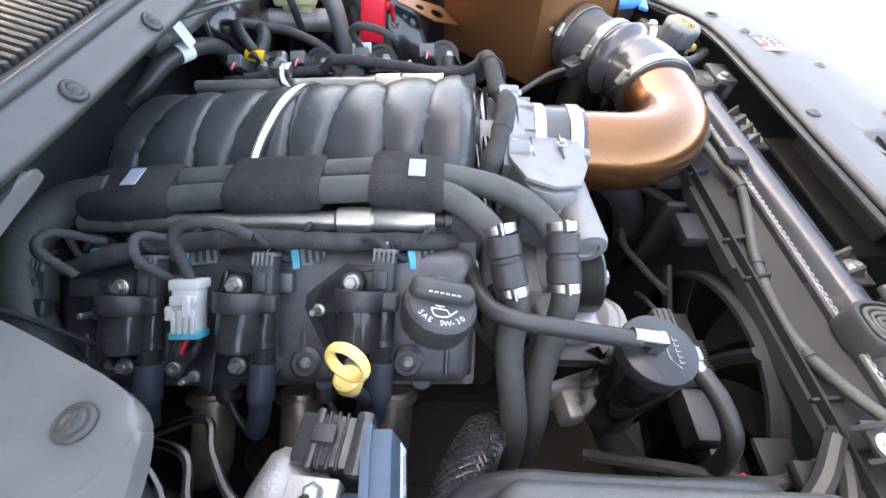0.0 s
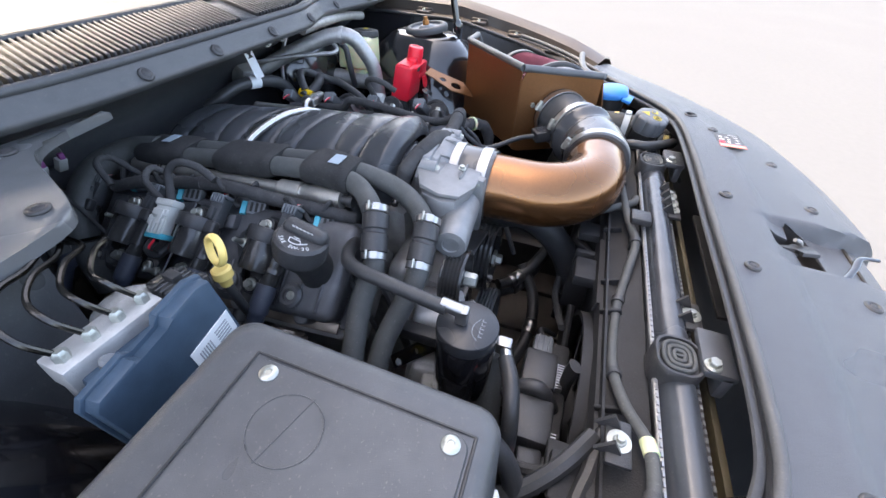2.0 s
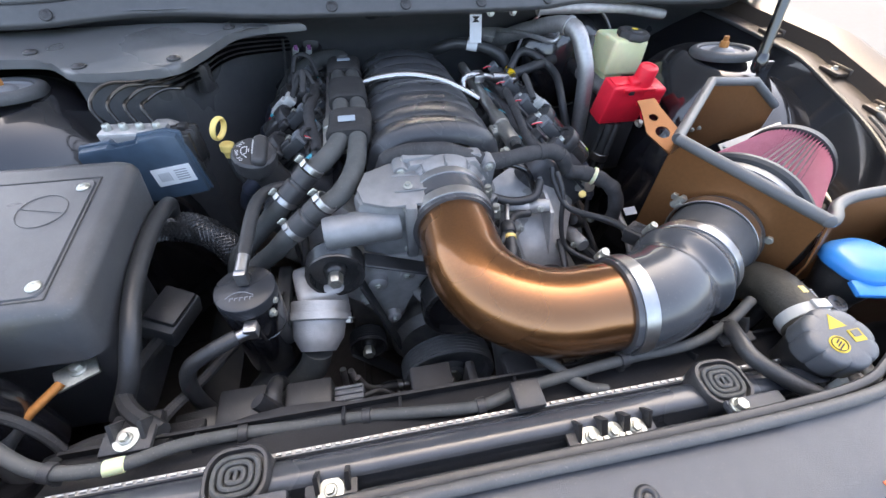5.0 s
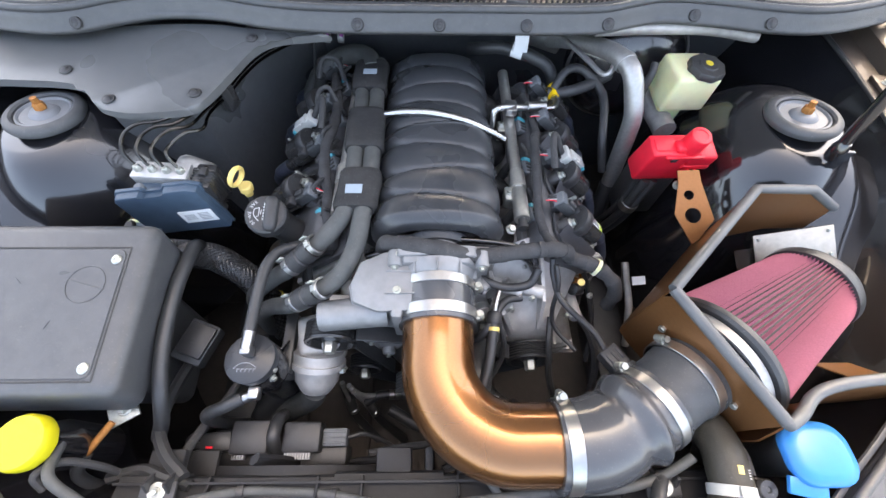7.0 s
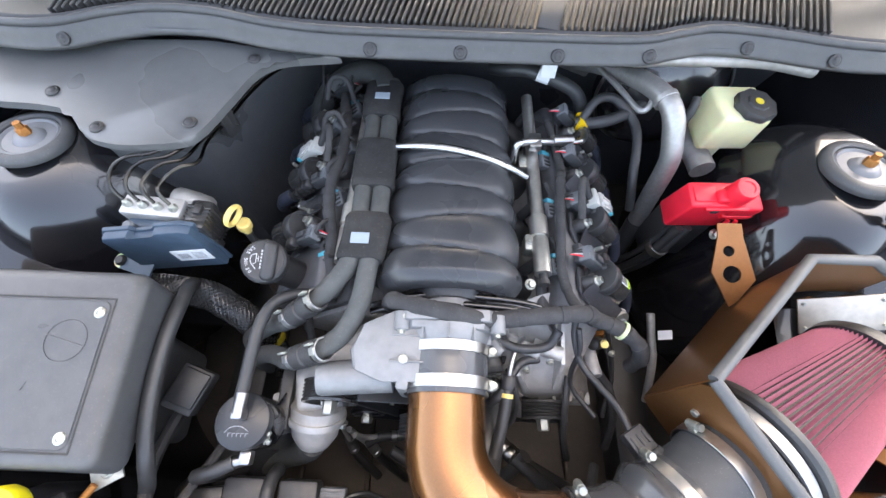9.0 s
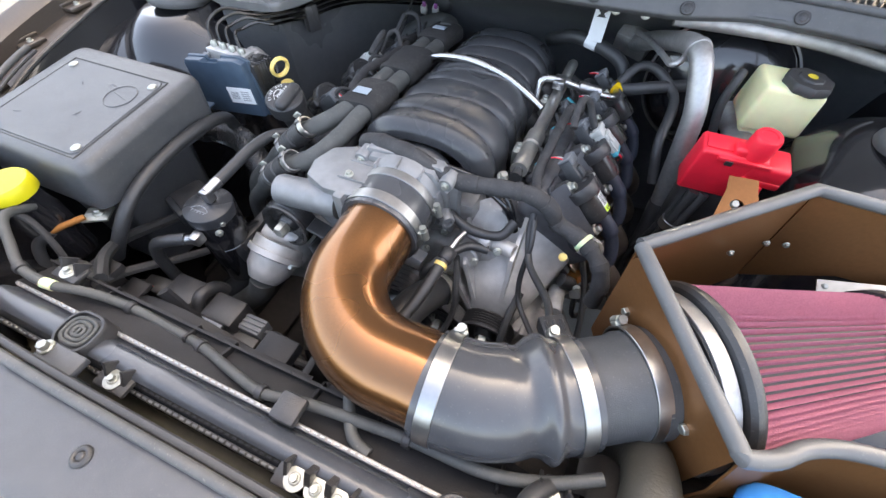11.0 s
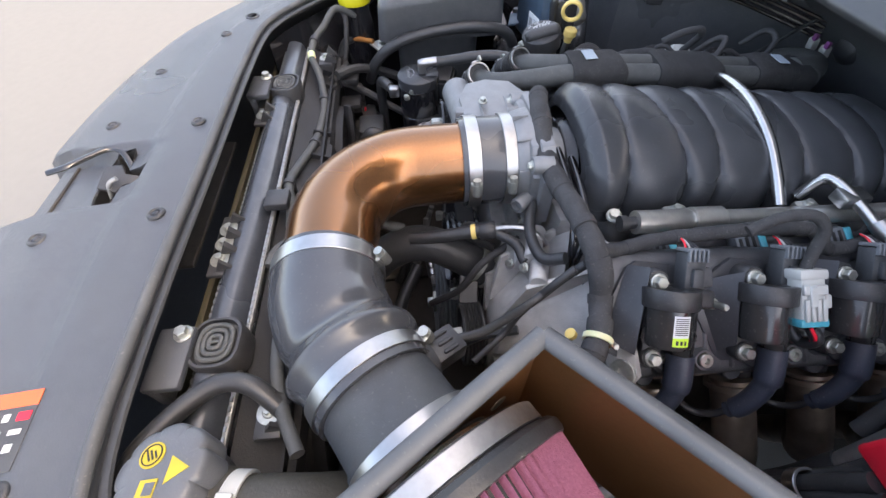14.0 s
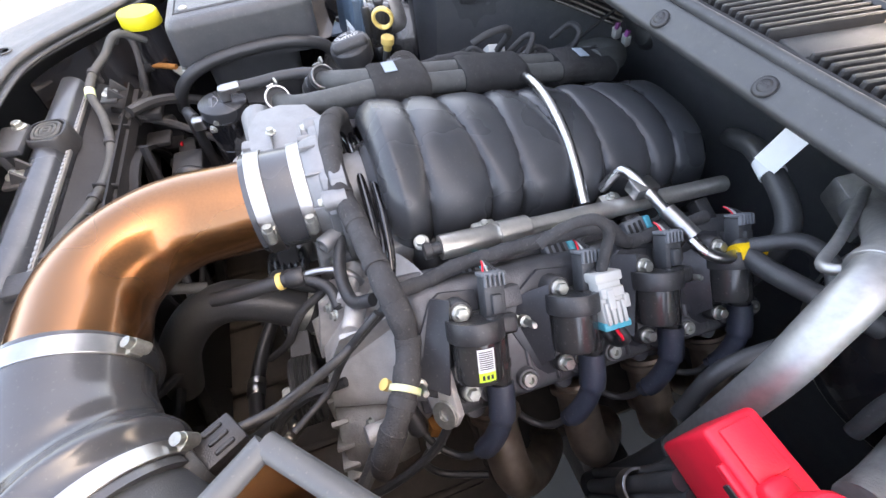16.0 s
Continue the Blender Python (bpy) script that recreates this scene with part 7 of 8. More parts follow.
km = axes((0.36, -0.15, 0.803), (-0.12, -0.12, 1))
part("neck", lathe(B(), [(0.022, -0.12), (0.025, -0.04), (0.028, -0.02), (0.028, 0.0), (0, 0.0)], km, 30), DARK, cf)
part("cap", lathe(B(), [(0.029, 0.0), (0.0325, 0.003), (0.0325, 0.027), (0.0315, 0.031), (0.029, 0.0332), (0.02, 0.034), (0, 0.034)], km, 96, lambda u: 1 + 0.09 * (abs(math.cos(math.pi * 8 * u)) ** 0.45 - 0.6)), CAPGREY, cf, "grey ribbed cap with yellow symbols")
part("round_symbol", lathe(B(), [(0.0092, 0), (0.0092, 0.0006), (0, 0.0006)], km @ Matrix.Translation((-0.0095, -0.008, 0.0342)), 28), YPRINT, cf, "yellow round warning symbol")
bm = B()
ring(bm, 0.0068, 0.0076, 0.0006, km @ Matrix.Translation((-0.0095, -0.008, 0.0352)), 28)
for q in range(3):
    box(bm, 0.010 - 0.002 * q, 0.0012, 0.0005, km @ Matrix.Translation((-0.0095, -0.011 + 0.003 * q, 0.0351)) @ pose(0, 0, 0, 0, 0, 30), 0, 1)
part("symbol_lines", bm, INK_GROOVE, cf)
part("triangle_symbol", prism(B(), [(-0.0095, -0.006), (0.0095, -0.006), (0, 0.0095)], 0.0008, km @ Matrix.Translation((0.002, 0.014, 0.0336))), YPRINT, cf, "yellow warning triangle")
bm = B()
box(bm, 0.013, 0.013, 0.0008, km @ Matrix.Translation((0.0135, -0.003, 0.0345)), 0.0003, 1)
part("square_symbol", bm, YPRINT, cf, "yellow square manual symbol")
part("square_inset", box(B(), 0.008, 0.007, 0.0006, km @ Matrix.Translation((0.0135, -0.001, 0.0352)), 0, 1), CAPGREY, cf)
OLDHOSE = mat("olive_brown_rubber", (0.042, 0.038, 0.029), 0.55, bump=0.3, bscale=300, vary=0.3, dust=0.12)
part("side_hose", tube(B(), [(0.372, -0.132, 0.795), (0.383, -0.112, 0.795), (0.384, -0.088, 0.795), (0.386, -0.058, 0.79), (0.382, -0.025, 0.765), (0.365, 0.005, 0.70), (0.355, 0.02, 0.62)], 0.0255, seg=24), OLDHOSE, cf, "thick olive-brown coolant hose")
hd_ = Vector((0.12, 0.95, 0.0)).normalized()
part("clamp_band", ring(B(), 0.0252, 0.0278, 0.013, axes((0.3815, -0.110, 0.795), hd_), 32), LTGREY, cf, "pale plastic-coated clamp")
part("clamp_catch", box(B(), 0.012, 0.018, 0.005, axes((0.383, -0.110, 0.8245), (0, 0, 1), hd_), 0.0015), LTGREY, cf, "pale clamp catch")
part("paint_mark", box(B(), 0.010, 0.007, 0.0012, axes((0.385, -0.086, 0.8205), (0, 0.05, 1), hd_), 0.0004, 1), DIP, cf, "yellow paint mark")
for k in range(4):
    part("print", box(B(), 0.0014, 0.0035, 0.0008, axes((0.3955 + 0.0004 * k, -0.096 + 0.003 * k, 0.8178), (0.4, 0, 0.9), hd_), 0, 1), PRINT, cf, "white printed bar")
part("outlet", lathe(B(), [(0.014, -0.02), (0.0125, -0.016), (0.0125, 0.030), (0.0145, 0.032), (0.0145, 0.040), (0.010, 0.042), (0, 0.042)], axes((0.376, -0.148, 0.786), (-0.05, -1, 0)), 22), DARK, cf, "black side outlet")
part("outlet_clip", box(B(), 0.030, 0.007, 0.024, Matrix.Translation((0.372, -0.184, 0.786)), 0.002), LTGREY, cf, "pale spring clip")
part("outlet_plug", lathe(B(), [(0.007, 0), (0.0075, 0.008), (0.005, 0.011), (0, 0.011)], axes((0.371, -0.192, 0.787), (-0.05, -1, 0.05)), 16), DIP, cf, "yellow plug")
hose("aircon_pipe", [(0.395, -0.222, 0.755), (0.412, -0.186, 0.778), (0.412, -0.153, 0.784), (0.413, -0.121, 0.785), (0.416, -0.088, 0.784), (0.4185, -0.064, 0.776), (0.42, -0.054, 0.75), (0.42, -0.05, 0.68)], 0.0088, ALU, "bare aluminium air conditioning pipe", "pipe")
vl = thing("service_valve", (0.415, -0.102, 0.78), "black capped air conditioning service valve", "valve")
part("cap", lathe(B(), [(0.010, -0.014), (0.0105, 0.0), (0.0122, 0.001), (0.0122, 0.011), (0.011, 0.013), (0.0122, 0.015), (0.0122, 0.025), (0.0105, 0.028), (0.004, 0.028), (0.003, 0.026), (0, 0.026)], axes((0.415, -0.104, 0.788), (0, -0.15, 1)), 24), GLOSS, vl)

# ---- washer filler ----
wf = thing("washer_filler_cap", (0.478, -0.07, 0.8), "bright blue windscreen washer filler cap", "filler cap")
bm = ringsheet([(0.437, 0.515, -0.104, -0.034, 0.826, 0.026), (0.435, 0.517, -0.106, -0.032, 0.832, 0.027), (0.437, 0.515, -0.104, -0.034, 0.840, 0.027), (0.449, 0.503, -0.092, -0.046, 0.8455, 0.02)])
for v in bm.verts:
    v.co.z -= 0.10 * (v.co.y + 0.07)
part("cap", bm, BLUE, wf, sharp=60)
part("tab", box(B(), 0.045, 0.02, 0.007, Matrix.Translation((0.452, -0.106, 0.830)) @ pose(0, 0, 0, 10, 0, -12), 0.002), BLUE, wf)
part("neck", lathe(B(), [(0.028, 0.60), (0.028, 0.78), (0.035, 0.81), (0.035, 0.828), (0, 0.828)], Matrix.Translation((0.477, -0.068, 0)), 28), DARK, wf)
ps = thing("fluid_reservoir", (-0.486, -0.045, 0.75), "black fluid reservoir with bright yellow cap", "reservoir")
part("cap", lathe(B(), [(0.032, 0.829), (0.033, 0.832), (0.0325, 0.846), (0.030, 0.850), (0, 0.850)], Matrix.Translation((-0.493, -0.049, -0.012)), 36, lambda u: 1 + 0.01 * math.cos(2 * math.pi * 24 * u)), YELLOW, ps)
part("bottle", lathe(B(), [(0.03, 0.70), (0.032, 0.79), (0.027, 0.81), (0.027, 0.829), (0, 0.829)], Matrix.Translation((-0.493, -0.049, -0.012)), 30), PAINT, ps)

# ---- red terminal cover ----
rc = thing("battery_terminal_cover", (0.44, 0.42, 0.80), "bright red plastic jump terminal cover", "terminal cover")
rm = Matrix.Translation((0.429, 0.420, 0.802)) @ pose(0, 0, 0, 8, 2, 3)
bm = B()
box(bm, 0.094, 0.046, 0.082, rm, 0.005, 3, taper=0.95)
box(bm, 0.052, 0.046, 0.036, rm @ Matrix.Translation((0.05, -0.002, 0.018)), 0.006, 3)
box(bm, 0.052, 0.05, 0.012, rm @ Matrix.Translation((0.048, -0.002, 0.006)), 0.003, 2)
box(bm, 0.07, 0.006, 0.007, rm @ Matrix.Translation((0.012, -0.024, 0.036)), 0.002, 2)
part("knob", lathe(B(), [(0.0195, -0.02), (0.0185, 0.030), (0.0165, 0.0335), (0.011, 0.034), (0.0105, 0.0325), (0, 0.0325)], rm @ Matrix.Translation((0.024, -0.004, 0.04)), 28), RED, rc)
part("raised_panel", box(B(), 0.036, 0.026, 0.004, rm @ Matrix.Translation((-0.022, 0.0, 0.0415)), 0.0015), RED, rc)
box(bm, 0.022, 0.024, 0.02, rm @ Matrix.Translation((0.006, -0.006, 0.042)), 0.007, 3)
part("cover", bm, RED, rc)
part("slot", box(B(), 0.010, 0.004, 0.008, rm @ Matrix.Translation((-0.006, -0.0262, 0.032)), 0.0005, 1), DARK, rc, "dark slot")
part("strap", tube(B(), [rm @ Vector((0.035, -0.03, 0.006)), rm @ Vector((0.034, -0.036, -0.012)), rm @ Vector((0.042, -0.038, -0.02)), rm @ Vector((0.05, -0.036, -0.01)), rm @ Vector((0.05, -0.03, 0.004))], 0.0035), RED, rc)
bm = B()
box(bm, 0.08, 0.05, 0.12, Matrix.Translation((0.43, 0.43, 0.70)), 0.006)
part("post_base", bm, DARK, rc, "black terminal base")
bolt(rc, (0.462, 0.385, 0.765), (0.2, -0.5, 0.8), HEX)

# ---- brake fluid reservoir and booster ----
br = thing("brake_fluid_reservoir", (0.495, 0.58, 0.8), "cream translucent brake fluid reservoir with black cap", "reservoir")
rm = Matrix.Translation((0.495, 0.585, 0.832)) @ pose(0, 0, 0, 0, 4, 6)
part("tank", box(B(), 0.095, 0.085, 0.075, rm, 0.008, 3, taper=0.93), CREAM, br)
part("cap", lathe(B(), [(0.030, 0.034), (0.033, 0.037), (0.033, 0.046), (0.031, 0.0495), (0.018, 0.050), (0.016, 0.0525), (0, 0.0525)], rm @ Matrix.Translation((0.014, -0.014, 0)), 64, lambda u: 1 + 0.05 * max(-0.5, math.cos(2 * math.pi * 8 * u))), DARK, br, "black ribbed cap")
bm = B()
lathe(bm, [(0.007, 0), (0.007, 0.0008), (0, 0.0008)], rm @ Matrix.Translation((0.014, -0.014, 0.0528)), 18)
part("symbol", bm, YPRINT, br, "yellow symbol")
part("lower_neck", box(B(), 0.05, 0.06, 0.05, rm @ Matrix.Translation((-0.01, 0, -0.055)), 0.008), CREAM, br)
bo = thing("brake_booster", (0.44, 0.67, 0.75), "black brake booster drum with bright rim", "brake booster")
bmx = axes((0.42, 0.72, 0.78), (0.0, -1, 0.1))
part("drum", lathe(B(), [(0.125, 0), (0.125, 0.03), (0.115, 0.05), (0.08, 0.075), (0.05, 0.085), (0, 0.085)], bmx, 44), PAINT, bo)
part("rim", ring(B(), 0.124, 0.128, 0.008, bmx @ Matrix.Translation((0, 0, 0.032)), 48), STEEL, bo, "bright crimped rim")
part("master_cylinder", tube(B(), [(0.45, 0.65, 0.77), (0.47, 0.56, 0.765), (0.475, 0.52, 0.765)], 0.022, seg=18), DULLCAST, bo, "grey master cylinder")

# ---- silver air-con pipe, heater hose with tag ----
ac = thing("suction_pipe", (0.36, 0.52, 0.8), "thick bare aluminium air conditioning pipe with clamp ring", "pipe")
part("pipe", tube(B(), [(0.256, 0.735, 0.815), (0.282, 0.69, 0.845), (0.308, 0.64, 0.872), (0.326, 0.60, 0.890), (0.338, 0.565, 0.902), (0.348, 0.537, 0.904), (0.355, 0.517, 0.894), (0.362, 0.502, 0.872), (0.371, 0.486, 0.84), (0.376, 0.480, 0.80), (0.382, 0.474, 0.73), (0.388, 0.466, 0.66)], 0.0165, seg=20), ALU, ac)
part("ring", ring(B(), 0.016, 0.0195, 0.009, axes((0.344, 0.548, 0.9035), (0.3, -0.95, -0.05)), 28), ALU, ac)
part("thin_pipe", tube(B(), [(0.25, 0.72, 0.845), (0.275, 0.66, 0.858), (0.30, 0.60, 0.866), (0.316, 0.556, 0.872), (0.328, 0.553, 0.880), (0.336, 0.57, 0.89)], 0.005), ALU, ac, "thin aluminium pipe")
part("lower_hose", tube(B(), [(0.387, 0.467, 0.665), (0.388, 0.45, 0.58), (0.38, 0.42, 0.50)], 0.018, seg=16), RUBBER, ac)
ht = thing("tagged_heater_hose", (0.18, 0.66, 0.82), "black heater hose with a white paper tag", "hose")
part("hose", tube(B(), [(0.085, 0.73, 0.795), (0.108, 0.706, 0.813), (0.14, 0.690, 0.828), (0.177, 0.676, 0.829), (0.215, 0.664, 0.822), (0.243, 0.654, 0.808), (0.257, 0.643, 0.782), (0.26, 0.632, 0.74), (0.258, 0.62, 0.66)], 0.0125, seg=16), RUBBER, ht)
tm = axes((0.181, 0.669, 0.868), (0.1, -0.93, 0.35), (1, 0.2, -0.1))
bm = B()
box(bm, 0.028, 0.062, 0.001, tm, 0.0003, 1)
ring(bm, 0.0128, 0.0138, 0.024, axes((0.178, 0.676, 0.829), (0.93, -0.33, -0.1)), 20)
tg = part("tag", bm, WHITE, ht, "white paper tag")
bm = B()
prism(bm, [(-0.009, 0.006), (0.009, 0.006), (0.003, 0), (0.009, -0.006), (-0.009, -0.006), (-0.003, 0)], 0.0004, tm @ Matrix.Translation((0, 0.016, 0.0006)))
part("print", bm, INK_GROOVE, tg)

# ---- cables beside the battery box ----
hose("battery_cable", [(-0.405, 0.268, 0.745), (-0.390, 0.247, 0.780), (-0.384, 0.212, 0.796), (-0.386, 0.165, 0.799), (-0.386, 0.10, 0.794), (-0.383, 0.05, 0.785), (-0.380, 0.012, 0.770), (-0.388, -0.018, 0.738), (-0.415, -0.035, 0.69)], 0.0105, RUBBER, "thick black battery cable beside the battery box", "cable", seg=16)
SLEEVE = [(-0.52, 0.272, 0.70), (-0.475, 0.270, 0.715), (-0.43, 0.263, 0.722), (-0.385, 0.255, 0.724), (-0.348, 0.238, 0.712), (-0.322, 0.222, 0.685), (-0.306, 0.20, 0.63), (-0.298, 0.17, 0.55)]
sl = thing("braided_loom", SLEEVE[3], "thick black braided wiring sleeve beside the battery box", "wiring loom")
part("core", tube(B(), SLEEVE, 0.0222, seg=20), BRAID, sl, "black inner loom")
strands = B()
for turn in (1, -1):
    for k in range(16):
        pts = []
        for q in range(57):
            u = q / 8.0
            n = min(int(u), len(SLEEVE) - 2)
            a, b = Vector(SLEEVE[n]), Vector(SLEEVE[n + 1])
            a0 = Vector(SLEEVE[max(n - 1, 0)])
            b1 = Vector(SLEEVE[min(n + 2, len(SLEEVE) - 1)])
            w = u - n
            c = 0.5 * (2 * a + (b - a0) * w + (2 * a0 - 5 * a + 4 * b - b1) * w * w + (3 * a - a0 - 3 * b + b1) * w ** 3)
            d = ((b - a0) * (1 - w) + (b1 - a) * w).normalized()
            e1 = d.cross(Vector((0, 1, 0))).normalized()
            e2 = d.cross(e1)
            ang = turn * q * 0.33 + k * math.tau / 16
            r = 0.0228 + 0.0007 * math.sin(q * 2.64 + (k % 2) * math.pi)
            pts.append(c + (e1 * math.cos(ang) + e2 * math.sin(ang)) * r)
        tube(strands, pts, 0.0013, seg=5, res=1)
tagged(part("braid", strands, GLOSS, sl, "woven black plastic strands"), "woven black plastic strands", kind="stuff")
# hose from the thermostat housing down to the radiator
hose("thermostat_hose", [(-0.196, 0.040, 0.650), (-0.212, 0.030, 0.615), (-0.262, 0.018, 0.562), (-0.307, 0.006, 0.527), (-0.35, -0.004, 0.47)], 0.021, HEATHOSE, "black cloth-covered coolant hose at the thermostat housing", seg=20)
ea = thing("earth_terminal", (-0.437, -0.01, 0.76), "zinc earth bolt with copper cable lug", "terminal")
part("plate", box(B(), 0.04, 0.03, 0.004, Matrix.Translation((-0.437, -0.006, 0.752)) @ pose(0, 0, 0, 0, 0, 30), 0.001), ZINC, ea)
part("lug", tube(B(), [(-0.445, -0.02, 0.757), (-0.46, -0.048, 0.757), (-0.468, -0.06, 0.755)], 0.005, smooth=False), RUST, ea, "copper lug")
bolt(ea, (-0.435, -0.004, 0.754), (0, 0, 1), HEX)
hose("earth_cable", [(-0.468, -0.06, 0.755), (-0.48, -0.085, 0.74), (-0.47, -0.10, 0.70), (-0.45, -0.10, 0.65)], 0.008, RUBBER, "thin black earth cable beside the reservoir", "cable")

# ---- warning label on the front cover ----
wl = thing("warning_label", (0.315, -0.294, 0.826), "service label with orange band and white symbols", "label")
lm = Matrix.Translation((0.315, -0.294, 0.8262)) @ pose(0, 0, 0, 0, 0, 4)
part("film", box(B(), 0.062, 0.046, 0.0008, lm, 0.0002, 1), MAFP, wl)
part("orange_band", box(B(), 0.013, 0.046, 0.0009, lm @ Matrix.Translation((-0.0245, 0, 0.0003)), 0.0002, 1), ORANGE, wl, "orange band")
part("red_mark", box(B(), 0.007, 0.010, 0.0005, lm @ Matrix.Translation((-0.010, 0.016, 0.0007)), 0, 1), RED, wl, "small red mark")
for i, j, w, h in ((-0.010, 0.003, 0.006, 0.005), (-0.010, -0.012, 0.003, 0.008), (0.002, 0.014, 0.004, 0.009), (0.003, 0.001, 0.0055, 0.005), (0.003, -0.014, 0.003, 0.007), (0.014, 0.014, 0.006, 0.006), (0.014, 0.002, 0.003, 0.006), (0.015, -0.013, 0.002, 0.01), (0.025, -0.010, 0.0015, 0.016)):
    part("symbol", box(B(), w, h, 0.0005, lm @ Matrix.Translation((i, j, 0.0007)), 0, 1), PRINT, wl, "white symbol")

# underfloor of the bay
st = thing("subframe", (0, 0.4, 0.2), "black steel front subframe under the engine", "subframe")
part("cross_beam", box(B(), 0.9, 0.10, 0.07, Matrix.Translation((0, 0.55, 0.24)), 0.01), DARK, st)
for sx in (-1, 1):
    part("side_beam", box(B(), 0.08, 0.95, 0.10, Matrix.Translation((sx * 0.43, 0.25, 0.36)), 0.01), DARK, st)

TRAY = mat("tray_plastic", (0.07, 0.058, 0.048), 0.7, bump=0.3, bscale=200, dust=0.06)
tr = thing("splash_tray", (0, 0.3, 0.3), "black plastic splash tray under the engine bay", "tray")
for w, d, x, y, z in ((1.5, 0.56, 0, 0.06, 0.31), (1.05, 0.5, -0.24, 0.57, 0.315), (0.34, 0.5, 0.60, 0.57, 0.312)):
    part("panel", box(B(), w, d, 0.012, Matrix.Translation((x, y, z)), 0.004), TRAY, tr)
for k in range(9):
    part("rib", box(B(), 0.012, 0.5, 0.014, Matrix.Translation((-0.6 + 0.15 * k, 0.06, 0.322)), 0.004), TRAY, tr)
# ---- more hoses, wires and small fittings ----
def crimped_pipe(pts, at):
    p = thing("aircon_line", pts[0], "thin pale alloy air conditioning line with crimped collar", "pipe", "air conditioning lines")
    part("pipe", tube(B(), pts, 0.0055, seg=12), DULLCAST, p)
    d = (Vector(pts[at + 1]) - Vector(pts[at])).normalized()
    part("collar", lathe(B(), [(0.006, -0.02), (0.0105, -0.019), (0.0105, -0.008), (0.0085, -0.006), (0.0105, -0.003), (0.0105, 0.008), (0.0085, 0.010), (0.0105, 0.012), (0.0105, 0.02), (0.007, 0.022)], axes(pts[at], d), 18), BRIGHT, p, "crimped collar")
    part("hose", tube(B(), [pts[at], pts[at + 1], Vector(pts[at + 1]) + d * 0.06 + Vector((0.03, -0.01, -0.02))], 0.009, seg=12), RUBBER, p)
crimped_pipe([(-0.178, 0.07, 0.53), (-0.176, 0.055, 0.48), (-0.172, 0.04, 0.44), (-0.165, 0.02, 0.41), (-0.155, 0.0, 0.385)], 2)
crimped_pipe([(-0.165, 0.065, 0.53), (-0.15, 0.05, 0.475), (-0.13, 0.035, 0.43), (-0.115, 0.015, 0.40), (-0.10, 0.0, 0.38)], 2)
crimped_pipe([(-0.03, 0.06, 0.455), (-0.07, 0.058, 0.46), (-0.11, 0.055, 0.468), (-0.14, 0.052, 0.485), (-0.155, 0.055, 0.52)], 1)
for pts, at in (([(0.105, 0.07, 0.50), (0.14, 0.035, 0.50), (0.18, 0.0, 0.53), (0.205, -0.03, 0.60), (0.21, -0.045, 0.67), (0.20, -0.06, 0.72)], 1), ([(0.115, 0.075, 0.46), (0.16, 0.03, 0.46), (0.215, -0.005, 0.49), (0.25, -0.03, 0.57), (0.262, -0.045, 0.66), (0.255, -0.055, 0.71)], 1), ([(-0.09, 0.03, 0.44), (-0.02, -0.005, 0.43), (0.06, -0.02, 0.44), (0.13, -0.01, 0.47), (0.17, 0.03, 0.52)], 2)):
    ph = thing("pressure_hose", pts[0], "black rubber pressure hose with crimped metal collar", "hose", "pressure hoses")
    part("hose", tube(B(), pts, 0.0125, seg=14), RUBBER, ph)
    d = (Vector(pts[at + 1]) - Vector(pts[at - 1])).normalized()
    part("collar", lathe(B(), [(0.0125, -0.018), (0.015, -0.016), (0.015, -0.006), (0.0135, -0.004), (0.015, -0.001), (0.015, 0.010), (0.0135, 0.012), (0.015, 0.014), (0.0125, 0.018)], axes(pts[at], d), 18), BRIGHT, ph, "crimped metal collar")
for pts, r in (([(0.02, -0.085, 0.70), (0.06, -0.07, 0.69), (0.11, -0.06, 0.665), (0.16, -0.075, 0.68), (0.22, -0.085, 0.70)], 0.007), ([(-0.10, -0.06, 0.64), (-0.04, -0.05, 0.62), (0.03, -0.045, 0.60), (0.09, -0.055, 0.62), (0.14, -0.07, 0.66)], 0.006), ([(0.27, 0.02, 0.60), (0.25, -0.02, 0.63), (0.24, -0.06, 0.68), (0.26, -0.085, 0.72)], 0.008)):
    hose("wire", pts, r, LOOM, "thin black wire behind the radiator", "wire", seg=8)
hose("lower_coolant_hose", [(-0.24, 0.08, 0.602), (-0.262, 0.055, 0.585), (-0.295, 0.035, 0.565), (-0.325, 0.0, 0.53), (-0.33, -0.04, 0.48)], 0.021, RUBBER, "thick black lower coolant hose", seg=18)
hose("battery_lead", [(0.41, 0.40, 0.76), (0.402, 0.393, 0.71), (0.395, 0.39, 0.66), (0.388, 0.40, 0.59), (0.38, 0.42, 0.50)], 0.0085, RUBBER, "black battery lead below the red cover", "cable")
hose("battery_lead", [(0.425, 0.40, 0.76), (0.414, 0.39, 0.71), (0.408, 0.386, 0.66), (0.40, 0.395, 0.59), (0.392, 0.415, 0.50)], 0.0075, RUBBER, "black battery lead below the red cover", "cable")
hose("starter_lead", [(0.40, 0.41, 0.75), (0.394, 0.405, 0.70), (0.386, 0.405, 0.65), (0.376, 0.415, 0.58), (0.368, 0.43, 0.50)], 0.006, RUBBER, "thin black starter lead", "cable")
lb = thing("lead_band", (0.404, 0.391, 0.69), "bright metal band round the leads", "band")
part("band", ring(B(), 0.016, 0.0185, 0.016, axes((0.403, 0.393, 0.69), (0.15, 0.06, 1)), 24), BRIGHT, lb)
ss = thing("steering_joint", (0.38, 0.23, 0.655), "bare steel sensor tube with white tag", "sensor")
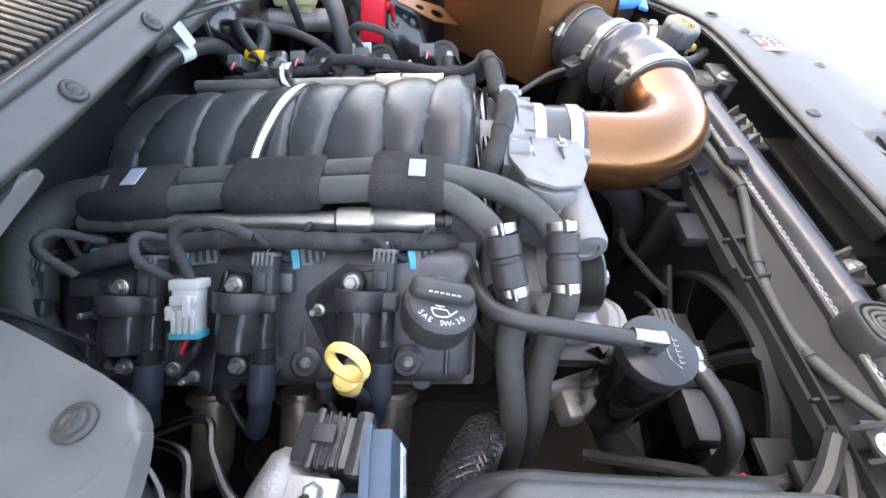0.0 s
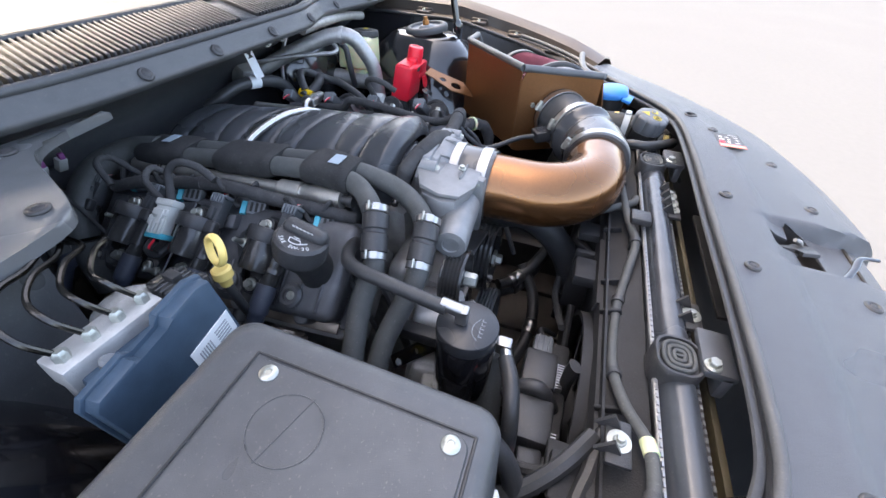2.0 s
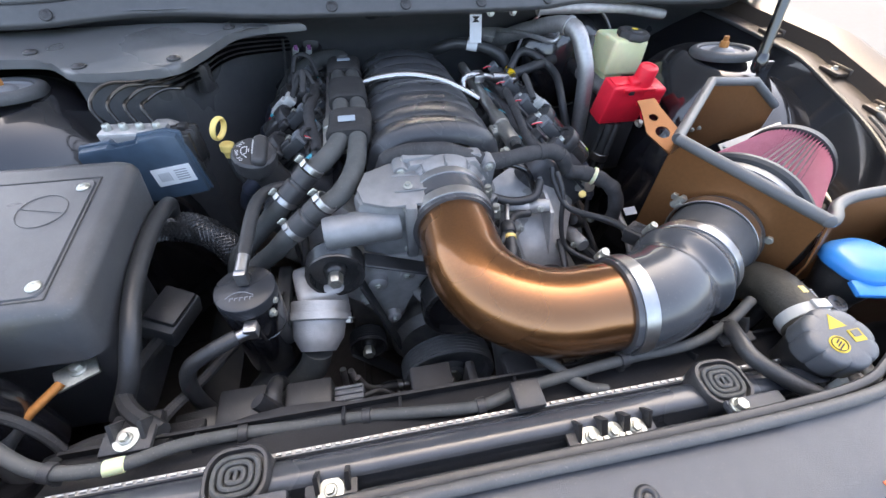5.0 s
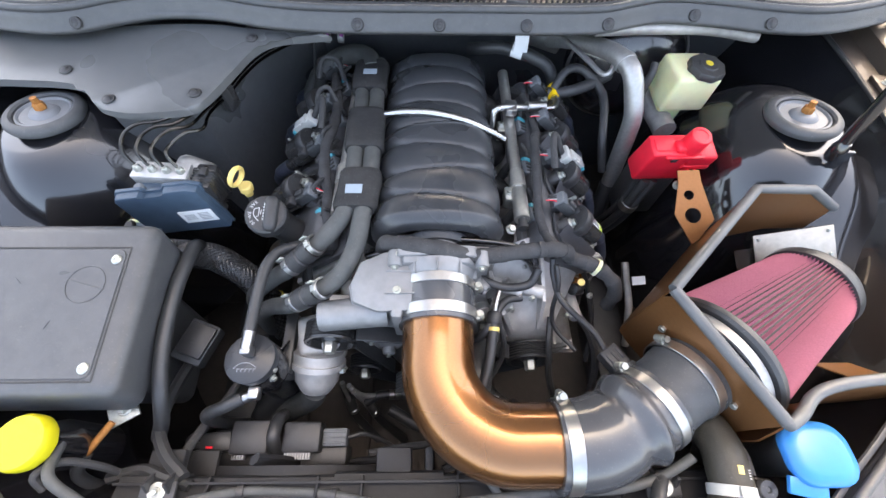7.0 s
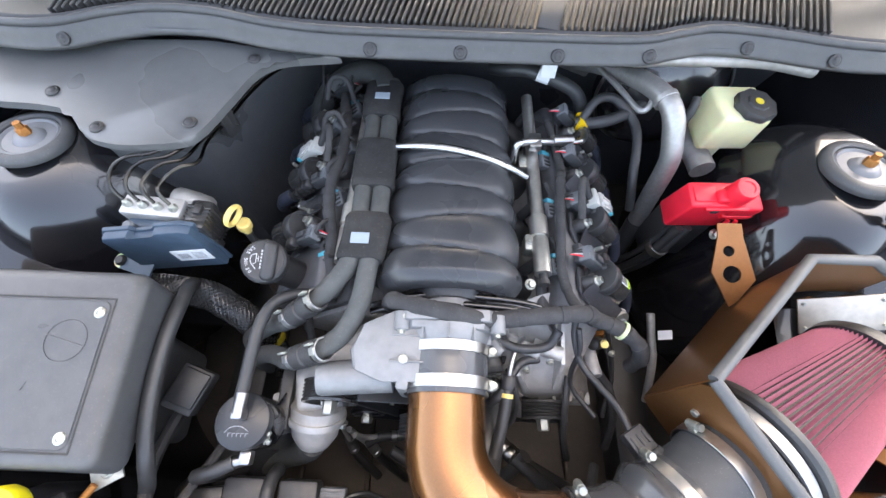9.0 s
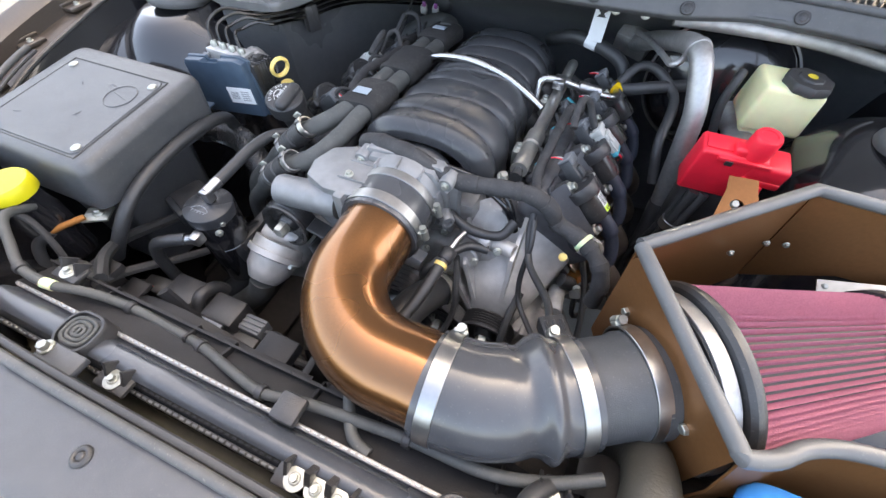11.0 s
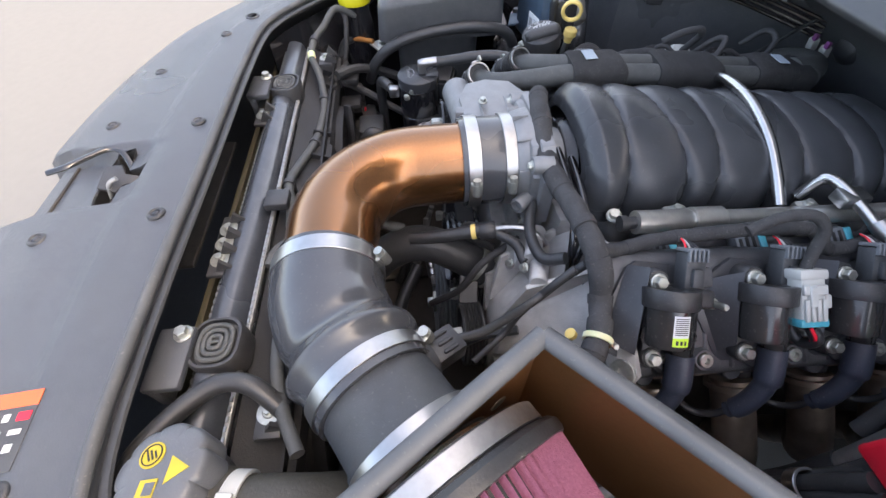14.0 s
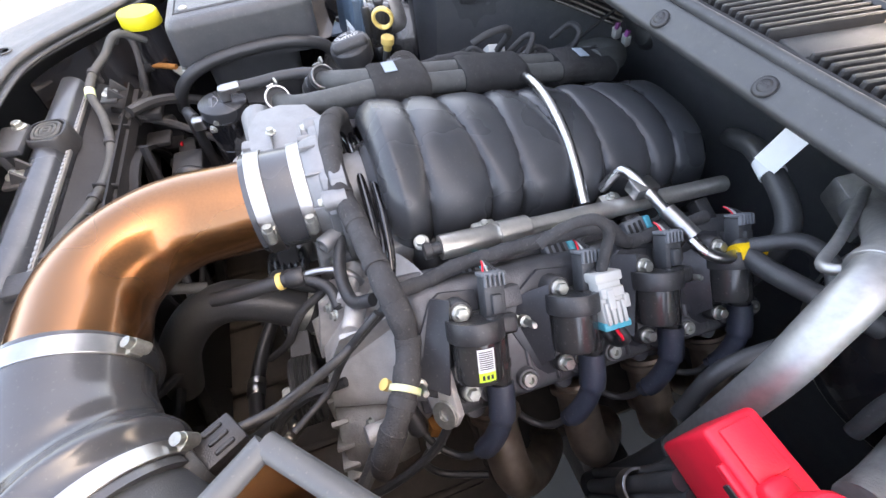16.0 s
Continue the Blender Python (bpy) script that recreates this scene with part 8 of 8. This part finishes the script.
part("tube", tube(B(), [(0.378, 0.27, 0.67), (0.38, 0.235, 0.655), (0.385, 0.19, 0.63), (0.385, 0.13, 0.58)], 0.007), DULLCAST, ss)
part("tag", box(B(), 0.026, 0.016, 0.001, Matrix.Translation((0.398, 0.232, 0.668)) @ pose(0, 0, 0, 25, 0, 5), 0.0003, 1), WHITE, ss, "white tag")
hose("vacuum_hose", [(0.25, 0.60, 0.80), (0.275, 0.625, 0.825), (0.31, 0.63, 0.82), (0.345, 0.60, 0.80), (0.35, 0.56, 0.79), (0.345, 0.50, 0.76), (0.36, 0.47, 0.70)], 0.0085, RUBBER, "black rubber vacuum hose to the booster")
hose("vacuum_hose", [(0.24, 0.60, 0.79), (0.27, 0.595, 0.795), (0.31, 0.60, 0.805), (0.37, 0.64, 0.80)], 0.011, RUBBER, "black rubber brake vacuum hose")
hose("booster_hose", [(0.43, 0.60, 0.86), (0.425, 0.585, 0.85), (0.42, 0.575, 0.81), (0.43, 0.57, 0.76)], 0.0075, RUBBER, "thin black hose beside the reservoir")
gd = thing("green_marker", (0.345, 0.60, 0.80), "small green paint dot on the booster", "marker")
part("dot", lathe(B(), [(0.009, 0), (0.009, 0.001), (0, 0.001)], axes((0.352, 0.628, 0.803), (-0.3, -0.8, 0.5)), 16), mat("green_dot", (0.02, 0.35, 0.06), 0.5), gd)
# wires round the battery corner and in front of the engine
for i, (pts, r) in enumerate((
    ([(-0.47, -0.10, 0.80), (-0.475, -0.085, 0.815), (-0.46, -0.07, 0.80), (-0.44, -0.075, 0.76), (-0.43, -0.09, 0.70)], 0.005),
    ([(-0.33, -0.09, 0.75), (-0.37, -0.06, 0.74), (-0.40, -0.02, 0.72), (-0.41, 0.04, 0.69), (-0.40, 0.12, 0.66)], 0.009),
    ([(-0.34, -0.10, 0.74), (-0.36, -0.05, 0.70), (-0.34, 0.02, 0.66), (-0.32, 0.10, 0.62)], 0.007),
    ([(-0.45, -0.09, 0.72), (-0.40, -0.08, 0.73), (-0.36, -0.09, 0.74), (-0.32, -0.10, 0.745)], 0.008),
    ([(-0.20, 0.22, 0.78), (-0.205, 0.19, 0.72), (-0.21, 0.17, 0.66), (-0.20, 0.16, 0.60)], 0.006),
    ([(-0.215, 0.25, 0.77), (-0.225, 0.22, 0.71), (-0.22, 0.20, 0.65)], 0.004),
    ([(0.10, 0.17, 0.74), (0.12, 0.12, 0.72), (0.125, 0.09, 0.67), (0.10, 0.05, 0.60)], 0.005),
    ([(0.21, 0.15, 0.70), (0.205, 0.10, 0.68), (0.21, 0.06, 0.64), (0.23, 0.03, 0.58)], 0.006),
    ([(0.27, 0.17, 0.66), (0.30, 0.14, 0.63), (0.32, 0.10, 0.58), (0.32, 0.05, 0.52)], 0.008),
    ([(0.28, 0.25, 0.70), (0.30, 0.22, 0.66), (0.31, 0.16, 0.62), (0.30, 0.10, 0.58)], 0.005),
    ([(-0.255, 0.79, 0.84), (-0.25, 0.74, 0.82), (-0.25, 0.68, 0.78), (-0.26, 0.62, 0.74)], 0.003),
)):
    hose("wire", pts, r, RUBBER if i % 2 else LOOM, "thin black wire in the engine bay", "wire", seg=8)
fb = thing("relay_box", (-0.40, 0.11, 0.70), "dark grey plastic relay box beside the battery box", "relay box")
part("box", box(B(), 0.05, 0.07, 0.04, Matrix.Translation((-0.395, 0.11, 0.685)) @ pose(0, 0, 0, 0, 15, -20), 0.005), MAFP, fb)
part("lid", box(B(), 0.042, 0.055, 0.01, Matrix.Translation((-0.387, 0.11, 0.708)) @ pose(0, 0, 0, 0, 15, -20), 0.003), PLASTIC, fb)
# firewall fittings
fw = thing("firewall_fitting", (0.27, 0.64, 0.9), "pale cast valve block on the firewall", "valve")
part("block", box(B(), 0.07, 0.04, 0.045, Matrix.Translation((0.252, 0.748, 0.812)) @ pose(0, 0, 0, 20, 10, -15), 0.006), DULLCAST, fw)
part("bracket", box(B(), 0.075, 0.012, 0.02, Matrix.Translation((0.23, 0.655, 0.912)), 0.004), DULLCAST, fw)
bolt(fw, (0.255, 0.645, 0.905), (0, -1, 0.2), HEX)
bolt(fw, (0.205, 0.645, 0.905), (0, -1, 0.2), HEX)
hose("long_pipe", [(0.30, 0.62, 0.915), (0.40, 0.63, 0.912), (0.52, 0.64, 0.905), (0.62, 0.64, 0.89)], 0.011, DULLCAST, "long grey metal pipe below the cowl", "pipe")
# dark spares at the firewall corner
pc = thing("wiring_clip", (-0.21, 0.76, 0.79), "small white and purple wiring clips at the firewall", "wiring clip")
for x in (-0.228, -0.198):
    part("clip", box(B(), 0.014, 0.012, 0.022, Matrix.Translation((x, 0.755, 0.80)) @ pose(0, 0, 0, 20, 10, 0), 0.002), LTGREY, pc)
    part("lock", box(B(), 0.008, 0.006, 0.012, Matrix.Translation((x + 0.003, 0.75, 0.812)), 0.001), mat("purple_lock", (0.25, 0.06, 0.22), 0.5), pc)

# ---- injector plugs with teal locks ----
for sx, ys, x, z in ((-1, (0.29, 0.41, 0.525, 0.62), -0.168, 0.796), (1, (0.30, 0.405, 0.51), 0.168, 0.792)):
    for y in ys:
        zz = z - 0.05 * (y - 0.29)
        ip = thing("injector_connector", (x, y, zz), "black injector connector with a teal lock", "connector", "injector connectors")
        m = Matrix.Translation((x + sx * 0.007, y, zz)) @ pose(0, 0, 0, 10, sx * 35, 12)
        shell = part("shell", box(B(), 0.022, 0.026, 0.018, m, 0.003), RIBS, ip, "grey connector shell")
        for k in range(3):
            part("slot", box(B(), 0.014, 0.0035, 0.002, m @ Matrix.Translation((0, -0.008 + 0.007 * k, 0.0092)), 0.0005, 1), INK_GROOVE, shell, "dark slot")
        part("lock", box(B(), 0.020, 0.008, 0.015, m @ Matrix.Translation((sx * 0.002, 0.017, 0.001)), 0.0015), TEAL, ip, "teal lock")
        part("lead", tube(B(), [m @ Vector((0, 0.020, 0.002)), m @ Vector((0.002, 0.030, 0.008)), (x - sx * 0.0, y + 0.044, zz + 0.02)], 0.0035, seg=8), LOOM, ip)

# ---- writing ----
def text(body_text, size, m, material, parent, name="writing"):
    cu = bpy.data.curves.new(name, "FONT")
    cu.body, cu.size, cu.extrude, cu.align_x, cu.align_y = body_text, size, 0.0002, "CENTER", "CENTER"
    tmp = bpy.data.objects.new(name, cu)
    scene.collection.objects.link(tmp)
    dg = bpy.context.evaluated_depsgraph_get()
    me = bpy.data.meshes.new_from_object(tmp.evaluated_get(dg))
    bpy.data.objects.remove(tmp)
    me.materials.clear()
    me.materials.append(material)
    return put(name, me, parent, m)
for k, ch in enumerate("SAE 5W-30"):
    if ch != " ":
        a = radians(-48 + 12 * k)
        text(ch, 0.0072, om @ Matrix.Translation((-0.0235 * math.sin(a), 0.0235 * math.cos(a), 0.0094)) @ pose(0, 0, 0, 0, 0, 180 + math.degrees(a)), PRINT, oc, "letter")
bm = B()
tube(bm, [om @ Vector((0.009, 0.0095, 0.0095)), om @ Vector((0.006, 0.0165, 0.0095)), om @ Vector((-0.004, 0.0165, 0.0095)), om @ Vector((-0.013, 0.0085, 0.0095))], 0.0007, seg=6)
tube(bm, [om @ Vector((0.009, 0.0095, 0.0095)), om @ Vector((-0.004, 0.0095, 0.0095)), om @ Vector((-0.0065, 0.013, 0.0095))], 0.0007, seg=6, smooth=False)
tube(bm, [om @ Vector((0.002, 0.0095, 0.0095)), om @ Vector((0.002, 0.0065, 0.0095)), om @ Vector((0.006, 0.0065, 0.0095)), om @ Vector((-0.002, 0.0065, 0.0095))], 0.0006, seg=6, smooth=False)
part("oil_can_symbol", bm, PRINT, oc, "white oil can symbol")
bm = B()
for k in range(6):
    box(bm, 0.003, 0.0006, 0.0045, om @ Matrix.Translation((-0.012 + 0.0048 * k, -0.0005, 0.0175)) @ pose(0, 0, 0, -25, 0, 0), 0, 1)
part("mark", bm, PRINT, oc, "white bars of a printed mark")

# ---- sensor below the first coil, hose fittings under the intake ----
kn = thing("knock_sensor_plug", (0.287, 0.231, 0.652), "pale sensor connector with brass base under the coils", "sensor")
part("brass_base", lathe(B(), [(0.013, 0), (0.013, 0.012), (0.009, 0.014), (0.009, 0.022), (0, 0.022)], axes((0.277, 0.235, 0.675), (0.3, -0.3, -0.9)), 6), RUST, kn, "brass hexagon base")
part("shell", box(B(), 0.018, 0.016, 0.034, axes((0.287, 0.228, 0.648), (0.25, -0.3, -0.9), (1, 0, 0)), 0.003), LTGREY, kn)
part("lead", tube(B(), [(0.29, 0.22, 0.632), (0.296, 0.21, 0.60), (0.31, 0.23, 0.575), (0.33, 0.28, 0.58)], 0.0045), RUBBER, kn)
hose("purge_hose", [(0.102, 0.130, 0.764), (0.099, 0.105, 0.760), (0.095, 0.08, 0.753), (0.09, 0.056, 0.746), (0.082, 0.03, 0.738)], 0.0085, RUBBER, "black rubber purge hose under the intake pipe")
pv = thing("hose_collar", (0.10, 0.138, 0.763), "small black collar with a yellow stripe on the hose", "collar")
part("collar", lathe(B(), [(0.010, -0.010), (0.0115, -0.008), (0.0115, 0.008), (0.010, 0.010)], axes((0.102, 0.127, 0.7636), (0.12, 1, 0.12)), 16), PLASTIC, pv)
part("stripe", ring(B(), 0.0085, 0.0098, 0.006, axes((0.0998, 0.110, 0.761), (0.12, 1, 0.2)), 16), DIP, pv, "yellow stripe")
bm = B()
box(bm, 0.075, 0.05, 0.085, Matrix.Translation((-0.215, 0.125, 0.60)) @ pose(0, 0, 0, 8, 0, 12), 0.008, 3)
box(bm, 0.04, 0.03, 0.04, Matrix.Translation((-0.262, 0.105, 0.615)) @ pose(0, 0, 0, 8, 0, 12), 0.006, 2)
box(bm, 0.012, 0.054, 0.09, Matrix.Translation((-0.235, 0.125, 0.60)) @ pose(0, 0, 0, 8, 0, 12), 0.003, 2)
part("accessory_bracket", bm, CAST, engine, "pale cast accessory bracket")
bolt(engine, (-0.262, 0.098, 0.636), (-0.2, -0.3, 0.9), HEXS)
part("arm", holed_plate([(-0.010, -0.008), (0.010, -0.008), (0.011, 0.118), (-0.011, 0.118)], [(0.0, 0.05, 0.0045), (0.0, 0.085, 0.0045)], 0.003, axes((-0.238, 0.165, 0.625), (-0.8, 0.46, 0.38), (-0.6, -0.62, -0.51))), PAINT, cc, "black bracket arm with two holes")
bolt(cc, (-0.241, 0.160, 0.628), (-0.5, -0.5, 0.7), HEXS)
yb = thing("sleeve_band", (-0.298, 0.215, 0.645), "yellow plastic band round the braided sleeve", "band")
part("band", ring(B(), 0.0205, 0.0235, 0.012, axes((-0.303, 0.206, 0.634), (0.35, -0.45, -0.85)), 28), YPRINT, yb)
